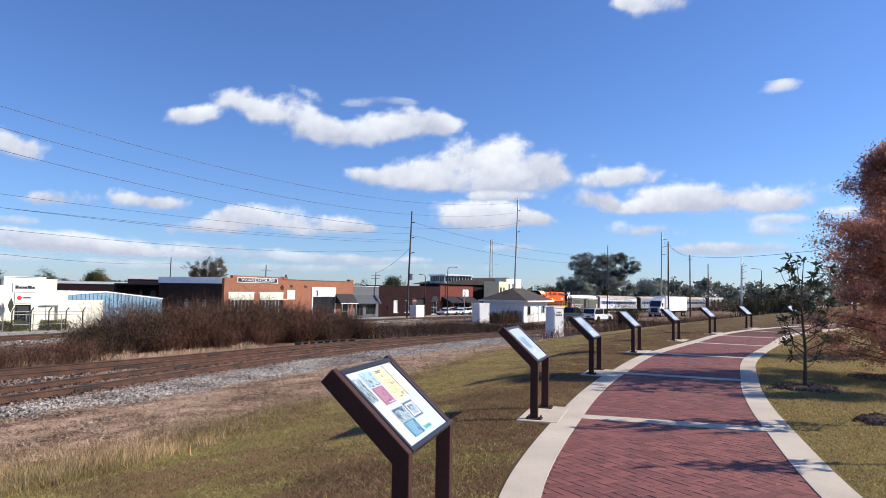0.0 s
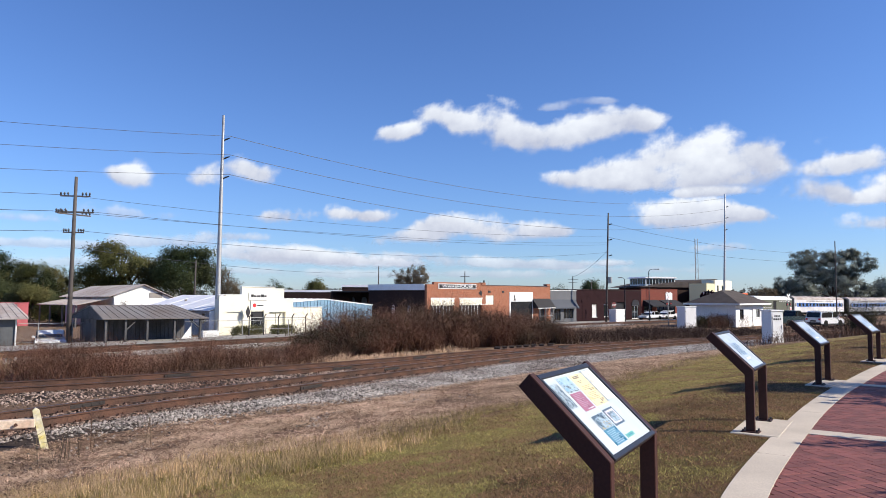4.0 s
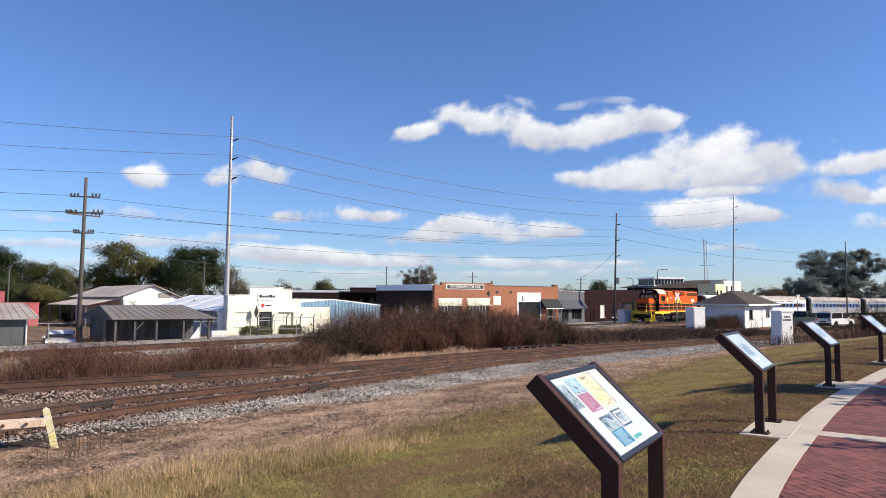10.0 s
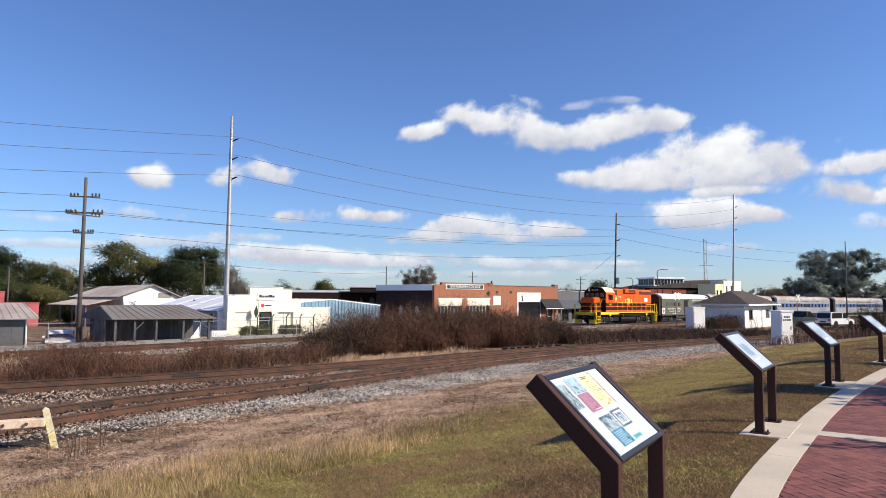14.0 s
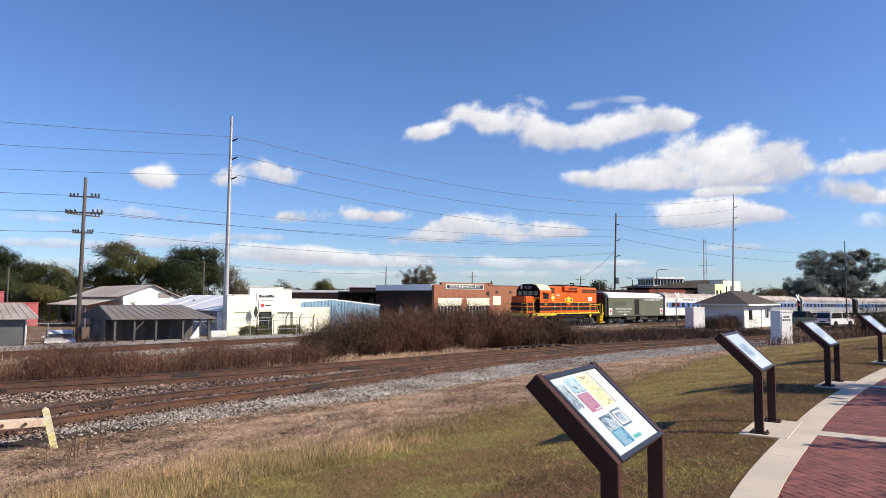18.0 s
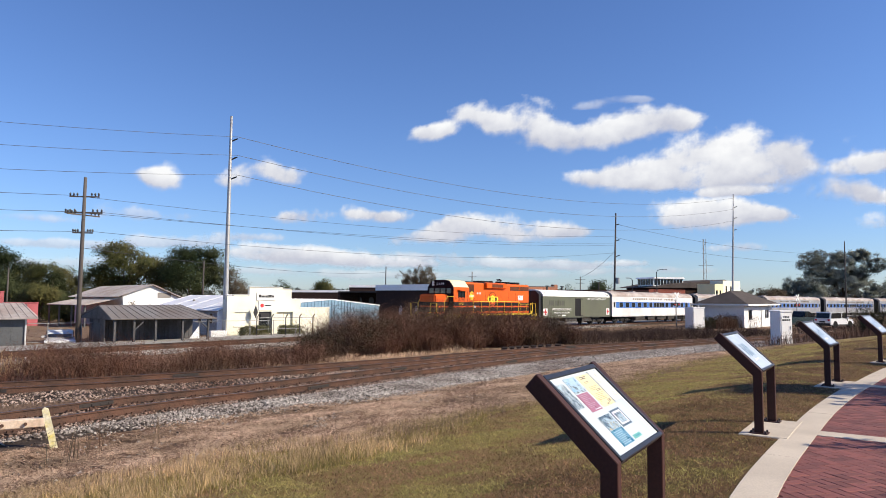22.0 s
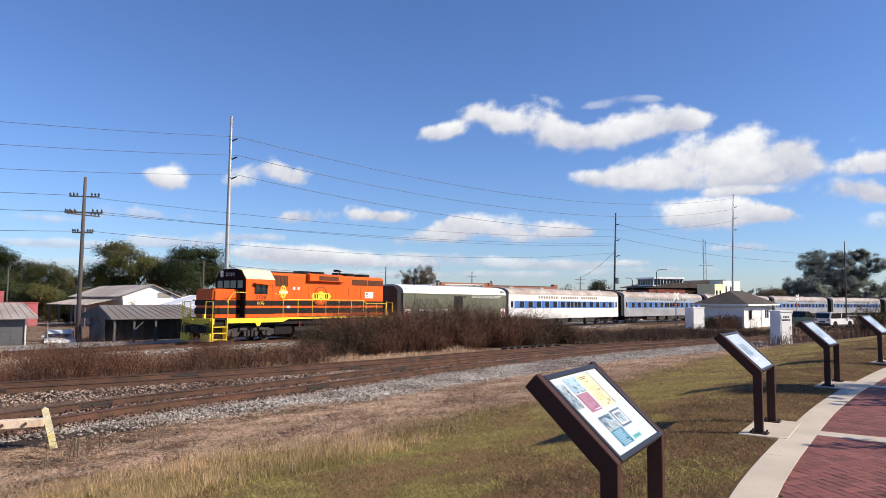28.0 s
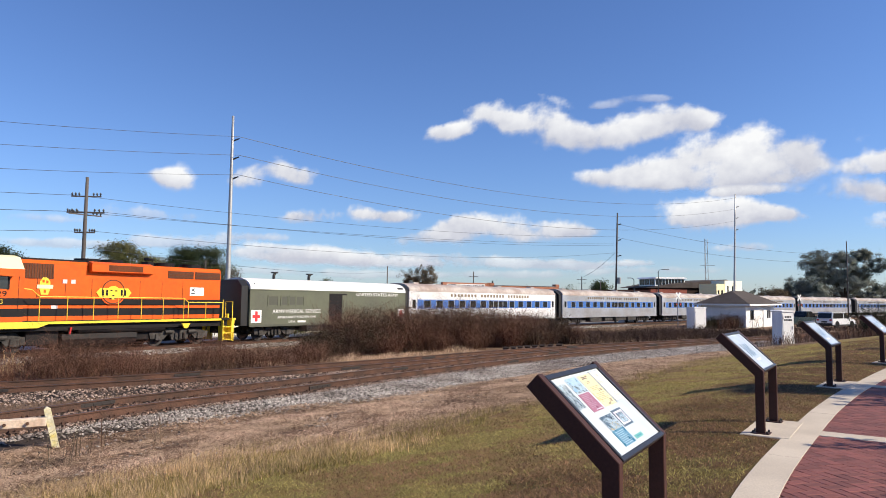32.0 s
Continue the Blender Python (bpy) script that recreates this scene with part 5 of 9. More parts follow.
def store_row():
    # pale grey store with a slate awning
    x, y = 16.46, 97.0
    b = block("grey_store", x, y, 6.8, 12, 2.3 + 2.25, "grey_stucco", "small pale grey store with a slate-blue awning", "store building", holes=[(0.8, 2.6, 0.3, 2.1), (3.4, 6.0, 0.5, 2.1)])
    g = 2.25
    part("awning", prism([(0, 1.05 + g), (-0.7, -0.1 + g), (-0.7, -0.25 + g), (0, 0.0 + g)], 0.1, 6.5, "x"), "awning_blue", b, "slate-blue sloping awning")
    window(b, 3.4, 6.0, 0.5, 2.1, "grey_stucco", bars=(3, 1))
    window(b, 0.8, 2.6, 0.3, 2.1, "grey_stucco", bars=(2, 1), name="shop_door")
    coping(b, 0, 6.8, 2.3 + 2.25, "offwhite")
    # maroon brick store
    x, y = 21.58, 104.0
    b = block("maroon_store", x, y, 21.0, 16, 2.5 + 2.32, "brick_maroon", "maroon brick store front shaded under a flat parapet", "store building",
              holes=[(4.6, 6.0, 0.6, 2.6), (8.2, 9.6, 0.6, 2.6), (10.6, 15.4, 0.2, 2.9), (17.6, 19.8, 0.1, 2.7)])
    window(b, 4.6, 6.0, 0.6, 2.6, "offwhite", "offwhite")
    window(b, 8.2, 9.6, 0.6, 2.6, "white")
    part("recess", box(10.6, 15.4, 0.3, 0.4, 0.2, 2.9), "black", b)
    window(b, 17.6, 19.8, 0.1, 2.3, "white", bars=(2, 2))
    part("arch", prism([(17.3, 2.3), (20.1, 2.3), (19.9, 2.9), (19.3, 3.3), (18.1, 3.3), (17.5, 2.9)], -0.12, -0.004, "y"), "black", b)
    coping(b, 0, 21, 2.5 + 2.32, "brick_dark", 0.45, 0.1)
    # red brick store with an awning and a white sign
    x, y = 37.25, 123.0
    b = block("red_brick_store", x, y, 15.0, 18, 2.85 + 2.54, "brick_red", "red brick store with a white square sign and black awnings", "store building", holes=[(1.0, 4.2, 0.1, 2.7), (6, 14, 0.3, 2.6)])
    part("shop_sign", box(9.8, 12.6, -0.08, -0.004, 0.9 + 2.54, 2.25 + 2.54, 0.01), "white", b, "white square sign with a red mark")
    part("sign_mark", box(10.6, 11.6, -0.1, -0.082, 1.3 + 2.54, 1.7 + 2.54), "red", b)
    for u0, u1 in ((0.6, 6.4), (7.2, 14.2)):
        part("awning", prism([(0, 0.9 + 2.54), (-2.0, -0.1 + 2.54), (-2.0, -0.3 + 2.54), (0, -0.1 + 2.54)], u0, u1, "x"), "awning", b, "black sloping awning")
    window(b, 6, 14, 0.3, 2.6, "black", bars=(5, 1))
    window(b, 1.0, 4.2, 0.1, 2.7, "black", bars=(2, 1), name="shop_door")
    coping(b, 0, 15, 2.85 + 2.54, "brick_red", 0.45, 0.1)
    # yellow stepped facade
    x, y = 61.3, 153.6
    b = block("yellow_store", x, y, 15.0, 4, 4.65 + 2.75, "yellow", "pale yellow stucco store with a taller cream end", "store building", holes=[(0.6, 1.6, 4.6, 6.0), (2.6, 3.6, 4.6, 6.0)])
    part("raised_end", box(4.6, 14.7, 0.02, 3.0, 4.65 + 2.75, 5.5 + 2.75), "cream", b)
    part("pale_front", box(4.6, 15.0, -0.05, -0.004, 0, 5.5 + 2.75), "cream", b)
    window(b, 0.6, 1.6, 4.6, 6.0, "black")
    window(b, 2.6, 3.6, 4.6, 6.0, "black")
    for u in (6.0, 8.7):
        part("tall_window", box(u, u + 0.7, -0.09, -0.052, 5.4, 7.0), "glass", b)
    part("sign_field", box(5.6, 7.2, -0.1, -0.052, 2.6, 3.3), "red", b)
    # clerestory hall behind the stores
    b = block("clerestory_hall", 51.0, 158.0, 22.0, 14, 4.2 + 2.8, "brick_dark", "dark-roofed hall with a white clerestory on top", "hall", turn=20)
    part("clerestory_wall", box(-1.0, 7.5, 2, 8, 7.0, 8.75), "white", b)
    for k in range(9):
        part("clerestory_window", box(-0.7 + k * 0.9, -0.05 + k * 0.9, 1.93, 1.99, 7.3, 8.6), "car_glass", b)
    for k in range(6):
        part("clerestory_window", box(-1.07, -1.01, 2.25 + k * 0.95, 2.95 + k * 0.95, 7.3, 8.6), "car_glass", b)
    part("clerestory_roof", prism([(-1.4, 8.75), (7.9, 8.75), (7.2, 9.1), (-0.8, 9.1)], 1.6, 8.6, "y"), "white_roof", b)
    part("hipped_roof", prism([(-3, 6.6), (22.5, 6.6), (17.5, 8.7), (3, 7.6)], -0.5, 14, "y"), "shingle", b)


store_row()


def corrugated(b, x0, x1, y, z0, z1, k="white"):
    part("wall_sheet", box(x0, x1, y, y + 0.1, z0, z1), k, b)


def left_buildings():
    # white metal building with a low white roof
    x, y = -17.95, 56.52
    z = rail_level(y) - 0.28
    g = -z
    b = thing("white_metal_building", pose(x, y, z, 0, 0, STREET), "long white metal building with a low-pitched white roof", "building")
    # side of the white building; its shade is put into the grey
    part("side_wall", box(-0.15, 0, 0.15, 12.5, 0, 0.3 + g), "grey_siding", b, "metal siding with its shade in the grey")
    for v in (1.2, 3.2, 5.0):
        w = part("window", box(-0.19, -0.153, v, v + 0.55, 1.0, 1.8), "glass", b)
        part("frame", box(-0.2, -0.192, v - 0.06, v, 0.95, 1.85), "white", w)
    seam_roof(b, [(-0.5, 0.0, 0.25 + g), (-0.5, 13.5, 0.25 + g), (4.0, 13.5, 1.5 + g), (4.0, 0.0, 1.5 + g)], "white_roof", 3.0)
    seam_roof(b, [(8.1, 13.5, 0.25 + g), (8.1, 0.0, 0.25 + g), (4.0, 0.0, 1.5 + g), (4.0, 13.5, 1.5 + g)], "white_roof", 3.0)
    part("end_wall", prism([(-0.4, 0), (8.0, 0), (8.0, 0.2 + g), (4, 1.42 + g), (-0.4, 0.2 + g)], 0.0, 0.14, "y"), "white", b)
    part("end_wall", prism([(-0.4, 0), (8.0, 0), (8.0, 0.2 + g), (4, 1.42 + g), (-0.4, 0.2 + g)], 13.1, 13.3, "y"), "white", b)
    part("roof_vent", tube([(2.0, 9.0, 0.5 + g), (2.0, 9.0, 1.15 + g)], 0.12, 8), "metal_roof", b)
    # white barn with a rust-streaked roof
    x, y = -34.2, 76.0
    z = rail_level(y) - 0.28
    g = -z
    b = thing("white_barn", pose(x, y, z, 0, 0, STREET), "old white gabled barn with a rust-streaked metal roof", "barn")
    part("gable_wall", prism([(-0.6, 0), (4.3, 0), (6.0, 0.95 + g), (2.2, 2.6 + g), (-1.0, 1.4 + g)], 0, 0.2, "y"), "white", b)
    seam_roof(b, [(-1.6, 15, 1.2 + g), (-1.6, -0.4, 1.3 + g), (2.2, -0.4, 2.66 + g), (2.2, 15, 2.55 + g)], "rust_roof", 0.8)
    seam_roof(b, [(6.3, -0.4, 0.9 + g), (6.3, 15, 0.9 + g), (2.2, 15, 2.55 + g), (2.2, -0.4, 2.66 + g)], "rust_roof", 0.8)
    part("side_wall", box(-1.0, -0.8, 0.2, 14.5, 0, 1.3 + g), "offwhite", b)
    seam_roof(b, [(-4.6, 13, 0.35 + g), (-4.6, 0.5, 0.4 + g), (-1.4, 0.5, 1.05 + g), (-1.4, 13, 1.0 + g)], "rust_roof", 0.8, name="lean_to_roof")
    for v in (1, 5, 9, 12.5):
        part("lean_to_post", box(-4.5, -4.35, v, v + 0.15, 0, 0.36 + g), "grey_wood", b)
    vr = random.Random(21)
    leaf_mass("vine", [(vr.uniform(-0.8, 3.6), -0.1, 0.3 + g + vr.random() ** 2 * 0.8 - 0.12 * u) for u in range(44)], 26, 0.16, 0.09, "leaf_brown", b, 22)
    part("loft_vent", box(2.9, 4.4, -0.06, -0.004, 1.2 + g, 1.8 + g), "metal_roof", b)
    # open grey pole shed
    x, y = -21.39, 45.0
    z = rail_level(y) - 0.28
    g = -z
    b = thing("open_pole_shed", pose(x, y, z, 0, 0, STREET), "grey weathered open-sided shed with a tin roof", "shed")
    e, r = -0.05 + g, 0.8 + g
    seam_roof(b, [(-0.3, -0.5, e), (7.0, -0.5, e - 0.08), (5.6, 2.4, r), (-0.2, 2.0, r)], "metal_roof", 0.55)
    seam_roof(b, [(7.0, 6, e - 0.05), (-0.3, 6, e), (-0.2, 2.0, r), (5.6, 2.4, r)], "metal_roof", 0.55)
    seam_roof(b, [(7.0, -0.5, e - 0.08), (7.0, 6, e - 0.05), (5.6, 2.4, r), (5.58, 2.38, r)], "metal_roof", 0.9)
    part("gable_board", prism([(-0.4, e - 0.02), (5.9, e - 0.02), (2.0, r - 0.03)], -0.22, -0.14, "x"), "grey_wood", b)
    for u in (0.0, 1.25, 2.7, 4.6, 6.5):
        part("post", box(u - 0.07, u + 0.07, -0.3, -0.16, 0, e - 0.02 - 0.01 * u), "dark_board", b)
        if u in (1.25, 6.5):
            part("brace", tube([(u, -0.23, e - 0.75), (u + (0.7 if u < 3 else -0.8), -0.23, e - 0.1)], 0.05, 4), "dark_board", b)
    part("post", box(-0.3, -0.16, 5.3, 5.45, 0, e), "grey_wood", b)
    for k in range(9):
        part("wall_board", box(-0.1, -0.05, 1.2 + k * 0.3, 1.48 + k * 0.3, 0.02, e + 0.3 - abs(k - 3) * 0.06), "grey_wood", b)
    for k in range(22):
        part("back_board", box(0.0 + k * 0.3, 0.285 + k * 0.3, 2.3, 2.34, 0, e + 0.45), "dark_board", b)
    part("closet_door", box(-0.13, -0.105, 1.9, 2.8, 0.05, 1.3), "grey_sheet", b)
    part("white_flap", prism([(5.2, 0.15), (5.9, 0.15), (5.85, 1.0)], -0.1, -0.05, "y"), "white", b)
    # grey hut at the rails' far side
    x, y = -31.4, 38.3
    z = rail_level(42) - 0.28
    g = -z
    b = thing("grey_tin_hut", pose(x, y, z, 0, 0, 31), "dark grey tin hut with a ribbed pitched roof", "hut")
    for k in range(9):
        part("wall_sheet", box(k * 0.8 + 0.004, k * 0.8 + 0.796, 0, 0.08, -0.1, 0.1 + g), "grey_sheet", b)
    part("end_wall", prism([(0.08, 0), (5, 0), (5, 0.1 + g), (2.5, 0.95 + g), (0.08, 0.1 + g)], 7.1, 7.18, "x"), "grey_sheet", b)
    part("back_wall", box(0, 7.1, 5.0, 5.08, 0, 0.1 + g), "grey_sheet", b)
    seam_roof(b, [(-0.4, -0.5, 0.06 + g), (7.75, -0.5, 0.06 + g), (6.9, 2.5, 0.98 + g), (0.5, 2.5, 0.98 + g)], "rust_roof", 0.42)
    seam_roof(b, [(7.75, 5.4, 0.06 + g), (-0.4, 5.4, 0.06 + g), (0.5, 2.5, 0.98 + g), (6.9, 2.5, 0.98 + g)], "rust_roof", 0.42)
    seam_roof(b, [(7.75, -0.5, 0.06 + g), (7.75, 5.4, 0.06 + g), (6.9, 2.52, 0.98 + g), (6.9, 2.5, 0.98 + g)], "rust_roof", 0.9)
    part("downpipe", tube([(7.15, -0.06, 0), (7.15, -0.06, 0.1 + g)], 0.05, 6), "offwhite", b)
    # faded red building behind it
    b = block("faded_red_building", -52.5, 72.0, 9, 14, 0.5 + 1.97, "pink", "faded red flat building with a raised end", "building", turn=STREET - 10)
    part("raised_end", box(0, 5.7, 0.0, 0.4, 0.5 + 1.974, 1.75 + 1.97), "pink", b)
    coping(b, 5.7, 9.0, 0.5 + 1.97, "pink", 0.5, 0.12)
    coping(b, 0, 5.7, 1.75 + 1.97, "pink", 0.5, 0.12)
    # dark old stores behind the blue shed
    b = block("dark_store", -20.6, 92.0, 26, 14, 2.05 + 2.1, "brick_dark", "row of dark old brick stores with pale copings", "store building", turn=6)
    coping(b, 0, 8.2, 2.05 + 2.1, "white_roof", 0.5, 0.3)
    part("upper_wall", box(8.2, 14.5, 0.02, 10, 2.05 + 2.1, 2.75 + 2.1), "brick_dark", b)
    coping(b, 8.2, 14.5, 2.75 + 2.1, "white_roof", 0.5, 0.3)
    for u in (9.6, 11.2, 12.8):
        w = part("arched_window", prism([(u - 0.35, 2.2), (u + 0.35, 2.2), (u + 0.35, 3.2), (u + 0.2, 3.5), (u - 0.2, 3.5), (u - 0.35, 3.2)], -0.06, -0.004, "y"), "grey_stucco", b)


left_buildings()


def depot_hut():
    x, y = 35.27, 80.0
    z = rail_level(y) - 0.28
    g = -z
    b = thing("hipped_roof_hut", pose(x, y, z, 0, 0, STREET), "small white block hut with a dark hipped shingle roof", "hut")
    H = 0.75 + g
    L, D = 9.5, 5.2
    part("front_wall", wall_sheet(0, L, 0, H, 0, 0.2, [(4.6, 5.8, 0.1, 2.2), (1.4, 2.6, 1.0, 2.1), (7.0, 8.4, 1.0, 2.1)]), "white", b)
    part("side_wall", box(0, 0.2, 0.2, D, 0, H), "white", b)
    part("side_wall", box(L - 0.2, L, 0.2, D, 0, H), "white", b)
    part("back_wall", box(0.2, L - 0.2, D - 0.2, D, 0, H), "white", b)
    window(b, 1.4, 2.6, 1.0, 2.1, "black", bars=(2, 1))
    window(b, 7.0, 8.4, 1.0, 2.1, "white", bars=(2, 1))
    d = part("door", box(4.6, 5.8, 0.08, 0.14, 0.1, 2.2), "white", b)
    part("door_handle", box(5.6, 5.65, 0.03, 0.08, 1.0, 1.12), "rim", d)
    o, e = 0.75, H
    bm = bmesh.new()
    lo = [bm.verts.new(p) for p in ((-o, -o, e), (L + o, -o, e), (L + o, D + o, e), (-o, D + o, e))]
    hi = [bm.verts.new(p) for p in ((2.6, D / 2, e + 1.6), (L - 2.6, D / 2, e + 1.6))]
    for f in ((lo[0], lo[1], hi[1], hi[0]), (lo[1], lo[2], hi[1]), (lo[2], lo[3], hi[0], hi[1]), (lo[3], lo[0], hi[0])):
        bm.faces.new(f)
    bm.faces.new(lo[::-1])
    part("roof", bm, "shingle", b, "dark hipped shingle roof")
    for a in ((-o, L + o, -o - 0.03, -o), (-o, L + o, D + o, D + o + 0.03)):
        part("fascia", box(*a, e - 0.16, e + 0.03), "white", b)
    for a in ((-o - 0.03, -o), (L + o, L + o + 0.03)):
        part("fascia", box(*a, -o, D + o, e - 0.16, e + 0.03), "white", b)
    return b


depot_hut()


def cabinet(x, y, w, d, h, turn, label, z=None, paint="white"):
    """A railway equipment cabinet: body, overhanging lid, door with handle, plinth."""
    z = ground_level(x, y) if z is None else z
    c = thing("signal_cabinet", pose(x, y, z, 0, 0, turn), label, "equipment cabinet")
    part("plinth", box(-0.05, w + 0.05, -0.05, d + 0.05, -0.1, 0.1, 0.01), "concrete", c)
    part("body", box(0, w, 0, d, 0.1, h - 0.1, 0.015), paint, c)
    part("lid", box(-0.06, w + 0.06, -0.06, d + 0.06, h - 0.1, h, 0.02), "white", c)
    door = part("door", box(0.08, w - 0.08, -0.03, -0.002, 0.2, h - 0.22, 0.006), paint, c)
    part("door_handle", box(w - 0.22, w - 0.18, -0.07, -0.03, h * 0.45, h * 0.55), "rim", door)
    for k in (0.25, 0.75):
        part("hinge", box(0.05, 0.1, -0.05, -0.03, h * k, h * k + 0.12), "fence", door)
    return c


c = cabinet(22.65, 45.95, 1.05, 0.85, 2.3, 20, "tall off-white signal cabinet standing in the ballast")
for k, (a, b2) in enumerate(((0.26, 0.8), (0.17, 0.9))):
    for j in range(4):
        part("stencil_bar", box(a + j * (b2 - a) / 4, a + (j + 0.6) * (b2 - a) / 4, -0.045, -0.032, 1.82 - k * 0.2, 1.94 - k * 0.2), "black", c)
cabinet(27.4, 74.8, 1.55, 1.3, 2.45, 20, "grey-white equipment cabinet beside the small hut")
cabinet(25.6, 96.6, 2.2, 1.1, 1.95, 40, "bright white equipment cabinet beside the road crossing")


# ---- poles, lines and signs ----
def wood_pole(x, y, top, lean=(0, 0), arms=(), label="weathered wooden utility pole", base=None, r=0.16, insulators=True, group="utility poles"):
    """arms: rows of (height above its foot, half length, turn)."""
    z = ground_level(x, y) if base is None else base
    h = top - z
    p = thing("utility_pole", pose(x, y, z, 0, 0, 0), label, "utility pole", group)
    part("shaft", tube([(0, 0, -0.3), (lean[0] * 0.5, lean[1] * 0.5, h * 0.5), (lean[0], lean[1], h)], [r, r * 0.85, r * 0.65], 10), "pole_wood", p, smooth=True)
    for hz, half, turn in arms:
        f = hz / h
        cx, cy = lean[0] * f, lean[1] * f
        dx, dy = math.cos(radians(turn)) * half, math.sin(radians(turn)) * half
        a = part("crossarm", tube([(cx - dx, cy - dy, hz), (cx + dx, cy + dy, hz)], 0.06, 4), "pole_wood", p)
        if insulators:
            for k in (-0.95, -0.72, -0.48, 0.48, 0.72, 0.95):
                part("insulator", tube([(cx + dx * k, cy + dy * k, hz + 0.05), (cx + dx * k, cy + dy * k, hz + 0.16), (cx + dx * k, cy + dy * k, hz + 0.26)], [0.025, 0.075, 0.03], 6), "gasket", a)
    return p


def steel_pole(x, y, top, arms, lean=(0, 0), r0=0.24, r1=0.1, base=None, side=1, reach=1.0):
    """A tapered steel transmission pole; arms: heights of its stand-off insulators."""
    z = ground_level(x, y) if base is None else base
    h = top - z
    p = thing("transmission_pole", pose(x, y, z), "tall pale steel transmission pole with short insulator arms", "transmission pole", "transmission poles")
    n = 6
    part("shaft", tube([(lean[0] * k / n, lean[1] * k / n, h * k / n) for k in range(n + 1)], [r0 + (r1 - r0) * k / n for k in range(n + 1)], 12), "pole_steel", p, smooth=True)
    for hz in arms:
        f = hz / h
        cx, cy = lean[0] * f, lean[1] * f
        part("insulator_arm", tube([(cx, cy, hz - 0.15), (cx + side * 0.35 * reach, cy, hz + 0.02), (cx + side * 0.62 * reach, cy, hz + 0.12)], [0.05, 0.07, 0.045], 8), "gasket", p)
    for k in range(1, 4):
        part("flange", tube([(lean[0] * k / 4, lean[1] * k / 4, h * k / 4 - 0.04), (lean[0] * k / 4, lean[1] * k / 4, h * k / 4 + 0.04)], r0 + (r1 - r0) * k / 4 + 0.025, 12), "pole_steel", p)
    return p


steel_pole(-18.2, 58.0, 16.9, [14.9 + 1.7, 13.3 + 1.7, 11.6 + 1.7], (0.12, 0))
p0 = wood_pole(-24.23, 46.0, 9.47, (0.13, 0), [(8.2 + 1.6, 0.95, 8), (7.1 + 1.6, 1.2, 8), (6.95 + 1.6, 1.15, 60), (5.75 + 1.6, 0.65, 8)], "old wooden pole with insulated crossarms")
p2 = wood_pole(25.1, 100.0, 13.8, (0.5, 0), [], "tall dark wooden pole with a transformer", insulators=False)
for k, hz in enumerate((14.3, 12.0, 9.7)):
    part("insulator", tube([(0.45, 0, hz), (0.95, 0, hz + 0.15)], [0.05, 0.09], 8), "gasket", p2)
part("transformer", tube([(0.55, -0.3, 5.7), (0.55, -0.3, 6.6)], 0.28, 12), "fence", p2, "grey pole transformer")
steel_pole(51.7, 122.0, 20.0, [20.2, 18.2, 16.1], (0.7, 0), 0.22, 0.1)
for x, y, top, arms in ((-11.4, 140, 7.5, []), (6.2, 140, 6.5, [(8.2, 0.9, 0)]), (28.3, 140, 5.6, [(7.7, 1.0, 0), (7.0, 0.9, 0)]), (29.8, 130, 4.4, []),
                        (-33, 95, 6.3, [(7.6, 0.8, 0)]), (-60, 95, 5.2, []), (82.6, 140, 13.1, [])):
    wood_pole(x, y, top, (0.1, 0), arms, "distant wooden utility pole", r=0.14, insulators=False)
# poles along the road and rails to the right
steel_pole(108, 156, 18.5, [19.5, 17.6, 15.6], (0.3, 0), 0.24, 0.12, reach=2.6)
for x, y, top, arms in ((66, 93.4, 10.3, []), (84, 112, 9.6, [(11.2, 0.5, 10)]), (96, 122, 8.6, [])):
    wood_pole(x, y, top, (0, 0), arms, "bare wooden utility pole beside the road", r=0.15, insulators=False)
steel_pole(118, 138, 10.8, [12, 10.5, 9], (0.2, 0), 0.2, 0.1, reach=2.6)
steel_pole(150, 175, 14.0, [15, 13.2, 11.4], (0.2, 0), 0.22, 0.12)
wood_pole(134, 142, 5.2, (0, 0), [], "distant wooden utility pole", r=0.14, insulators=False)
wood_pole(40, 36, 5.5, (0, 0), [], "wooden pole behind the reddish tree", r=0.14, insulators=False)


def street_lamp(x, y, top, reach, turn):
    z = ground_level(x, y)
    h = top - z
    p = thing("street_lamp", pose(x, y, z, 0, 0, turn), "dark metal street lamp with a curved arm", "street lamp", "street lamps")
    part("post", tube([(0, 0, -0.1), (0, 0, h - 0.35)], [0.1, 0.06], 8), "gasket", p)
    part("arm", tube([(0, 0, h - 0.35), (reach * 0.15, 0, h - 0.1), (reach * 0.5, 0, h), (reach, 0, h)], 0.04, 6), "gasket", p)
    part("lamp_head", box(reach - 0.1, reach + 0.5, -0.12, 0.12, h - 0.06, h + 0.06, 0.03), "fence", p)


street_lamp(32.7, 104.0, 5.7, 1.1, 0)
street_lamp(29.0, 104.0, 4.4, -0.9, 0)
street_lamp(97.6, 108.5, 7.2, -2.2, 0)


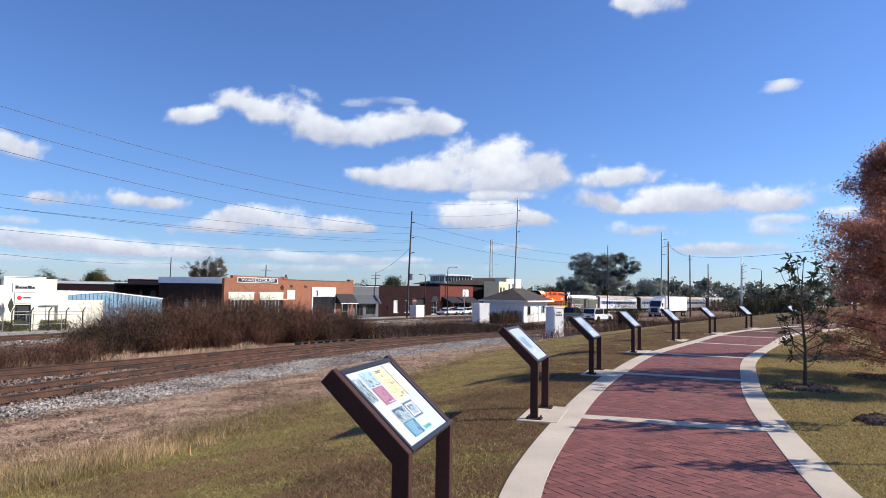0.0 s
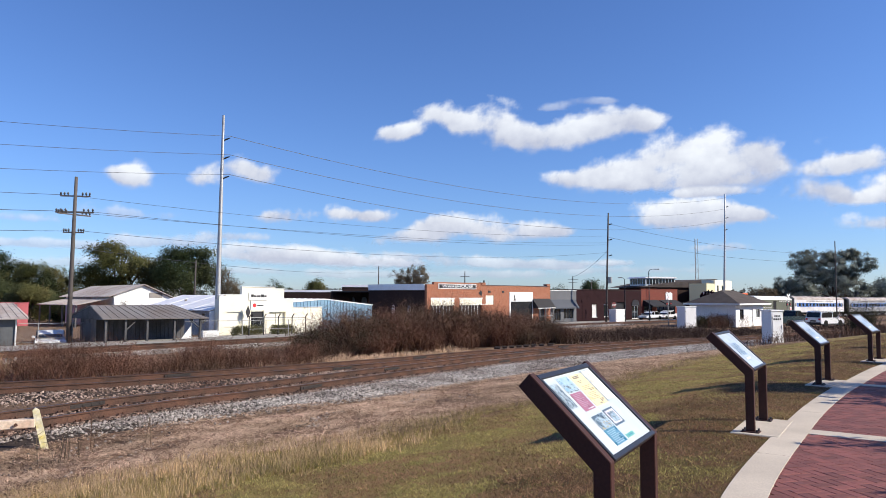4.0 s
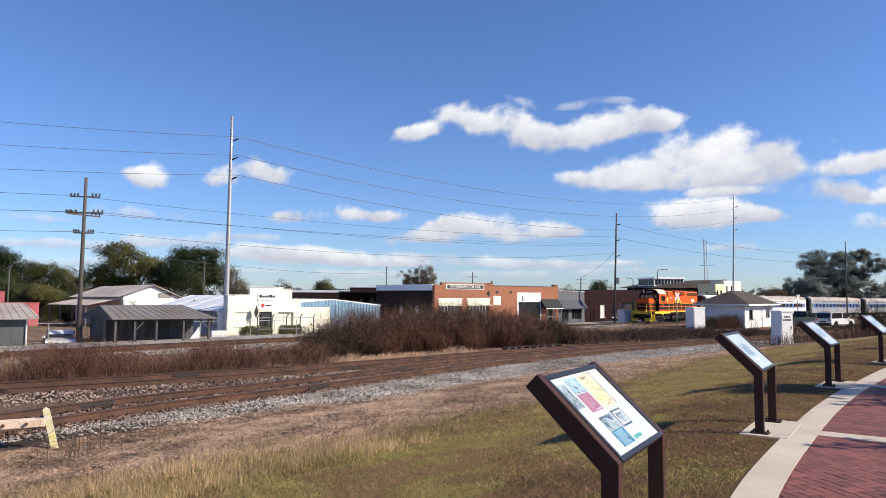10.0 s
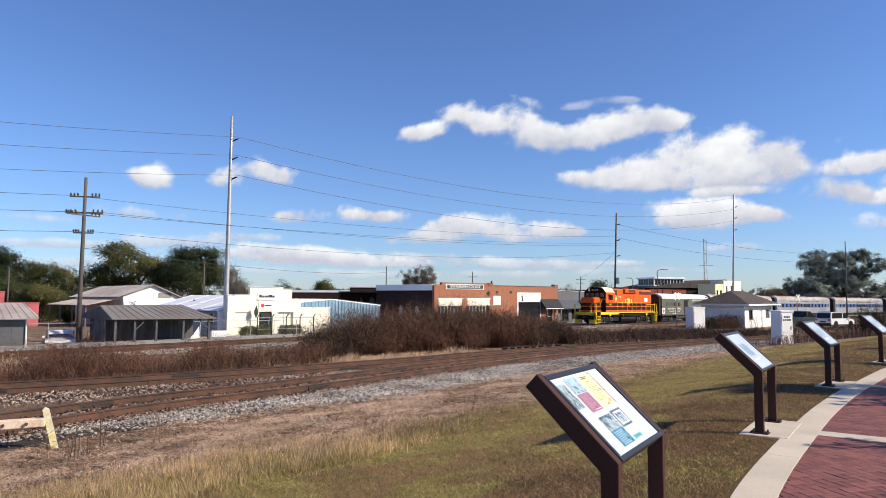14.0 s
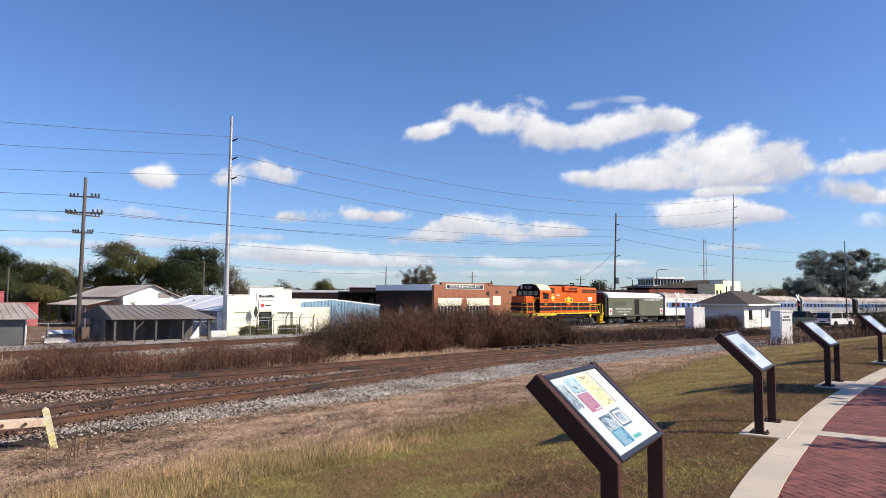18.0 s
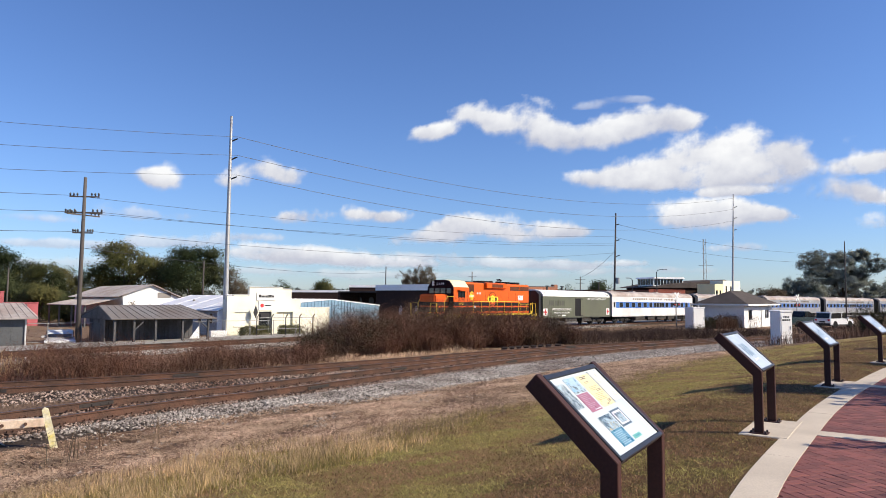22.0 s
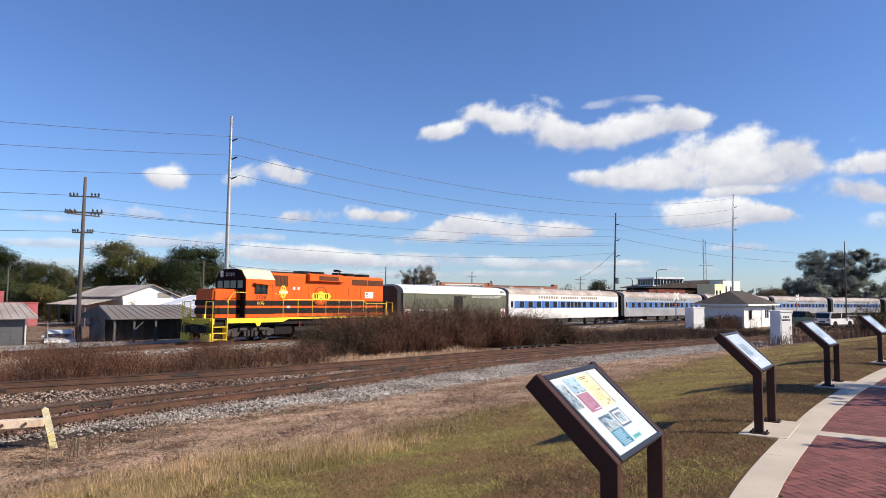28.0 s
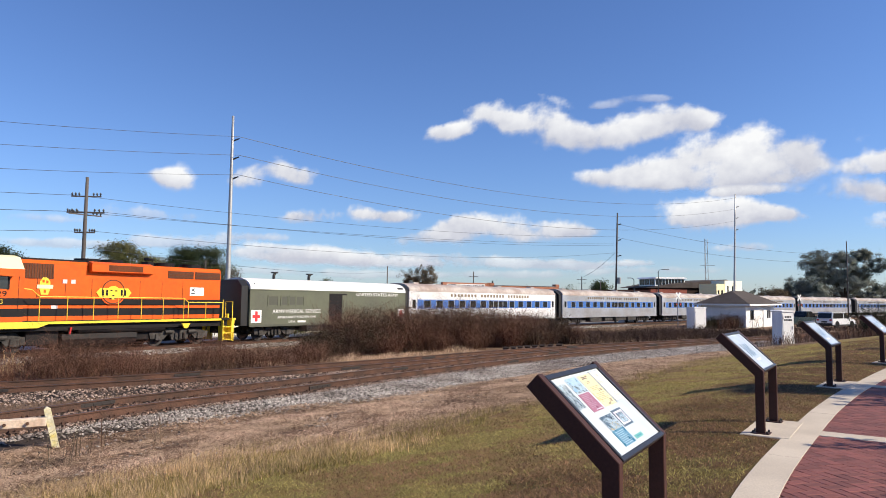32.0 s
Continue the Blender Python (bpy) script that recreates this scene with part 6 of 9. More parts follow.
def lattice_tower():
    x, y = 100.0, 260.0
    z = rail_level(y) - 0.28
    t = thing("lattice_mast", pose(x, y, z), "slim guyed lattice radio mast far behind the stores", "radio mast")
    H = 26.5
    legs = [(0.7, -0.4), (-0.7, -0.4), (0, 0.8)]
    for lx, ly in legs:
        part("leg", tube([(lx, ly, 0), (lx * 0.7, ly * 0.7, H)], 0.09, 5), "fence", t)
    for k in range(22):
        a, b = legs[k % 3], legs[(k + 1) % 3]
        z0, z1 = k * 1.2, k * 1.2 + 1.2
        part("lattice_brace", tube([(*a, z0), (*b, z1)], 0.05, 4), "fence", t)
    part("antenna_arm", box(-2.2, 3.2, -0.06, 0.06, H * 0.62, H * 0.62 + 0.12), "fence", t)


lattice_tower()


def wires():
    """Sagging conductors; each one is a cable of its own."""
    a1, w0, w2, a3 = (-18.1, 58.0), (-24.1, 46.0), (25.6, 100.0), (52.3, 122.0)
    # (from, to, sag): heights at each pole; the far left ends lie out of the picture
    runs = []
    for z1, z3, zl in ((15.1, 19.3, 14.2), (13.5, 17.3, 12.6), (11.8, 15.2, 10.9)):
        runs.append(((a1[0] + 0.6, a1[1], z1), (a3[0], a3[1], z3), 3.0))
        runs.append(((a1[0] + 0.6, a1[1], z1), (-78, 8, zl), 2.0))
    for off, z0, z2, zl, sag in ((-0.9, 8.25, 10.4, 8.6, 0.9), (-1.1, 7.15, 9.4, 7.4, 0.7), (1.1, 7.1, 9.1, 7.3, 0.8), (0.6, 5.8, 8.0, 6.0, 1.2)):
        runs.append(((w0[0] + off, w0[1], z0), (w2[0], w2[1], z2), sag))
        runs.append(((w0[0] + off, w0[1], z0), (-70, 12, zl), 0.8))
    runs.append(((w2[0], w2[1], 12.2), (68, 118, 9.0), 1.0))
    runs.append(((w2[0], w2[1], 10.2), (68, 118, 7.6), 1.0))
    runs.append(((66, 93.4, 10.0), (84, 112, 9.4), 0.6))
    runs.append(((108, 156, 16.8), (84, 112, 9.4), 0.8))
    runs.append(((84, 112, 9.4), (40, 36, 5.2), 0.5))
    runs.append(((-24.2, 46, 4.7), (-11.4, 140, 6.3), 0.8))
    runs.append(((25.4, 100, 8.2), (28.3, 140, 5.4), 0.5))
    for a, b, sag in runs:
        a, b = Vector(a), Vector(b)
        pts = []
        for k in range(25):
            f = k / 24
            p = a.lerp(b, f)
            p.z -= sag * 4 * f * (1 - f)
            pts.append(p)
        far = max(a.length, b.length)
        tagged(part("overhead_wire", tube(pts, 0.016 if far < 105 else 0.022, 4), "wire"), "thin black overhead wire between the poles", "overhead wire", "overhead wires")


wires()


def chain_fence():
    """Chain-link fence along the far side of the road."""
    f = thing("chain_link_fence", pose(0, 0, 0), "grey chain-link fence with pipe posts beyond the road", "fence")
    a, b = Vector((-30.5, 41.5, 0)), Vector((-10.5, 58.5, 0))
    n = 13
    pts = []
    for k in range(n + 1):
        p = a.lerp(b, k / n)
        p.z = ground_level(p.x, p.y)
        pts.append(p)
        part("post", tube([p, p + Vector((0, 0, 1.35))], 0.035, 6), "fence", f)
    for h in (1.3, 0.06):
        part("rail", tube([p + Vector((0, 0, h)) for p in pts], 0.022, 5), "fence", f)
    mesh = bmesh.new()
    d = (b - a).normalized()
    length = (b - a).length
    step = 0.24
    k = 0.0
    while k < length:
        for sgn in (1, -1):
            u0, u1 = k, k + 1.2 * sgn
            if 0 <= u1 <= length:
                p, q = a + d * u0, a + d * u1
                zp, zq = ground_level(p.x, p.y), ground_level(q.x, q.y)
                w = Vector((0, 0, 0.0025))
                vs = [mesh.verts.new(v) for v in (Vector((p.x, p.y, zp + 0.06)) - w, Vector((q.x, q.y, zq + 1.28)) - w, Vector((q.x, q.y, zq + 1.28)) + w, Vector((p.x, p.y, zp + 0.06)) + w)]
                mesh.faces.new(vs)
        k += step
    part("wire_mesh", mesh, "fence", f, "diamond wire mesh")
    # taller security stretch in front of the cream store
    a, b = Vector((-14.7, 55.0, 0)), Vector((-10.9, 58.6, 0))
    g = thing("pipe_fence", pose(0, 0, 0), "tall pipe fence with angled barbed-wire arms", "fence")
    tops = []
    for k in range(5):
        p = a.lerp(b, k / 4)
        p.z = ground_level(p.x, p.y)
        tops.append(p + Vector((0, 0, 1.5)))
        part("post", tube([p, p + Vector((0, 0, 1.55)), p + Vector((0.16, 0.06, 1.8))], 0.05, 6), "black", g)
    part("rail", tube(tops, 0.03, 5), "fence", g)
    part("rail", tube([p - Vector((0, 0, 0.9)) for p in tops], 0.02, 5), "fence", g)


chain_fence()


def crossbuck(x, y, turn):
    z = ground_level(x, y)
    c = thing("crossing_signal", pose(x, y, z, 0, 0, turn), "railway crossing signal with a white crossbuck and twin lights", "crossing signal", "crossing signals")
    part("mast", tube([(0, 0, 0), (0, 0, 4.2)], 0.06, 8), "fence", c)
    for s in (45, -45):
        bm = box(-0.62, 0.62, -0.02, 0.02, -0.12, 0.12, 0.005)
        o = part("crossbuck_blade", bm, "white", c)
        o.matrix_basis = Matrix.Translation((0, -0.1 - 0.045 * (s > 0), 3.75)) @ pose(0, 0, 0, 0, s, 0)
    for dx in (-0.4, 0.4):
        o = part("signal_light", wheel_disc(0.22, 0.1, 16, "y"), "black", c)
        o.location = (dx, -0.1, 2.75)
        part("signal_lens", wheel_disc(0.1, 0.12, 12, "y"), "red", o)
    part("light_bar", box(-0.5, 0.5, -0.05, 0.0, 2.7, 2.8), "fence", c)


crossbuck(29.4, 86.0, 35)
crossbuck(50.5, 97.5, 35)


def stop_sign(x, y):
    z = ground_level(x, y)
    s = thing("stop_sign", pose(x, y, z, 0, 0, 25), "red octagonal stop sign on a thin post", "stop sign")
    part("post", tube([(0, 0, 0), (0, 0, 2.9)], 0.035, 6), "fence", s)
    oct8 = [(0.42 * math.cos(0.3927 + k * 0.7854), 2.55 + 0.42 * math.sin(0.3927 + k * 0.7854)) for k in range(8)]
    plate = part("plate", prism(oct8, -0.06, -0.04, "y"), "stop_red", s)
    lettering("letters", "STOP", 0.3, pose(0, -0.065, 2.55, 90), "white", plate)


stop_sign(25.8, 98.3)


# ---- vehicles ----
def car(name, m, paint, label, length=4.7, width=1.85, high=1.5, suv=False, pickup=False, group="parked vehicles"):
    """Local x forward."""
    c = thing(name, m, label, "car" if not pickup else "pickup truck", group)
    L, W, H = length / 2, width / 2, high
    belt = 0.62 * H if not suv else 0.6 * H
    body = [(-L, 0.42), (-L, belt - 0.05), (-L + 0.12, belt + 0.02), (L * 0.45, belt), (L * 0.9, belt - 0.14), (L, belt - 0.35), (L, 0.42), (L - 0.2, 0.3), (-L + 0.2, 0.3)]
    bm = prism(body, -W, W, "y")
    bmesh.ops.bevel(bm, geom=list(bm.edges), offset=0.05, segments=2, affect="EDGES", clamp_overlap=True)
    part("body", bm, paint, c, smooth=False)
    if suv:
        cab = [(-L + 0.12, belt), (-L + 0.28, H), (L * 0.18, H), (L * 0.5, belt)]
    elif pickup:
        cab = [(-L * 0.18, belt), (-L * 0.1, H), (L * 0.2, H), (L * 0.48, belt)]
    else:
        cab = [(-L * 0.85, belt), (-L * 0.45, H), (L * 0.12, H), (L * 0.52, belt)]
    bm = prism(cab, -W + 0.1, W - 0.1, "y")
    bmesh.ops.bevel(bm, geom=list(bm.edges), offset=0.05, segments=2, affect="EDGES", clamp_overlap=True)
    part("roof", bm, paint, c)
    inset = [(u * 0.93 + 0.02, belt + (z - belt) * 0.84 + 0.03) for u, z in cab]
    for s in (-1, 1):
        g = part("side_window", prism(inset, s * (W - 0.075), s * (W - 0.13), "y"), "car_glass", c)
        part("pillar", box(-0.05, 0.05, min(s * (W - 0.07), s * (W - 0.1)), max(s * (W - 0.07), s * (W - 0.1)), belt, H - 0.1), paint, g)
    for a, b in ((cab[2], cab[3]), (cab[1], cab[0])):
        d = 1 if b[0] > a[0] else -1
        part("windscreen", prism([(a[0] + d * 0.04, a[1] - 0.1), (b[0] + d * 0.02, b[1] + 0.06), (b[0] + d * 0.05, b[1] + 0.06), (a[0] + d * 0.07, a[1] - 0.1)], -W + 0.2, W - 0.2, "y"), "car_glass", c)
    r = 0.4 if suv or pickup else 0.33
    for x in (-L * 0.6, L * 0.62):
        for s in (-1, 1):
            arch = part("wheel_arch", wheel_disc(r * 1.16, 0.05, 22, "y"), "black", c)
            arch.location = (x, s * (W - 0.012), r + 0.02)
            o = part("wheel", wheel_disc(r, 0.26, 20, "y"), "tyre", c)
            o.location = (x, s * (W - 0.1), r)
            part("rim", wheel_disc(r * 0.62, 0.24, 16, "y"), "rim", o)
    part("lower_cladding", box(-L + 0.03, L - 0.03, -W - 0.008, W + 0.008, 0.3, 0.46, 0.01), "black", c)
    part("rear_bumper", box(-L - 0.06, -L + 0.1, -W + 0.05, W - 0.05, 0.36, 0.62, 0.03), "black", c)
    part("plate_recess", box(-L - 0.012, -L + 0.02, -0.35, 0.35, 0.68, 0.86), "black", c)
    if suv:
        for s in (-1, 1):
            part("roof_rail", tube([(-L + 0.5, s * (W - 0.18), H + 0.03), (L * 0.1, s * (W - 0.18), H + 0.03)], 0.025, 6), "black", c)
    for s in (-1, 1):
        part("headlight", box(L - 0.08, L + 0.01, min(s * (W - 0.5), s * (W - 0.12)), max(s * (W - 0.5), s * (W - 0.12)), belt - 0.34, belt - 0.2), "lens", c)
        part("tail_light", box(-L - 0.01, -L + 0.05, min(s * (W - 0.35), s * (W - 0.08)), max(s * (W - 0.35), s * (W - 0.08)), belt - 0.25, belt - 0.05), "red", c)
        part("mirror", box(L * 0.36, L * 0.45, min(s * (W + 0.18), s * W), max(s * (W + 0.18), s * W), belt, belt + 0.15, 0.02), paint, c)
    return c


def on_ground(x, y, turn, lift=0.0):
    return pose(x, y, ground_level(x, y) + lift, 0, 0, turn)


car("white_suv", on_ground(47.7, 83.4, 30), "car_paint_white", "white sport utility vehicle with dark glass parked by the crossing", 5.0, 2.0, 1.9, suv=True)
car("dark_pickup", on_ground(46.0, 87.9, 22), "car_paint_dark", "dark green pickup truck parked beside the white car", 5.6, 2.0, 1.95, pickup=True)
car("white_sedan", on_ground(36.6, 116.0, 218), "car_paint_white", "white sedan parked in front of the stores", 4.7, 1.82, 1.45)
car("white_sedan", on_ground(40.6, 119.9, 222), "car_paint_white", "white sedan with dark windows parked at the kerb", 4.7, 1.82, 1.45)
car("white_sedan", on_ground(-25.9, 46.9, 300, -0.4), "car_paint_white", "low white car parked beyond the fence", 4.3, 1.8, 1.2)
block_bm = box(-0.6, 0.6, -0.3, 0.3, -0.05, 0.55, 0.04)
block_ob = part("concrete_block", block_bm, "white")
block_ob.matrix_basis = on_ground(-17.2, 53.2, 30)
tagged(block_ob, "white-painted concrete block beside the steel pole", "concrete block")
for x, y, a, p in ((131, 128, 20, "car_paint_white"), (138, 130, 25, "car_paint_dark"), (146, 132, 15, "car_paint_white")):
    car("distant_car", on_ground(x, y, a), p, "distant car on the road behind the young tree", 4.7, 1.85, 1.5)


def street_place(d):
    """The driven car's place, so many metres up the street from the crossing."""
    x, y = 23.1 + 0.69 * d, 105.8 + 0.72 * d
    return pose(x, y, ground_level(x, y) + 0.08, 0, 0, STREET + 180)


driven_car = car("driven_sedan", street_place(34.0), "car_paint_white", "white sedan driving down the street past the stores", 4.7, 1.82, 1.45, group="")
DRIVE = ((0.0, 34.0), (1.5, 33.0), (3.0, 31.0), (4.5, 28.2), (5.5, 25.6), (6.2, 21.0), (7.2, 13.0), (8.3, 4.6), (9.0, 0.0), (10.0, -7.0), (11.0, -14.0), (12.0, -20.0), (13.0, -24.0), (14.0, -25.5), (15.0, -26.0), (32.0, -26.0))


def semi_truck():
    x, y = 81.9, 118.2
    t = thing("semi_truck", on_ground(x, y, 213), "white tractor with a long white box trailer", "truck")
    z = 0.0
    part("trailer_box", box(-10.5, 0.6, -1.28, 1.28, 1.15, 4.05, 0.03), "white", t, "white box trailer")
    part("trailer_frame", box(-10.3, 0.4, -0.5, 0.5, 0.85, 1.14), "black", t)
    bm = prism([(1.3, 0.9), (3.5, 0.9), (3.6, 1.8), (3.2, 2.0), (2.7, 3.2), (1.7, 3.75), (1.3, 3.75)], -1.2, 1.2, "y")
    bmesh.ops.bevel(bm, geom=list(bm.edges), offset=0.06, segments=2, affect="EDGES", clamp_overlap=True)
    cab = part("cab", bm, "white", t)
    part("windscreen", prism([(3.24, 2.05), (2.76, 3.1), (2.8, 3.12), (3.28, 2.07)], -1.05, 1.05, "y"), "glass", cab)
    part("grille", box(3.55, 3.66, -0.7, 0.7, 0.95, 1.75), "black", cab)
    part("bumper", box(3.5, 3.75, -1.2, 1.2, 0.5, 0.9, 0.03), "fence", cab)
    for s in (-1, 1):
        part("side_window", box(2.0, 2.7, s * 1.19 - 0.02, s * 1.19 + 0.02, 2.05, 2.75), "glass", cab)
        part("headlight", box(3.6, 3.7, min(s * 0.75, s * 1.1), max(s * 0.75, s * 1.1), 1.0, 1.3), "lens", cab)
        for x2 in (2.9, 0.2, -0.9, -8.3, -9.5):
            o = part("wheel", wheel_disc(0.5, 0.3, 20, "y"), "tyre", t)
            o.location = (x2, s * 1.05, 0.5)
            part("rim", wheel_disc(0.28, 0.32, 14, "y"), "rim", o)


semi_truck()


# ---- old painted buffer beside the siding ----
def old_buffer():
    x, y = -7.2, 12.95
    z = ground_level(x, y)
    b = thing("old_rail_buffer", pose(x, y, z, 0, 0, 29), "old cream-painted rail timber with bolts and a yellow end stake", "rail buffer")
    bm = box(-2.9, -0.14, -0.1, 0.08, 0.42, 0.58, 0.015)
    part("timber", bm, "bumper_paint", b, "peeling cream-painted timber")
    for k in range(7):
        part("bolt", tube([(-2.6 + k * 0.36, -0.1, 0.5), (-2.6 + k * 0.36, -0.15, 0.5)], 0.03, 6), "rust", b)
    part("timber_foot", box(-2.9, -2.6, -0.13, 0.1, -0.1, 0.42), "tie", b)
    part("timber_foot", box(-2.1, -1.85, -0.13, 0.1, -0.1, 0.42), "tie", b)
    o = part("stake", prism([(-0.06, -0.05), (0.06, -0.05), (0.055, 0.74), (0.0, 0.8), (-0.055, 0.76)], -0.03, 0.03, "y"), "stake_yellow", b, "leaning yellow and white stake")
    o.matrix_basis = pose(0.03, 0.0, 0, 4, -13, 0)


old_buffer()


def switch_parts():
    """Dark rollers and bolts along the far rail of the turnout."""
    rng = random.Random(5)
    for k in range(9):
        i = int(np.searchsorted(main_line.s, main_line.side(4.0, 37.2)[1] + k * 0.55))
        p, u = main_line.p[i], main_line.u[i]
        x, y = p[0] - u[1] * 1.35, p[1] + u[0] * 1.35
        z = rail_level(y) - 0.2
        ob = part("spare_tie_block", prism([(-0.16, 0), (0.16, 0), (0.13, 0.22), (0.0, 0.3), (-0.13, 0.22)], -0.2, 0.2, "y"), "tie")
        ob.matrix_basis = pose(x, y, z, 0, 0, math.degrees(math.atan2(u[1], u[0])) + rng.uniform(-15, 15))
        tagged(ob, "dark stubby tie block lying beside the rail", "tie block", "blocks beside the rail")


switch_parts()


# ---- the train; each vehicle is built round its middle, x forward, rails at z=0 ----
def axle(parent, x, r=0.5):
    """A wheelset that turns: two wheels on one axle."""
    bm = bmesh.new()
    for s in (-1, 1):
        prof = [(r * math.cos(6.28319 * k / 24), r * math.sin(6.28319 * k / 24)) for k in range(24)]
        prism(prof, s * 0.72 - 0.06, s * 0.72 + 0.06, "y", bm)
        prof = [(0.14 * math.cos(6.28319 * k / 8), 0.14 * math.sin(6.28319 * k / 8)) for k in range(8)]
        prism(prof, s * 0.8 - 0.12, s * 0.8 + 0.12, "y", bm)
        for k in range(4):
            a = k * 1.5708
            box(0.2 * math.cos(a) - 0.04, 0.2 * math.cos(a) + 0.04, s * 0.79 - 0.02, s * 0.79 + 0.02, 0.2 * math.sin(a) - 0.04, 0.2 * math.sin(a) + 0.04, bm=bm)
    tube([(0, -0.7, 0), (0, 0.7, 0)], 0.08, 8, bm)
    o = part("wheelset", bm, "loco_grime", parent)
    o.location = (x, 0, r)
    return o


AXLES = []


def truck_frame(parent, x, base=2.74, r=0.5, k="loco_grime"):
    f = part("truck", box(x - base / 2 - 0.5, x + base / 2 + 0.5, -0.4, 0.4, 0.55, 0.85, 0.05), k, parent, "grimy two-axle truck")
    for s in (-1, 1):
        y = s * 1.0
        prof = [(-base / 2 - 0.55, 0.75), (-base / 2 - 0.5, 0.42), (-base / 2 + 0.35, 0.38), (-base / 2 + 0.55, 0.6), (-0.6, 0.62), (-0.5, 0.32), (0.5, 0.32), (0.6, 0.62),
                (base / 2 - 0.55, 0.6), (base / 2 - 0.35, 0.38), (base / 2 + 0.5, 0.42), (base / 2 + 0.55, 0.75), (0.7, 0.98), (-0.7, 0.98)]
        o = part("side_frame", prism([(x + u, z) for u, z in prof], y - 0.07, y + 0.07, "y"), k, f)
        for u in (-base / 2, base / 2):
            part("journal_box", box(x + u - 0.2, x + u + 0.2, y + s * 0.05 - 0.1, y + s * 0.05 + 0.1, 0.33, 0.7, 0.03), k, f)
            part("brake_cylinder", tube([(x + u * 0.55 - 0.25, y + s * 0.14, 0.78), (x + u * 0.55 + 0.25, y + s * 0.14, 0.78)], 0.1, 8), k, f)
        for u in (-0.28, 0, 0.28):
            part("spring", tube([(x + u, y + s * 0.1, 0.38), (x + u, y + s * 0.1, 0.72)], 0.1, 8), k, f)
    for u in (-base / 2, base / 2):
        AXLES.append((axle(parent, x + u, r), x + u, r))
    return f


def railing(parent, x0, x1, y, z0, z1, count, k="loco_yellow"):
    part("handrail", tube([(x0, y, z1), (x1, y, z1)], 0.024, 6), k, parent)
    for i in range(count):
        x = x0 + (x1 - x0) * i / (count - 1)
        part("stanchion", tube([(x, y, z0), (x, y, z1)], 0.02, 5), k, parent)


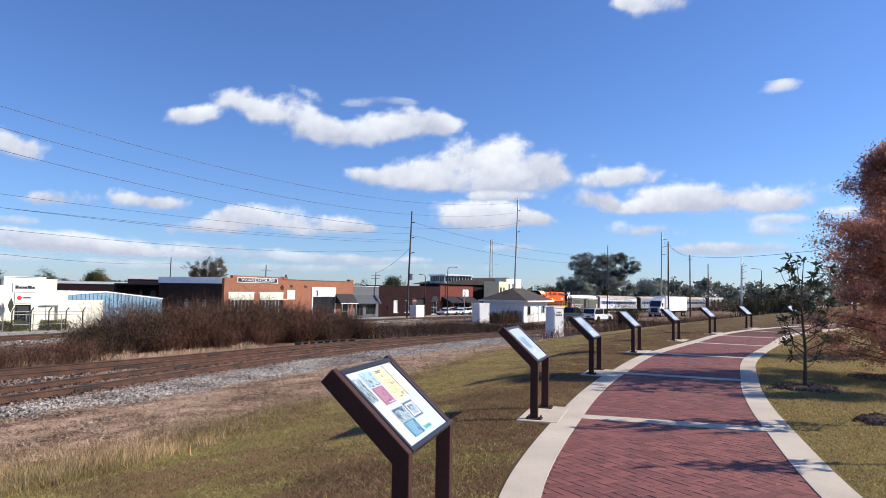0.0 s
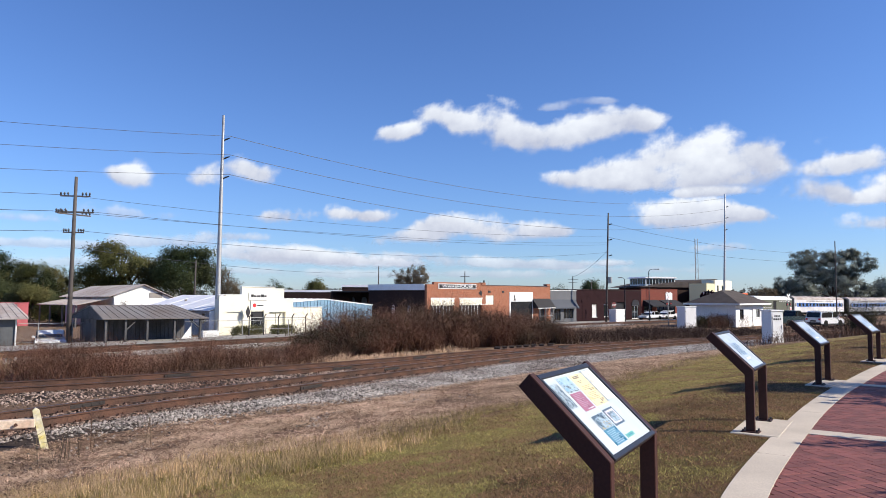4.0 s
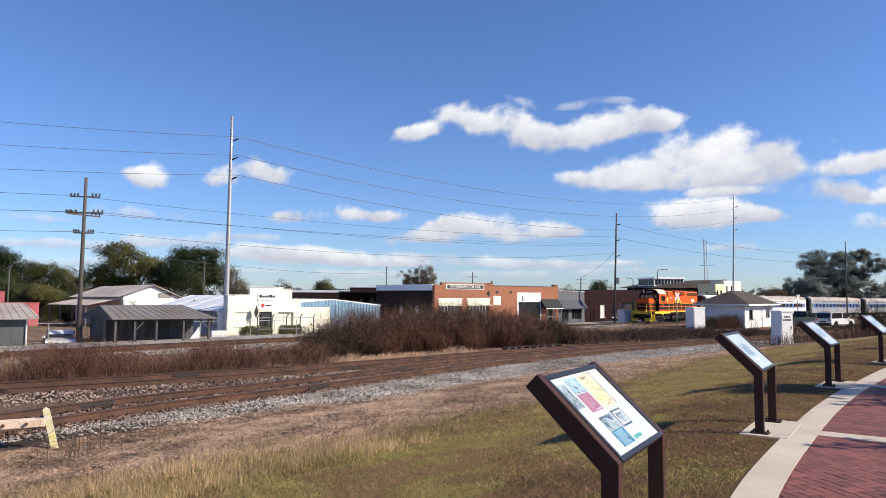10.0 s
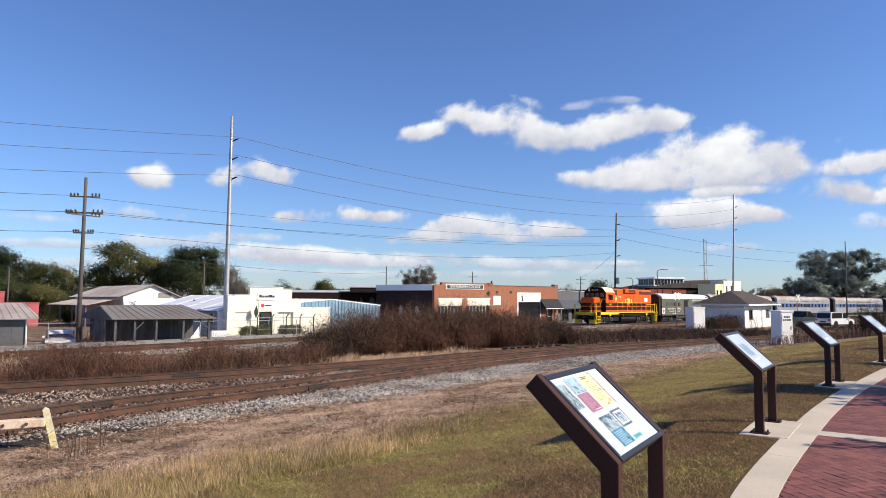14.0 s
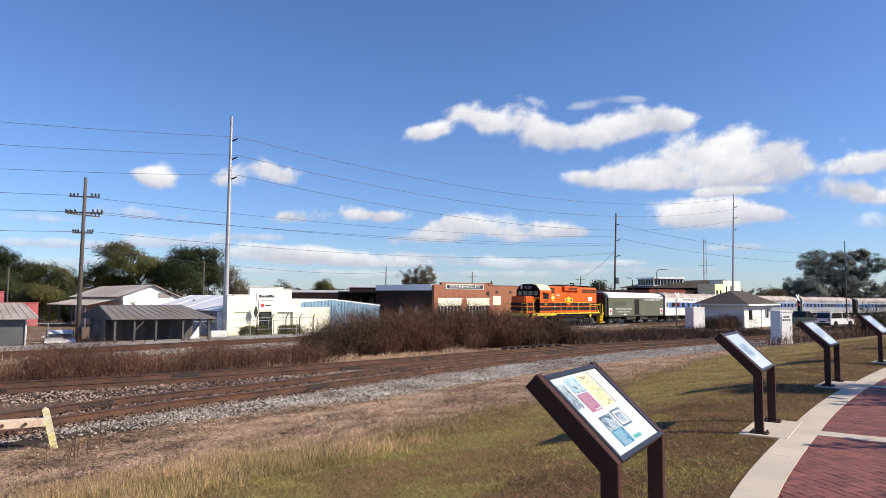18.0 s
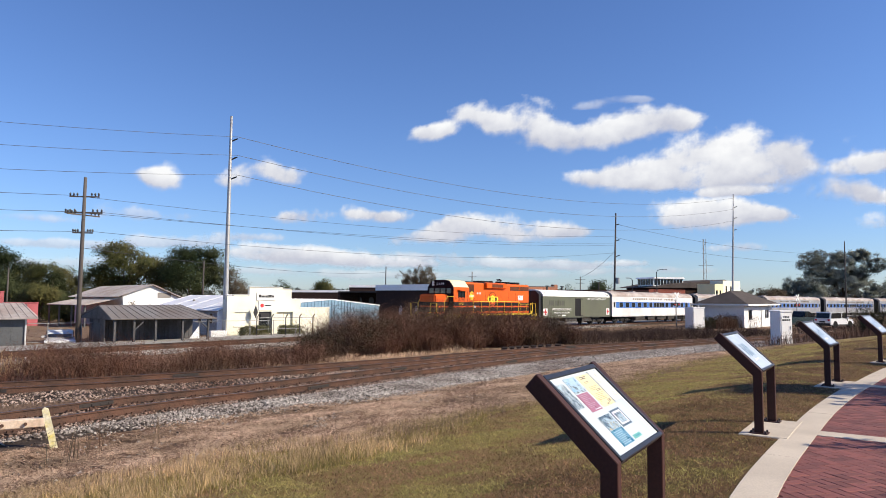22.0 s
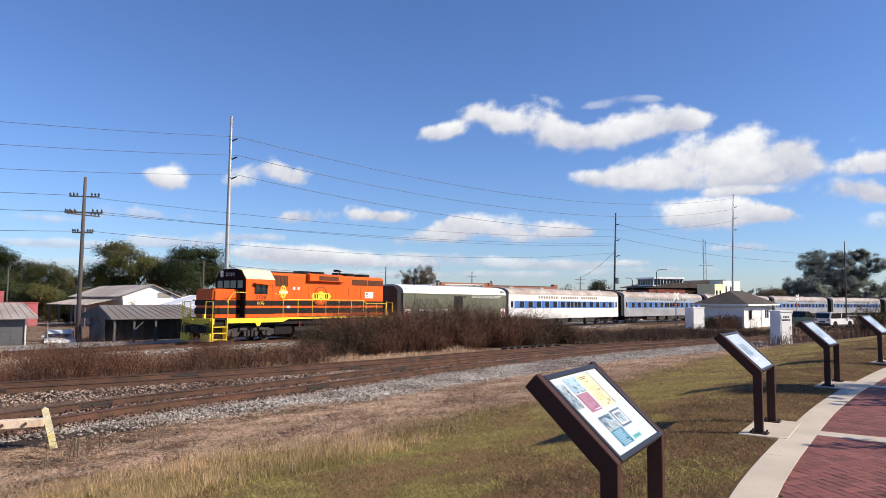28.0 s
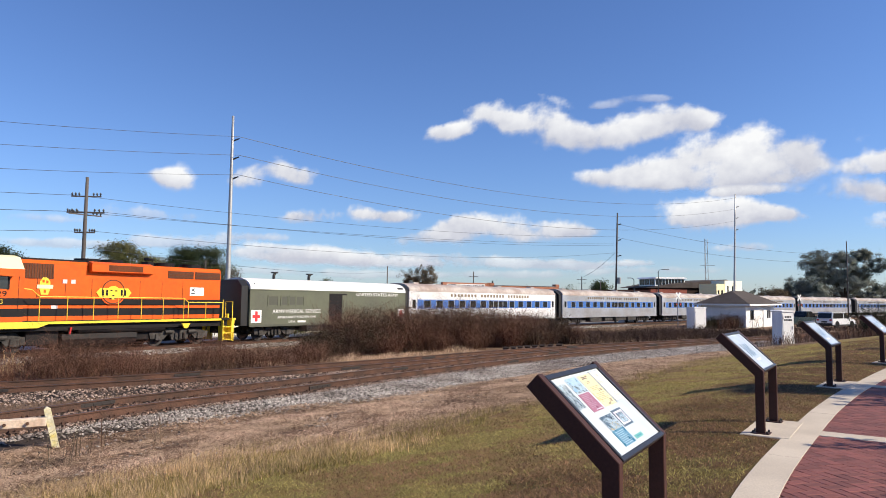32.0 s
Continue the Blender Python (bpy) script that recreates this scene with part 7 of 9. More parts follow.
def locomotive():
    """Offsets o in the comments of the plan run back from the front step; here x = 8.43 - o."""
    L = thing("locomotive", pose(0, 0, 0), "orange and black diesel road-switcher locomotive with yellow sills", "locomotive")
    X = lambda o: 8.43 - o
    H = lambda o: 8.43 - o - 0.6          # along the hood
    # frame and deck
    part("underframe", box(X(16.6), X(0.25), -1.35, 1.35, 1.05, 1.40), "loco_black", L)
    for s in (-1, 1):
        part("sill_stripe", prism([(X(1.0), 1.32), (X(1.0), 1.50), (X(16.0), 1.50), (X(16.0), 1.38), (X(5.9), 1.38), (X(5.4), 1.20), (X(1.0), 1.20)], s * 1.50, s * 1.56, "y"), "loco_yellow", L, "yellow sill stripe")
        for o in (3.4, 13.55):
            part("jacking_pad", prism([(X(o) - 0.28, 1.25), (X(o) + 0.28, 1.25), (X(o) + 0.1, 0.98), (X(o) - 0.1, 0.98)], s * 1.5, s * 1.57, "y"), "loco_yellow", L)
    part("deck", box(X(16.6), X(0.2), -1.53, 1.53, 1.40, 1.52, 0.01), "loco_black", L)
    # long hood with bands of orange and black
    for z0, z1, k in ((1.52, 1.74, "orange"), (1.74, 2.12, "loco_black"), (2.12, 2.27, "orange"), (2.27, 2.60, "loco_black"), (2.60, 4.30, "orange")):
        part("hood_band", box(H(15.75), X(4.75), -0.92, 0.92, z0, z1), k, L)
    bm = prism([(-0.92, 4.30), (0.92, 4.30), (0.78, 4.46), (-0.78, 4.46)], H(15.75), X(4.75), "x")
    part("hood_roof", bm, "orange", L)
    for o in range(7):
        for s in (-1, 1):
            part("hood_door_seam", box(X(5.6 + o * 1.35) - 0.008, X(5.6 + o * 1.35) + 0.008, s * 0.925 - 0.004, s * 0.925 + 0.004, 2.62, 3.6), "loco_black", L)
    # cab
    for z0, z1, k in ((1.52, 1.74, "orange"), (1.74, 2.12, "loco_black"), (2.12, 2.27, "orange"), (2.27, 2.60, "loco_black"), (2.60, 3.95, "orange")):
        part("cab_band", box(X(4.74), X(2.4), -1.50, 1.50, z0, z1), k, L)
    part("cab_roof", prism([(-1.50, 3.95), (1.50, 3.95), (1.02, 4.52), (0.5, 4.62), (-0.5, 4.62), (-1.02, 4.52)], X(4.72), X(2.42), "x"), "loco_cream", L, "cream cab roof")
    # maroon instead of the cab's orange puts the front's shade into its colour
    part("cab_front", prism([(-1.48, 3.0), (1.48, 3.0), (1.48, 3.94), (1.0, 4.5), (0.5, 4.6), (-0.5, 4.6), (-1.0, 4.5), (-1.48, 3.94)], X(2.40), X(2.35), "x"), "brick_maroon", L, "cab front painted dark red for its shade")
    for y0, y1 in ((-1.25, -0.75), (-0.6, -0.05), (0.05, 0.6), (0.75, 1.25)):
        part("front_window", box(X(2.35), X(2.33), y0, y1, 3.38, 3.85), "glass", L)
    part("number_board", box(X(2.35), X(2.28), -0.5, 0.62, 4.08, 4.38, 0.01), "loco_black", L)
    lettering("number", "2129", 0.3, pose(X(2.27), 0.06, 4.23, 90, 0, 90), "offwhite", L, 0.85)
    for s in (-1, 1):
        w = part("side_window", box(X(4.06), X(3.10), s * 1.505 - 0.006, s * 1.505 + 0.006, 3.02, 3.58), "glass", L)
        for o in (3.10, 3.58, 4.06):
            part("frame", box(X(o) - 0.03, X(o) + 0.03, s * 1.52 - 0.02, s * 1.52 + 0.02, 3.0, 3.6), "loco_black", w)
        part("sunshade", prism([(X(4.2), 3.62), (X(2.95), 3.72), (X(2.95), 3.66), (X(4.2), 3.58)], s * 1.5, s * 1.78, "y"), "orange", L)
        m = pose(X(3.57), s * 1.508, 2.79, 90, 0, 180 if s > 0 else 0)
        lettering("number", "2129", 0.36, m, "loco_black", L, 0.85)
        lettering("mark", "HOG", 0.27, pose(X(3.57), s * 1.508, 2.43, 90, 0, 180 if s > 0 else 0), "loco_yellow", L, 0.55)
        part("cab_seam", box(X(4.5) - 0.008, X(4.5) + 0.008, s * 1.505 - 0.004, s * 1.505 + 0.004, 2.0, 3.6), "loco_black", L)
    # short hood
    bm = box(X(2.42), X(0.45), -0.92, 0.92, 1.52, 3.30)
    bmesh.ops.bevel(bm, geom=[e for e in bm.edges if all(v.co.z > 3 for v in e.verts) or all(v.co.x > 7.7 for v in e.verts)], offset=0.12, segments=3, affect="EDGES")
    part("short_hood", bm, "orange", L)
    for z0, z1 in ((1.74, 2.12), (2.27, 2.60)):
        part("hood_stripe", box(X(2.4), X(0.444), -0.928, 0.928, z0, z1), "loco_black", L)
    part("cab_door", box(X(2.39), X(2.36), 1.0, 1.45, 1.55, 3.0), "loco_black", L)
    for y in (-0.22, 0.22):
        o = part("headlight", wheel_disc(0.11, 0.12, 14, "x"), "lens", L)
        o.location = (X(2.3), -0.78, 4.28 + y * 0.45)
    # pilot, steps, coupler
    for end, o0, o1 in ((1, 0.0, 0.15), (-1, 16.85, 17.05)):
        part("end_sheet", box(X(max(o0, o1)), X(min(o0, o1)), -1.5, 1.5, 1.15, 1.5, 0.01), "loco_yellow", L)
        for y0, y1 in ((-1.45, -0.55), (0.55, 1.45)):
            # front plates are blacked for the shade on that end; rear stay yellow
            part("end_plate", box(X(max(o0, o1)), X(min(o0, o1)), y0, y1, 0.62, 1.145, 0.01), "loco_black" if end > 0 else "loco_yellow", L)
            part("pilot", prism([(y0, 0.12), (y1, 0.12), (y1, 0.6), (y0, 0.6)], X(o0) + 0.12 * end, X(o1), "x"), "loco_yellow", L, "yellow pilot plate")
        part("coupler_pocket", box(X(max(o0, o1)), X(min(o0, o1)), -0.54, 0.54, 0.55, 1.145), "loco_black", L)
        ax = X(o0 if end > 0 else o1)
        for y in (-1.2, -0.95, 0.95, 1.2):
            part("brake_hose", tube([(ax, y, 1.2), (ax + end * 0.16, y, 1.0), (ax + end * 0.12, y, 0.55), (ax + end * 0.05, y, 0.5)], 0.04, 6), "black", L)
        for y in (-0.75, 0.75):
            part("mu_receptacle", box(min(ax, ax + end * 0.12), max(ax, ax + end * 0.12), y - 0.09, y + 0.09, 1.5, 1.75, 0.02), "loco_yellow", L)
        part("uncoupling_lever", tube([(ax + end * 0.08, -1.4, 1.05), (ax + end * 0.12, -0.3, 1.15), (ax + end * 0.12, 0.3, 1.15), (ax + end * 0.08, 1.4, 1.05)], 0.02, 5), "loco_yellow", L)
        cx = X(0.0) if end > 0 else X(17.1)
        part("coupler", box(cx - 0.1, cx + end * 0.0 + 0.35 * (end > 0) + 0.0, -0.12, 0.12, 0.78, 1.02, 0.03) if end > 0 else box(cx - 0.45, cx + 0.1, -0.12, 0.12, 0.78, 1.02, 0.03), "loco_grime", L)
        for y in (-0.8, -0.45, 0.45, 0.8):
            a = X(-0.02) if end > 0 else X(17.07)
            part("air_hose", tube([(a, y, 0.9), (a + end * 0.12, y, 0.65), (a + end * 0.08, y, 0.4)], 0.03, 5), "black", L)
        for s in (-1, 1):
            x0, x1 = (X(1.08), X(0.0)) if end > 0 else (X(16.85), X(16.15))
            part("step_side", box(x0, x0 + 0.05, min(s * 1.1, s * 1.52), max(s * 1.1, s * 1.52), 0.15, 1.38), "loco_yellow", L)
            part("step_side", box(x1 - 0.05, x1, min(s * 1.1, s * 1.52), max(s * 1.1, s * 1.52), 0.15, 1.38), "loco_yellow", L)
            part("step_back", box(x0 + 0.05, x1 - 0.05, min(s * 1.05, s * 1.12), max(s * 1.05, s * 1.12), 0.2, 1.3), "loco_black" if end > 0 else "loco_yellow", L)
            for z in (0.2, 0.58, 0.96):
                part("step", box(x0 + 0.05, x1 - 0.05, min(s * 1.12, s * 1.5), max(s * 1.12, s * 1.5), z, z + 0.05), "loco_yellow", L)
            gx = x1 if end > 0 else x0
            part("grab_rail", tube([(gx, s * 1.5, 0.7), (gx, s * 1.5, 2.5)], 0.024, 6), "loco_yellow", L)
            part("grab_rail", tube([(x0 if end > 0 else x1, s * 1.5, 1.4), (x0 if end > 0 else x1, s * 1.5, 2.62)], 0.024, 6), "loco_yellow", L)
            part("anticlimber", box(X(0.25) if end > 0 else X(17.2), X(-0.12) if end > 0 else X(16.8), min(s * 0.3, s * 1.45), max(s * 0.3, s * 1.45), 1.36, 1.5, 0.02), "loco_yellow", L)
        ex = X(0.05) if end > 0 else X(16.95)
        for y in (-1.4, -0.75, 0.75, 1.4):
            part("end_rail_post", tube([(ex, y, 1.5), (ex, y, 2.5)], 0.022, 5), "loco_yellow", L)
        for y0, y1 in ((-1.4, -0.75), (0.75, 1.4)):
            part("end_rail", tube([(ex, y0, 2.5), (ex, y1, 2.5)], 0.022, 5), "loco_yellow", L)
    for s in (-1, 1):
        railing(L, X(5.47), X(13.4), s * 1.5, 1.52, 2.68, 7)
        railing(L, X(13.7), X(16.1), s * 1.5, 1.52, 2.45, 3)
        part("handrail", tube([(X(13.4), s * 1.5, 2.68), (X(13.7), s * 1.5, 2.45)], 0.024, 6), "loco_yellow", L)
        part("handrail", tube([(X(1.0), s * 1.5, 2.5), (X(1.5), s * 1.5, 3.1), (X(2.4), s * 1.5, 3.1)], 0.024, 6), "loco_yellow", L)
        part("handrail", tube([(X(4.75), s * 1.5, 3.05), (X(5.1), s * 1.5, 3.0), (X(5.47), s * 1.5, 2.68)], 0.024, 6), "loco_yellow", L)
        y = s * 0.93
        # intake grille, blower bulge, radiator shutters
        for (o0, o1, z0, z1) in ((4.3, 5.75, 3.55, 4.28), (12.1, 13.8, 3.80, 4.22), (13.9, 15.7, 3.80, 4.22)):
            g = part("grille", box(H(o1), H(o0), y - 0.01, y + 0.01, z0, z1), "grille", L, "dark louvred grille")
            n = int((o1 - o0) / 0.12) if o0 < 5 else int((z1 - z0) / 0.07)
            for k in range(n):
                if o0 < 5:
                    c = H(o0) - (o1 - o0) * (k + 0.5) / n
                    part("louvre", box(c - 0.015, c + 0.015, y - 0.025, y + 0.025, z0 + 0.03, z1 - 0.03), "rust", g)
                else:
                    c = z0 + (z1 - z0) * (k + 0.5) / n
                    part("louvre", box(H(o1) + 0.03, H(o0) - 0.03, y - 0.025, y + 0.025, c - 0.012, c + 0.012), "rust", g)
        bm = prism([(s * 0.9, 3.92), (s * 1.22, 4.0), (s * 1.22, 4.42), (s * 0.9, 4.52)], H(11.0), H(7.5), "x")
        bul = part("dynamic_brake_blister", bm, "orange", L)
        part("blister_grille", box(H(10.35), H(8.4), s * 1.225 - 0.006, s * 1.225 + 0.006, 4.05, 4.36), "grille", bul)
        part("white_placard", box(H(14.55), H(13.58), y + s * 0.006 - 0.005, y + s * 0.006 + 0.005, 2.84, 3.32), "white", L, "white placard with a black mark")
        for a in (40, -40):
            o = part("placard_mark", box(-0.13, 0.13, -0.003, 0.003, -0.025, 0.025), "black", L)
            o.matrix_basis = Matrix.Translation((H(13.8), y + s * 0.016, 3.17)) @ pose(0, 0, 0, 0, a, 0)
        part("placard_mark", box(H(13.95), H(13.65), y + s * 0.012 - 0.003, y + s * 0.012 + 0.003, 2.92, 2.98), "black", L)
        # round-and-lozenge emblem in yellow and dark strokes
        ring = part("emblem_disc", wheel_disc(0.72, 0.02, 28, "y"), "orange", L)
        ring.location = (H(8.85), y + s * 0.01, 2.98)
        loz = [(-0.98, 0), (-0.78, 0.24), (0.78, 0.24), (0.98, 0), (0.78, -0.24), (-0.78, -0.24)]
        em = part("emblem", prism([(H(8.9) + u, 2.93 + w) for u, w in loz], y + s * 0.022, y + s * 0.034, "y"), "loco_yellow", L, "yellow lozenge emblem")
        core = part("emblem_disc", wheel_disc(0.36, 0.02, 22, "y"), "loco_yellow", em)
        core.location = (H(8.85), y + s * 0.034, 2.93)
        for u in (-0.62, -0.42, 0.4, 0.62):
            part("emblem_stroke", box(H(8.9) + u - 0.05, H(8.9) + u + 0.05, y + s * 0.04 - 0.006, y + s * 0.04 + 0.006, 2.78, 3.08), "loco_black", em)
        for u, w in ((-0.15, 0.1), (0.12, 0.12), (0.0, -0.15), (-0.12, -0.28), (0.15, -0.3)):
            part("emblem_stroke", box(H(8.85) + u - 0.06, H(8.85) + u + 0.06, y + s * 0.048 - 0.005, y + s * 0.048 + 0.005, 2.9 + w, 2.96 + w), "loco_black", em)
        ring2 = part("emblem_ring", tube([(H(8.85) + 0.62 * math.cos(k * 0.2618), y + s * 0.02, 2.98 + 0.62 * math.sin(k * 0.2618)) for k in range(25)], 0.03, 4, cap=False), "rust", L)
        # small round badge beside the cab
        shield = [(-0.16, -0.42), (0.16, -0.42), (0.27, -0.1), (0.24, 0.22), (0.1, 0.42), (-0.1, 0.42), (-0.24, 0.22), (-0.27, -0.1)]
        b = part("badge", prism(shield, -0.01, 0.01, "y"), "loco_yellow", L, "yellow shield badge with a white ribbon")
        b.location = (H(5.35), y + s * 0.012, 3.2)
        part("badge_ribbon", box(-0.38, 0.38, s * 0.012 - 0.006, s * 0.012 + 0.006, -0.12, 0.06), "loco_cream", b)
        for u, w in ((-0.1, 0.2), (0.08, 0.24), (0.0, -0.25)):
            part("badge_stroke", box(u - 0.05, u + 0.05, s * 0.012 - 0.006, s * 0.012 + 0.006, w - 0.07, w + 0.07), "orange", b)
        part("badge_bar", box(H(5.75), H(5.0), y + s * 0.01 - 0.004, y + s * 0.01 + 0.004, 2.7, 2.73), "loco_black", L)
        for o in (6.2, 6.62):
            part("hatch_label", box(H(o + 0.22), H(o), y + s * 0.006 - 0.005, y + s * 0.006 + 0.005, 3.35, 3.55), "offwhite", L)
        part("step_label", box(H(6.0), H(5.7), y + s * 0.006 - 0.005, y + s * 0.006 + 0.005, 2.1, 2.26), "offwhite", L)
        # fuel tank, battery boxes
        part("air_reservoir", tube([(X(7.5), s * 1.15, 1.0), (X(12.4), s * 1.15, 1.0)], 0.17, 12), "loco_black", L, smooth=True)
    bm = prism([(-1.28, 0.36), (-1.15, 0.2), (-0.9, 0.12), (0.9, 0.12), (1.15, 0.2), (1.28, 0.36), (1.36, 0.6), (1.3, 0.85), (-1.3, 0.85), (-1.36, 0.6)], X(10.65), X(6.7), "x")
    part("fuel_tank", bm, "loco_black", L)
    part("air_brake_rack", box(X(6.65), X(5.1), -1.1, 1.1, 0.35, 1.05, 0.04), "loco_black", L)
    part("equipment_box", box(X(11.8), X(10.7), -1.0, 1.0, 0.4, 1.05, 0.04), "loco_black", L)
    part("fuel_valve", tube([(X(7.0), 1.42, 0.85), (X(7.05), 1.44, 1.2)], 0.05, 6), "red", L)
    # roof fans, stacks, horn
    for o in (7.9, 9.2, 12.4, 14.2):
        part("roof_fan", tube([(H(o), 0, 4.46), (H(o), 0, 4.68)], 0.62, 20), "loco_black", L)
    part("exhaust_stack", box(H(11.6), H(11.2), -0.3, 0.3, 4.46, 4.72, 0.02), "loco_black", L)
    part("roof_walk", box(X(10.4), X(4.9), -0.5, 0.5, 4.47, 4.56), "loco_black", L)
    for dy in (-0.15, 0, 0.15):
        part("horn", tube([(H(11.75), dy, 4.84), (H(11.3), dy, 4.88)], [0.03, 0.09], 8), "loco_black", L)
    part("horn_post", tube([(H(11.7), 0, 4.46), (H(11.7), 0, 4.86)], 0.04, 6), "loco_black", L)
    for o in (3.25, 13.5):
        # dark boxes added inside the trucks so the underside stays dark
        part("dark_truck_fill", box(X(o) - 2.0, X(o) + 2.0, -0.5, 0.5, 0.25, 1.05, 0.05), "loco_black", L)
        part("brake_rigging", tube([(X(o) - 1.9, -1.1, 0.92), (X(o) + 1.9, -1.1, 0.92)], 0.06, 6), "loco_grime", L)
        for s in (-1, 1):
            part("sand_pipe", tube([(X(o) - 1.95, s * 0.95, 1.2), (X(o) - 1.9, s * 0.85, 0.2)], 0.03, 5), "loco_grime", L)
            part("sand_pipe", tube([(X(o) + 1.95, s * 0.95, 1.2), (X(o) + 1.9, s * 0.85, 0.2)], 0.03, 5), "loco_grime", L)
    truck_frame(L, X(3.25))
    truck_frame(L, X(13.5))
    return L


def car_shell(c, half, body, roof, roof_label, side_top=3.30, low=1.0, crown=4.05, w=1.5):
    """Body side, turtle-back roof and dark ends of a coach."""
    part("body", box(-half, half, -w, w, low, side_top, 0.02), body, c)
    prof = [(-w - 0.02, side_top)] + [(w * 1.01 * math.cos(math.pi - math.pi * k / 14), side_top + (crown - side_top) * math.sin(math.pi * k / 14) ** 0.8) for k in range(1, 14)] + [(w + 0.02, side_top)]
    part("roof", prism(prof, -half + 0.02, half - 0.02, "x"), roof, c, roof_label)
    for s in (-1, 1):
        x0, x1 = sorted((s * half, s * (half + 0.55)))
        part("diaphragm", prism([(-1.35, low), (1.35, low), (1.35, 3.5), (0.9, 3.9), (-0.9, 3.9), (-1.35, 3.5)], x0, x1, "x"), "black", c, "black end diaphragm")
        part("coupler", box(min(s * (half + 0.3), s * (half + 0.75)), max(s * (half + 0.3), s * (half + 0.75)), -0.15, 0.15, 0.78, 1.02), "loco_grime", c)


def army_car():
    """Offsets from 18.2 to 33.9 m behind the front step; middle at 26.05."""
    c = thing("hospital_kitchen_car", pose(0, 0, 0), "olive-drab army kitchen car with white roof and red crosses", "railway car")
    half = 7.83
    X = lambda o: 26.05 - o
    car_shell(c, half, "olive", "white", "white turtle-back roof")
    for s in (-1, 1):
        y = s * 1.5
        for o0, o1 in ((19.66, 20.5), (20.75, 21.3), (21.45, 22.0), (22.05, 22.75)):
            w = part("window", box(X(o1), X(o0), y - 0.012, y + 0.012, 2.32, 2.86), "olive_dark", c, "painted-over window")
            for a in (o0, o1):
                part("frame", box(X(a) - 0.03, X(a) + 0.03, y - 0.03, y + 0.03, 2.28, 2.9), "olive", w)
            part("frame", box(X(o1), X(o0), y - 0.03, y + 0.03, 2.86, 2.92), "olive", w)
        # a black sheet laid on the side stands for the doorway's unlit inside
        d = part("doorway", box(X(27.0), X(25.2), y - 0.01, y + 0.01, 1.1, 3.12), "loco_black", c, "black sheet for the open doorway's dark inside")
        part("door_leaf", box(X(26.95), X(26.5), y - 0.035, y + 0.035, 1.15, 3.02), "olive", d)
        for o in (18.75, 33.33):
            p = part("cross_panel", box(X(o) - 0.41, X(o) + 0.41, y - 0.008, y + 0.008, 1.18, 1.98), "white", c, "white panel with a red cross")
            part("cross_bar", box(X(o) - 0.3, X(o) + 0.3, y - 0.014, y + 0.014, 1.48, 1.68), "red", p)
            part("cross_bar", box(X(o) - 0.1, X(o) + 0.1, y - 0.017, y + 0.017, 1.26, 1.90), "red", p)
        turn = 180 if s > 0 else 0
        lettering("letters", "UNITED STATES ARMY", 0.34, pose(X(30.45), y + s * 0.012, 3.08, 90, 0, turn), "white", c, 4.9)
        lettering("letters", "ARMY MEDICAL SERVICE", 0.36, pose(X(22.2), y + s * 0.012, 1.87, 90, 0, turn), "white", c, 4.3)
        lettering("letters", "AMBULANCE KITCHEN CAR", 0.24, pose(X(22.2), y + s * 0.012, 1.50, 90, 0, turn), "white", c, 3.4)
        lettering("letters", "U.S.A.", 0.22, pose(X(21.75), y + s * 0.012, 1.2, 90, 0, turn), "white", c, 0.6)
        part("number_bar", box(X(23.0), X(22.25), y - 0.01, y + 0.01, 1.13, 1.27), "white", c)
        part("drip_rail", box(-half + 0.1, half - 0.1, y - 0.03, y + 0.03, 3.24, 3.31), "olive", c)
        part("sill", box(-half, half, y - 0.025, y + 0.025, 0.92, 1.06), "olive_dark", c)
        part("underbox", box(-3.2, -1.0, min(s * 0.6, s * 1.35), max(s * 0.6, s * 1.35), 0.45, 0.95, 0.02), "loco_grime", c)
        part("underbox", box(0.2, 2.8, min(s * 0.6, s * 1.35), max(s * 0.6, s * 1.35), 0.5, 0.95, 0.02), "loco_grime", c)
        part("end_hatch", box(X(19.25), X(18.6), min(s * 1.2, s * 1.46), max(s * 1.2, s * 1.46), 3.5, 3.72), "offwhite", c)
        part("end_hatch", box(X(33.6), X(32.9), min(s * 1.2, s * 1.46), max(s * 1.2, s * 1.46), 3.45, 3.68), "black", c)
        part("grab_rail", tube([(half + 0.2, s * 1.1, 1.2), (half + 0.2, s * 1.1, 3.2)], 0.03, 5), "fence", c)
    for o in (21.2, 24.4):
        part("roof_vent", tube([(X(o), 0.2, 3.95), (X(o), 0.2, 4.3), (X(o) - 0.12, 0.2, 4.42)], 0.1, 8), "black", c)
        part("vent_cap", box(X(o) - 0.25, X(o) + 0.12, 0.05, 0.35, 4.42, 4.52), "black", c)
    for x in (-5.4, 5.4):
        truck_frame(c, x, 2.3, 0.44)
    return c


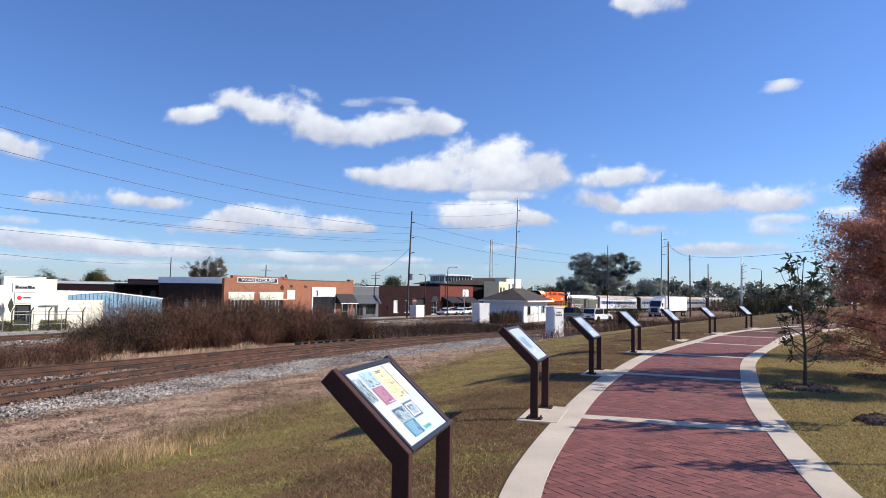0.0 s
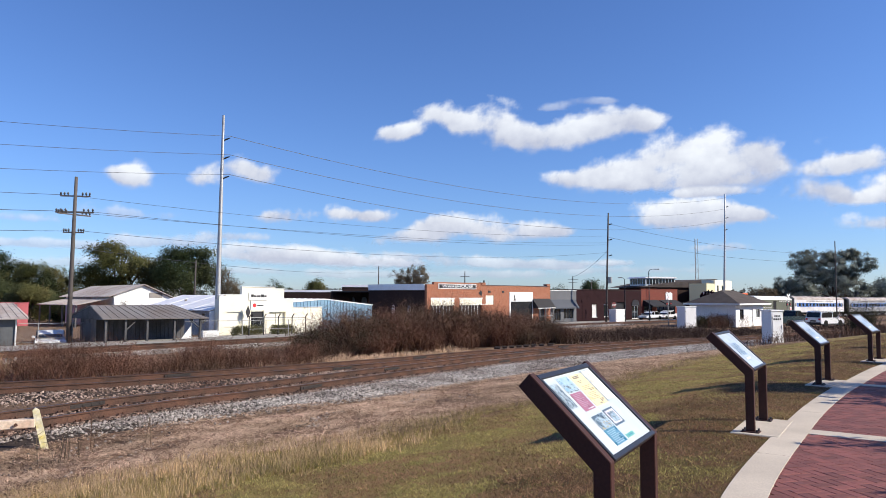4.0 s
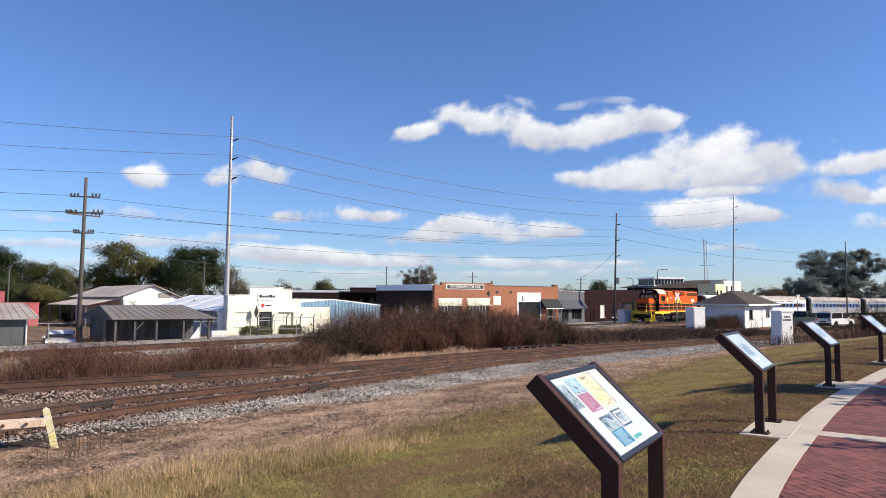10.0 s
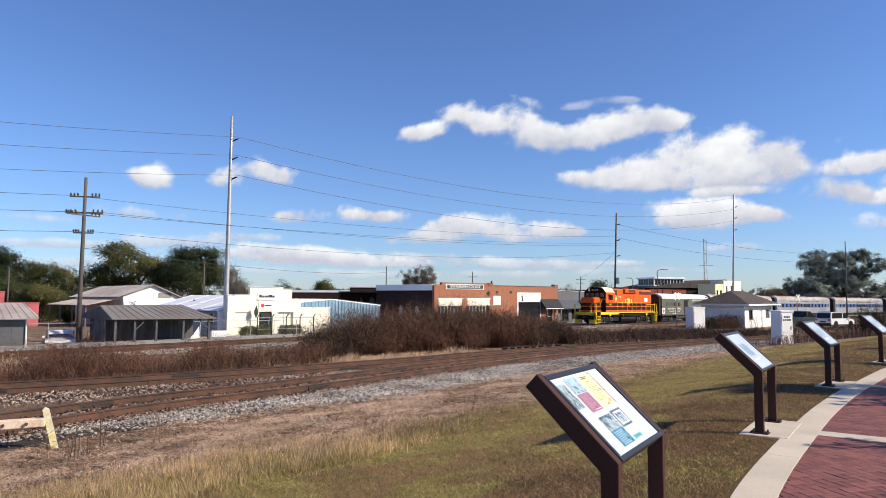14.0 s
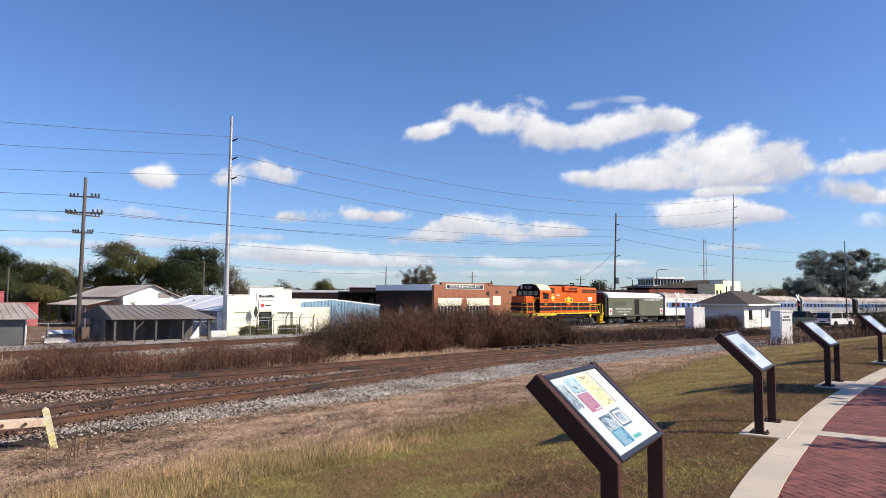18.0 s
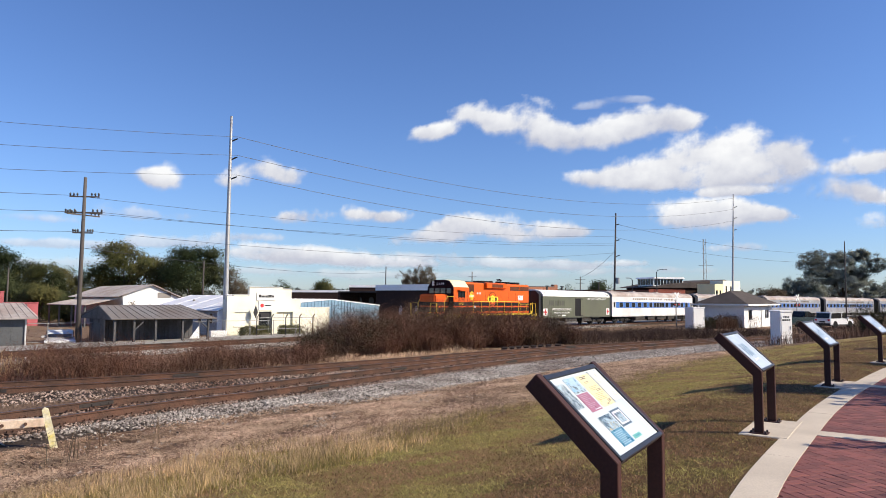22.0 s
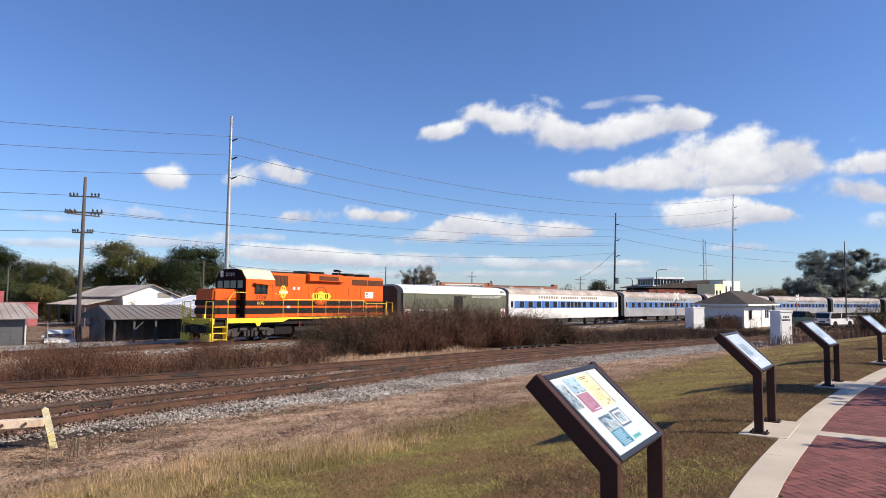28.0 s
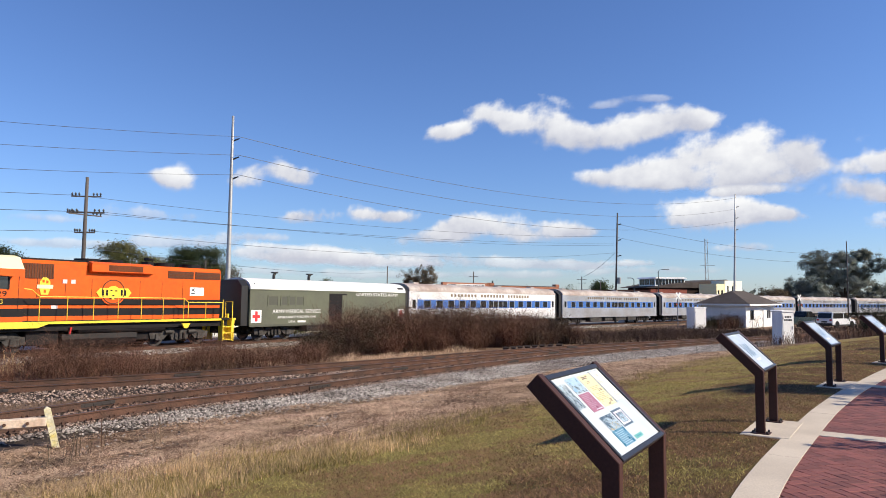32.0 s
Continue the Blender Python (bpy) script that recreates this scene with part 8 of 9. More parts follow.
def coach(i, silver):
    c = thing("passenger_coach", pose(0, 0, 0), "silver passenger coach with a blue window band" if silver else "white passenger coach with a bright blue window band", "railway coach", "coaches of the train")
    half = 12.3
    side = "car_silver" if silver else "car_white"
    car_shell(c, half, side, "car_roof", "rust-stained pale roof", side_top=3.45, crown=4.15)
    n = 13
    for s in (-1, 1):
        y = s * 1.5
        part("window_band", box(-half + 1.05, half - 1.05, y - 0.008, y + 0.008, 2.02, 2.78), "car_blue", c, "bright blue window band")
        for k in range(n):
            x = -half + 2.3 + k * (2 * half - 4.6) / (n - 1)
            big = k in (5, 6)
            w = part("window", box(x - (0.85 if big else 0.5), x + (0.7 if big else 0.42), y - 0.02, y + 0.02, 2.10, 2.70), "glass", c)
            for a in (x - (0.85 if big else 0.5), x + (0.7 if big else 0.42)):
                part("frame", box(a - 0.03, a + 0.03, y - 0.03, y + 0.03, 2.06, 2.74), "car_silver", w)
            if big:
                part("frame", box(x - 0.1, x - 0.04, y - 0.03, y + 0.03, 2.1, 2.7), "car_silver", w)
        for e in (-1, 1):
            d = part("door", box(e * (half - 0.6) - 0.38, e * (half - 0.6) + 0.38, y - 0.015, y + 0.015, 1.1, 3.1), side, c)
            part("door_window", box(e * (half - 0.6) - 0.2, e * (half - 0.6) + 0.2, y - 0.022, y + 0.022, 2.1, 2.75), "glass", d)
            part("step", box(e * (half - 0.6) - 0.35, e * (half - 0.6) + 0.35, min(s * 1.1, s * 1.45), max(s * 1.1, s * 1.45), 0.4, 0.5), "black", d)
        # name board in strokes
        for k in range(26):
            if k in (8, 17):
                continue
            x = -6.6 + k * 0.52
            part("name_stroke", box(x, x + 0.28, y - 0.012, y + 0.012, 3.05, 3.30), "ink_brown", c)
        for z in ((1.2, 1.35, 1.5, 1.65, 1.8) if silver else (1.9,)):
            part("side_bead", box(-half + 0.2, half - 0.2, y - 0.02, y + 0.02, z, z + 0.035), side, c)
        part("skirt", box(-half, half, y - 0.02, y + 0.02, 0.9, 1.06), "car_silver" if silver else "offwhite", c)
        for a, b in ((-6.2, -4.0), (-3.4, -0.6), (0.2, 2.2), (3.0, 5.8)):
            part("underbox", box(a, b, min(s * 0.7, s * 1.36), max(s * 0.7, s * 1.36), 0.42, 0.93, 0.03), "loco_grime", c)
    for x in (-9.5, -3, 4, 10):
        part("roof_vent", box(x - 0.35, x + 0.35, -0.3, 0.3, 4.1, 4.25, 0.03), "car_roof", c)
    for x in (-9.0, 9.0):
        truck_frame(c, x, 2.6, 0.46)
    return c


loco = locomotive()
kitchen = army_car()
TRAIN = [(loco, 8.43), (kitchen, 26.05)]
start = 34.5
for i in range(6):
    TRAIN.append((coach(i, i > 0), start + 12.3 + i * 26.1))


def speed_offset(t):
    """How far the front step lies along the line at t seconds."""
    rows = [(0, 114.0), (9, 79.53), (13, 64.59), (17, 49.57), (28, 7.82), (30, 0.0), (32, -7.77)]
    for (t0, s0), (t1, s1) in zip(rows, rows[1:]):
        if t <= t1:
            return s0 + (s1 - s0) * (t - t0) / (t1 - t0)
    return rows[-1][1]


def train_pose(s):
    x, y, h = train_line(s)
    h = radians(h)
    fwd = Vector((-math.cos(h), -math.sin(h), 0.0115 * math.sin(h) if 0 < y < 160 else 0.0)).normalized()
    left = Vector((0, 0, 1)).cross(fwd).normalized()
    up = fwd.cross(left)
    m = Matrix((fwd, left, up)).transposed().to_4x4()
    m.translation = (x, y, rail_level(y))
    return m


# ---- trees ----
def tree(x, y, top, width, leaf, label, seed, clumps=60, per=34, size=0.42, trunk=0.28, crown_from=0.3, lobes=5, base=None, category="tree", group="", name="tree", gap=0.0, crowns=None):
    z = ground_level(x, y) if base is None else base
    h = top - z
    t = thing(name, pose(x, y, z), label, category, group)
    rng = random.Random(seed)
    part("trunk", tube([(0, 0, -0.2), (rng.uniform(-0.1, 0.1), 0.05, h * 0.25), (rng.uniform(-0.2, 0.2), 0.1, h * 0.6), (rng.uniform(-0.2, 0.2), 0, h * 0.85)],
                       [trunk, trunk * 0.8, trunk * 0.5, trunk * 0.15], 9), "bark", t, smooth=True)
    heads = [(0, 0, h * 0.72, width * 0.34, h * 0.27)]
    for k in range(lobes):
        a = k * 6.283 / lobes + rng.uniform(-0.4, 0.4)
        r = width * rng.uniform(0.2, 0.34)
        zc = h * rng.uniform(crown_from + 0.1, 0.76)
        heads.append((r * math.cos(a), r * math.sin(a), zc, width * rng.uniform(0.16, 0.26), h * rng.uniform(0.12, 0.2)))
    if crowns:
        # the crown's masses, given as (across, height, half width, half height)
        n = math.hypot(x, y)
        heads = [(a * y / n + rng.gauss(0, r * 0.3), -a * x / n + rng.gauss(0, r * 0.3), c - z, r, v) for a, c, r, v in crowns]
    for hx, hy, hz, hr, hv in heads[0 if crowns else 1:]:
        part("limb", tube([(0, 0.05, h * crown_from * rng.uniform(0.8, 1.2)), (hx * 0.5, hy * 0.5, hz * 0.8), (hx, hy, hz + hv * 0.3)], [trunk * 0.5, trunk * 0.3, trunk * 0.1], 6), "bark", t)
    centres = []
    for _ in range(int(clumps * 2.2)):
        hx, hy, hz, hr, hv = rng.choice(heads)
        d = Vector((rng.gauss(0, 1), rng.gauss(0, 1), rng.gauss(0, 1))).normalized() * rng.uniform(0.35 + 0.3 * gap, 1.0)
        centres.append((hx + d.x * hr, hy + d.y * hr, min(hz + d.z * hv, h - 0.3)))
    leaf_mass("crown", centres, int(per * (4.4 if y < 130 else 3.0)), size * (0.8 if gap else 1.1), size * (0.34 if y < 130 else 0.42), leaf, t, seed, (0, 0, h * 0.5))
    return t


far = ("broad dark green oak behind the white buildings", "leaf_oak")
tree(-69.5, 110, 8.9, 9, "leaf_dark", "dark green tree behind the red building", 1, 60, 36, 0.5,
     crowns=[(-0.3, 7.4, 1.9, 1.7), (-1.6, 5.0, 2.2, 2.0), (1.8, 5.2, 1.8, 1.8), (0.0, 2.8, 3.0, 2.0)])
tree(-66.0, 104, 5.2, 6, "leaf_dark", "dense dark green tree behind the rail yard", 2, 45, 34, 0.45, crown_from=0.1)
tree(-61.0, 108, 6.3, 8, "leaf_oak", "olive green tree behind the rail yard", 3, 60, 34, 0.45, crown_from=0.1,
     crowns=[(-1.4, 5.1, 1.6, 1.5), (1.9, 4.8, 2.0, 1.7), (-3.0, 3.2, 2.0, 1.8), (0.0, 2.6, 3.2, 2.0), (3.2, 2.8, 2.0, 1.8)])
tree(-56.5, 100, 4.8, 7, "leaf_dark", "dark leafy tree beside the wooden pole", 4, 55, 34, 0.42, crown_from=0.05)
tree(-51.0, 112, 9.7, 13.5, "leaf_oak", "broad olive-green oak with a rounded crown", 5, 110, 40, 0.5, trunk=0.4, crown_from=0.15, lobes=7,
     crowns=[(-0.2, 8.2, 3.0, 1.9), (0.0, 6.2, 5.0, 2.4), (-3.8, 4.6, 2.8, 2.2), (3.6, 5.2, 3.0, 2.3), (-2.0, 2.8, 4.2, 1.9), (3.5, 2.8, 3.8, 1.9)])
tree(-40.0, 112, 9.1, 11.5, "leaf_dark", "broad dark green oak behind the white roof", 6, 100, 40, 0.48, trunk=0.4, crown_from=0.15, lobes=7,
     crowns=[(-2.7, 7.8, 2.2, 1.4), (2.6, 8.1, 2.7, 1.5), (-3.3, 5.4, 2.5, 2.2), (0.0, 5.8, 3.0, 2.0), (3.6, 5.4, 3.0, 2.3), (0.0, 3.2, 5.6, 1.9)])
tree(-32.3, 108, 6.4, 5.5, "leaf_brown", "thin-leaved tree turning brown", 7, 40, 24, 0.35, crown_from=0.2)
tree(-72, 100, 3.6, 9, "leaf_dark", "dark shrubby tree behind the red building", 8, 50, 34, 0.45, crown_from=0.02)
tree(-48.5, 92, 1.6, 7, "leaf_dark", "dark shrubby thicket beyond the fence", 9, 50, 32, 0.4, crown_from=0.0)
tree(-54.5, 93, 3.4, 6, "leaf_oak", "yellowing shrubby tree beyond the fence", 10, 45, 32, 0.4, crown_from=0.0)
tree(-39.7, 170, 5.4, 6.5, "leaf_dark", "small distant round tree", 11, 40, 30, 0.5)
tree(-29.0, 170, 6.2, 7.5, "leaf_oak", "small distant tree above the roofs", 12, 40, 26, 0.5)
tree(-5.0, 165, 10.0, 11, "leaf_brown", "tall sparse tree with gaps in its crown", 13, 62, 20, 0.42, gap=1.0)
tree(36, 200, 5.0, 7, "leaf_dark", "small distant tree above the roofs", 14, 40, 30, 0.5)
tree(44, 190, 6.4, 9, "leaf_dark", "distant tree beyond the street lamps", 15, 45, 30, 0.55)
tree(24, 200, 4.6, 5, "leaf_dark", "small distant tree above the roofs", 16, 30, 26, 0.5)
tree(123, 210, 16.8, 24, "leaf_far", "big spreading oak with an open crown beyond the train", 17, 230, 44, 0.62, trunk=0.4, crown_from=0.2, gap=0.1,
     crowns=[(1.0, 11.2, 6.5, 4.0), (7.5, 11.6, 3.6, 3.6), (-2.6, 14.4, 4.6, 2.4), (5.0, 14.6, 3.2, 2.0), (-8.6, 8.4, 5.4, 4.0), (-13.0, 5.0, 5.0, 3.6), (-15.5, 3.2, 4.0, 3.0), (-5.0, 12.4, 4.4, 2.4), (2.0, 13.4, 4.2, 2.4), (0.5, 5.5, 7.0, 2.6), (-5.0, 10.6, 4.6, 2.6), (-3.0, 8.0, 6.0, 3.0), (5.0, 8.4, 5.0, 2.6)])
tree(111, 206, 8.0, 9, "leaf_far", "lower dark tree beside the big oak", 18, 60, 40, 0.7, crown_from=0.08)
tree(97, 205, 4.6, 14, "leaf_brown", "brownish thicket beyond the small hut", 19, 80, 30, 0.5, crown_from=0.0)
tree(84, 205, 5.6, 10, "leaf_brown", "bare brownish tree beyond the small hut", 20, 50, 24, 0.45, crown_from=0.1)
tree(137, 205, 8.0, 14, "leaf_far", "lower dark tree beside the big oak", 21, 70, 40, 0.7, crown_from=0.05)


def far_woods():
    """The wood that closes the view: many rounded crowns of uneven height in one mass."""
    rng = random.Random(31)
    centres = []
    for k in range(120):
        a = radians(29 + 49 * (k + rng.random()) / 120)
        r = rng.uniform(255, 330)
        top = (5.0 + 2.4 * noise.noise((a * 9, 0, 0)) + rng.choice((0, 0, 0.6, 1.6, 2.8))) * r / 290
        wide = rng.uniform(2.0, 3.8)
        for _ in range(11):
            f = rng.random() ** 0.7
            q = wide * math.sqrt(max(0.05, 1 - (2 * f - 0.9) ** 2))
            centres.append((r * math.sin(a) + rng.gauss(0, q / 2), r * math.cos(a) + rng.gauss(0, q / 2), -2.5 + (top + 2.5) * f))
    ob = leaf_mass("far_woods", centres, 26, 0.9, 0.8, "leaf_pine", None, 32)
    tagged(ob, "skyline woods with haze put into their grey-green", "woods", kind="stuff")
    ob = leaf_mass("far_woods", [(r * math.sin(a), r * math.cos(a), rng.uniform(-2.5, 0.6)) for a, r in ((radians(rng.uniform(29, 78)), rng.uniform(238, 252)) for _ in range(420))],
                   24, 1.0, 0.6, "leaf_brown", None, 34)
    tagged(ob, "brownish thicket at the foot of the woods", "woods", kind="stuff")
    centres = []
    for k in range(520):
        a = radians(rng.uniform(-42, 28))
        r = rng.uniform(300, 380)
        centres.append((r * math.sin(a), r * math.cos(a), -2.5 + 5.2 * rng.random() ** 0.7))
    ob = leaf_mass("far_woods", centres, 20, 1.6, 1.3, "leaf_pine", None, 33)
    tagged(ob, "low distant woods behind the town roofs", "woods", kind="stuff")


far_woods()


def mulch_ring(x, y, r):
    bm = bmesh.new()
    rng = random.Random(int(x * 10))
    n = 26
    top = bm.verts.new((0, 0, 0.06))
    rings = []
    for f, z in ((0.5, 0.055), (0.85, 0.035), (1.0, -0.05)):
        rings.append([bm.verts.new((r * f * math.cos(k * 6.283 / n) * rng.uniform(0.92, 1.06), r * f * math.sin(k * 6.283 / n) * rng.uniform(0.92, 1.06), z * rng.uniform(0.8, 1.2))) for k in range(n)])
    for k in range(n):
        bm.faces.new((top, rings[0][k], rings[0][(k + 1) % n]))
        for a, b in zip(rings, rings[1:]):
            bm.faces.new((a[k], b[k], b[(k + 1) % n], a[(k + 1) % n]))
    o = part("mulch_ring", bm, "mulch", smooth=True)
    o.matrix_basis = pose(x, y, ground_level(x, y))
    tagged(o, "dark bark mulch ring round a young tree", "mulch ring", "mulch rings")
    spots = [(r * q * math.cos(a), r * q * math.sin(a), 0.05 - 0.035 * q * q) for q, a in ((rng.random() ** 0.5 * 1.08, rng.uniform(0, 6.283)) for _ in range(260))]
    leaf_mass("bark_chips", spots, 5, 0.016, 0.026, "mulch_chip", o, int(x * 10), long=2.2)


def young_magnolia(x, y, top, seed, label, count=34, spread=0.62, low=0.14):
    """A sapling with rising branches, each ending in a whorl of long leaves."""
    z = ground_level(x, y)
    h = top - z
    t = thing("magnolia_sapling", pose(x, y, z), label, "tree", "young trees beside the path")
    rng = random.Random(seed)
    part("trunk", tube([(0, 0, -0.1), (0.03, 0, h * 0.3), (-0.02, 0.03, h * 0.65), (0.02, 0, h * 0.98)], [0.034, 0.026, 0.016, 0.006], 8), "bark", t, smooth=True)
    tips = [((0, 0, h), Vector((0, 0, 1)))]
    for k in range(count):
        f = low + (0.84 - low) * (k + rng.random()) / count
        a = k * 2.4 + rng.uniform(-0.5, 0.5)
        r = spread * (1 - abs(f - 0.4) * 0.6) * rng.uniform(0.55, 1.05)
        tip = (r * math.cos(a), r * math.sin(a), min(h * 1.02, h * f + r * 1.25))
        part("branch", tube([(0, 0, h * f), (tip[0] * 0.6, tip[1] * 0.6, h * f + r * 0.3), tip], [0.011, 0.008, 0.004], 5), "bark", t)
        out = Vector((math.cos(a) * 0.6, math.sin(a) * 0.6, 0.8))
        tips.append((tip, out))
        tips.append(((tip[0] * 0.7, tip[1] * 0.7, h * f + r * 0.5), out))
    bm = bmesh.new()
    for p, out in tips:
        for _ in range(rng.randint(8, 13)):
            d = (out * 0.55 + Vector((rng.gauss(0, 0.6), rng.gauss(0, 0.6), rng.gauss(0, 0.45)))).normalized()
            w = d.cross(Vector((rng.gauss(0, 0.4), rng.gauss(0, 0.4), 1))).normalized()
            long, wide = rng.uniform(0.10, 0.17), rng.uniform(0.021, 0.034)
            s = Vector(p) - out * rng.uniform(0, 0.06)
            v = [bm.verts.new(q) for q in (s, s + d * long * 0.5 + w * wide, s + d * long + Vector((0, 0, -0.03)), s + d * long * 0.5 - w * wide)]
            bm.faces.new(v)
    part("foliage", bm, "leaf_mag", t, "long dark glossy leaves in whorls")
    return t


def bald_cypress(x, y, top, width, seed, label, per=42, clumps=380):
    z = ground_level(x, y)
    h = top - z
    t = thing("cypress_tree", pose(x, y, z), label, "tree", "young trees beside the path")
    rng = random.Random(seed)
    part("trunk", tube([(0, 0, -0.1), (0.02, 0, h * 0.3), (-0.03, 0, h * 0.7), (0, 0, h)], [0.075, 0.055, 0.03, 0.006], 9), "bark", t, smooth=True)
    centres = []
    for k in range(110):
        f = rng.uniform(0.06, 0.97)
        a = rng.uniform(0, 6.283)
        r = width / 2 * (1.02 - f) ** 0.62 * rng.uniform(0.6, 1.0)
        tip = Vector((r * math.cos(a), r * math.sin(a), h * f + 0.16 * r))
        root = Vector((0, 0, h * f * 0.98))
        part("limb", tube([root, root.lerp(tip, 0.6) + Vector((0, 0, 0.05)), tip], [0.014, 0.008, 0.003], 5), "bark", t)
        for j in range(clumps // 54):
            q = root.lerp(tip, rng.uniform(0.2, 1.06))
            centres.append((q.x + rng.gauss(0, 0.05), q.y + rng.gauss(0, 0.05), q.z + rng.gauss(0, 0.05)))
    leaf_mass("foliage", centres, int(per * 2.7), 0.11, 0.024, "leaf_red", t, seed, long=2.4)
    return t


for x, y, r in ((9.64, 9.74, 0.52), (12.6, 10.75, 0.6), (8.35, 6.75, 0.62)):
    mulch_ring(x, y, r)
young_magnolia(8.55, 6.6, 2.75, 9, "bushy young magnolia in a mulch ring by the path", 34, 0.5, 0.3)
young_magnolia(8.2, 4.7, 2.9, 5, "slim young magnolia beside the brick path", 11, 0.3, 0.58)
young_magnolia(9.64, 9.74, 2.3, 3, "young magnolia with glossy dark leaves in a mulch ring", 25, 0.58)
bald_cypress(12.85, 10.7, 4.9, 4.25, 4, "feathery rust-red cypress turning for autumn")
# the last two are added out of view for their shade on the path
bald_cypress(17.5, 14.8, 4.8, 3.4, 6, "feathery rust-red cypress turning for autumn", 30, 220)
bald_cypress(14.8, 7.9, 4.5, 2.8, 7, "feathery rust-red cypress turning for autumn", 30, 220)


# ---- brush, weeds and grass ----
def stems(name, spots, material, label, category, seed, width=0.022, twigs=3, lean=0.25, kind="stuff"):
    """spots: rows of (x, y, height). Each becomes an upright stem with side twigs."""
    rng = np.random.default_rng(seed)
    verts, faces = [], []
    for x, y, h in spots:
        z = ground_level(x, y) - 0.02
        d = rng.normal(0, lean, 2) * h
        a = rng.uniform(0, 6.283)
        wx, wy = math.cos(a) * width / 2, math.sin(a) * width / 2
        mid = (x + d[0] * 0.4, y + d[1] * 0.4, z + h * 0.55)
        tip = (x + d[0], y + d[1], z + h)
        k = len(verts)
        verts += [(x - wx, y - wy, z), (x + wx, y + wy, z), (mid[0] + wx * 0.8, mid[1] + wy * 0.8, mid[2]), (mid[0] - wx * 0.8, mid[1] - wy * 0.8, mid[2]), tip]
        faces += [(k, k + 1, k + 2, k + 3), (k + 3, k + 2, k + 4)]
        for _ in range(twigs):
            f = rng.uniform(0.25, 0.95)
            p = (x + d[0] * f, y + d[1] * f, z + h * f)
            g = rng.normal(0, 1, 3) * h * 0.2
            g[2] = abs(g[2]) * 0.8 + 0.05 * h
            k = len(verts)
            verts += [(p[0] - wx * 0.6, p[1] - wy * 0.6, p[2]), (p[0] + wx * 0.6, p[1] + wy * 0.6, p[2] + width * 0.4), (p[0] + g[0], p[1] + g[1], p[2] + g[2])]
            faces.append((k, k + 1, k + 2))
    me = bpy.data.meshes.new(name)
    me.from_pydata(verts, [], faces)
    me.materials.append(M[material])
    return tagged(new(name, me), label, category, kind=kind)


def along(line, s0, s1, off0, off1, count, height, seed, rough=0.28, clump=0.0):
    """Random places beside a line, from off0 to off1, with a height from a function of how far along (0 to 1) and across (0 to 1)."""
    rng = np.random.default_rng(seed)
    out = []
    while len(out) < count:
        f, g = rng.random(), rng.random()
        s = s0 + (s1 - s0) * f
        i = min(int(np.searchsorted(line.s, s)), len(line.u) - 1)
        u = line.u[i]
        p = line.p[i] + u * (s - line.s[i])
        off = off0 + (off1 - off0) * g
        x, y = p[0] + u[1] * off, p[1] - u[0] * off
        if clump and noise.noise((x * 0.8, y * 0.8, seed)) < clump * rng.uniform(-1, 1):
            continue
        h = height(f, g) * rng.uniform(0.55, 1.1) * (1 + rough * noise.noise((x * 0.5, y * 0.5, 7 + seed)) + 0.6 * rough * noise.noise((x * 1.7, y * 1.7, seed)))
        if h > 0.05:
            out.append((x, y, h))
    return out


ms = lambda x, y: main_line.side(x, y)[1]
S_A, S_B, S_C, S_D = ms(-13.5, 20.2), ms(-2.2, 29.6), ms(12.2, 43.6), ms(31, 58)
big = lambda f, g: 2.12 * smooth(0, 0.24, f) * (1 - 0.2 * smooth(0.7, 1.0, f)) * (0.55 + 0.45 * smooth(0.0, 0.35, g))
stems("brush", along(main_line, S_B + 0.6, S_C, -4.0, -9.5, 15000, big, 11, rough=0.45, clump=0.15), "brush", "dense leafless brown brush between the railway tracks", "brush", 12, 0.013, 15, 0.38)
rng = random.Random(13)
for k in range(9):
    i = int(np.searchsorted(main_line.s, S_B - 0.3 + k * 0.75))
    off = rng.uniform(4.5, 8.0)
    x, y = main_line.p[i][0] - main_line.u[i][1] * off, main_line.p[i][1] + main_line.u[i][0] * off
    sh = thing("evergreen_shrub", on_ground(x, y, 0), "dark olive-brown shrub at the thicket's end", "shrub", "evergreen shrubs")
    h = rng.uniform(0.85, 1.2) + 0.13 * k
    part("stem", tube([(0, 0, -0.1), (0.05, 0, h * 0.6)], [0.05, 0.02], 6), "bark", sh)
    leaf_mass("foliage", [(rng.gauss(0, 0.6), rng.gauss(0, 0.6), h * rng.uniform(0.05, 0.9)) for _ in range(46)], 26, 0.16, 0.042, "thicket", sh, 90 + k)
stems("weeds", along(main_line, S_A - 14, S_B - 1.0, -1.9, -5.4, 7600, lambda f, g: 1.22 - 0.45 * f, 15, rough=1.3, clump=0.8), "weed", "brown dry weeds behind the far rail", "weeds", 16, 0.010, 14, 0.42)
stems("weeds", along(main_line, S_A - 14, S_A + 2, -4.2, -7.5, 900, lambda f, g: 0.8, 25, clump=0.3), "straw", "straw-coloured weeds near the grey hut", "weeds", 26, 0.022, 3, 0.25)
stems("weeds", along(main_line, S_B - 4.0, S_B + 9.0, -2.2, -4.6, 2300, lambda f, g: 0.24, 17, rough=0.9, clump=0.9), "litter", "tan dry grass at the foot of the brush", "weeds", 18, 0.018, 3, 0.35)
stems("weeds", along(main_line, S_C - 2, S_D, -2.4, -11.0, 6000, lambda f, g: 0.7, 19, rough=0.9, clump=0.6), "weed_grey", "low brown weeds beyond the rails", "weeds", 20, 0.02, 9, 0.4)
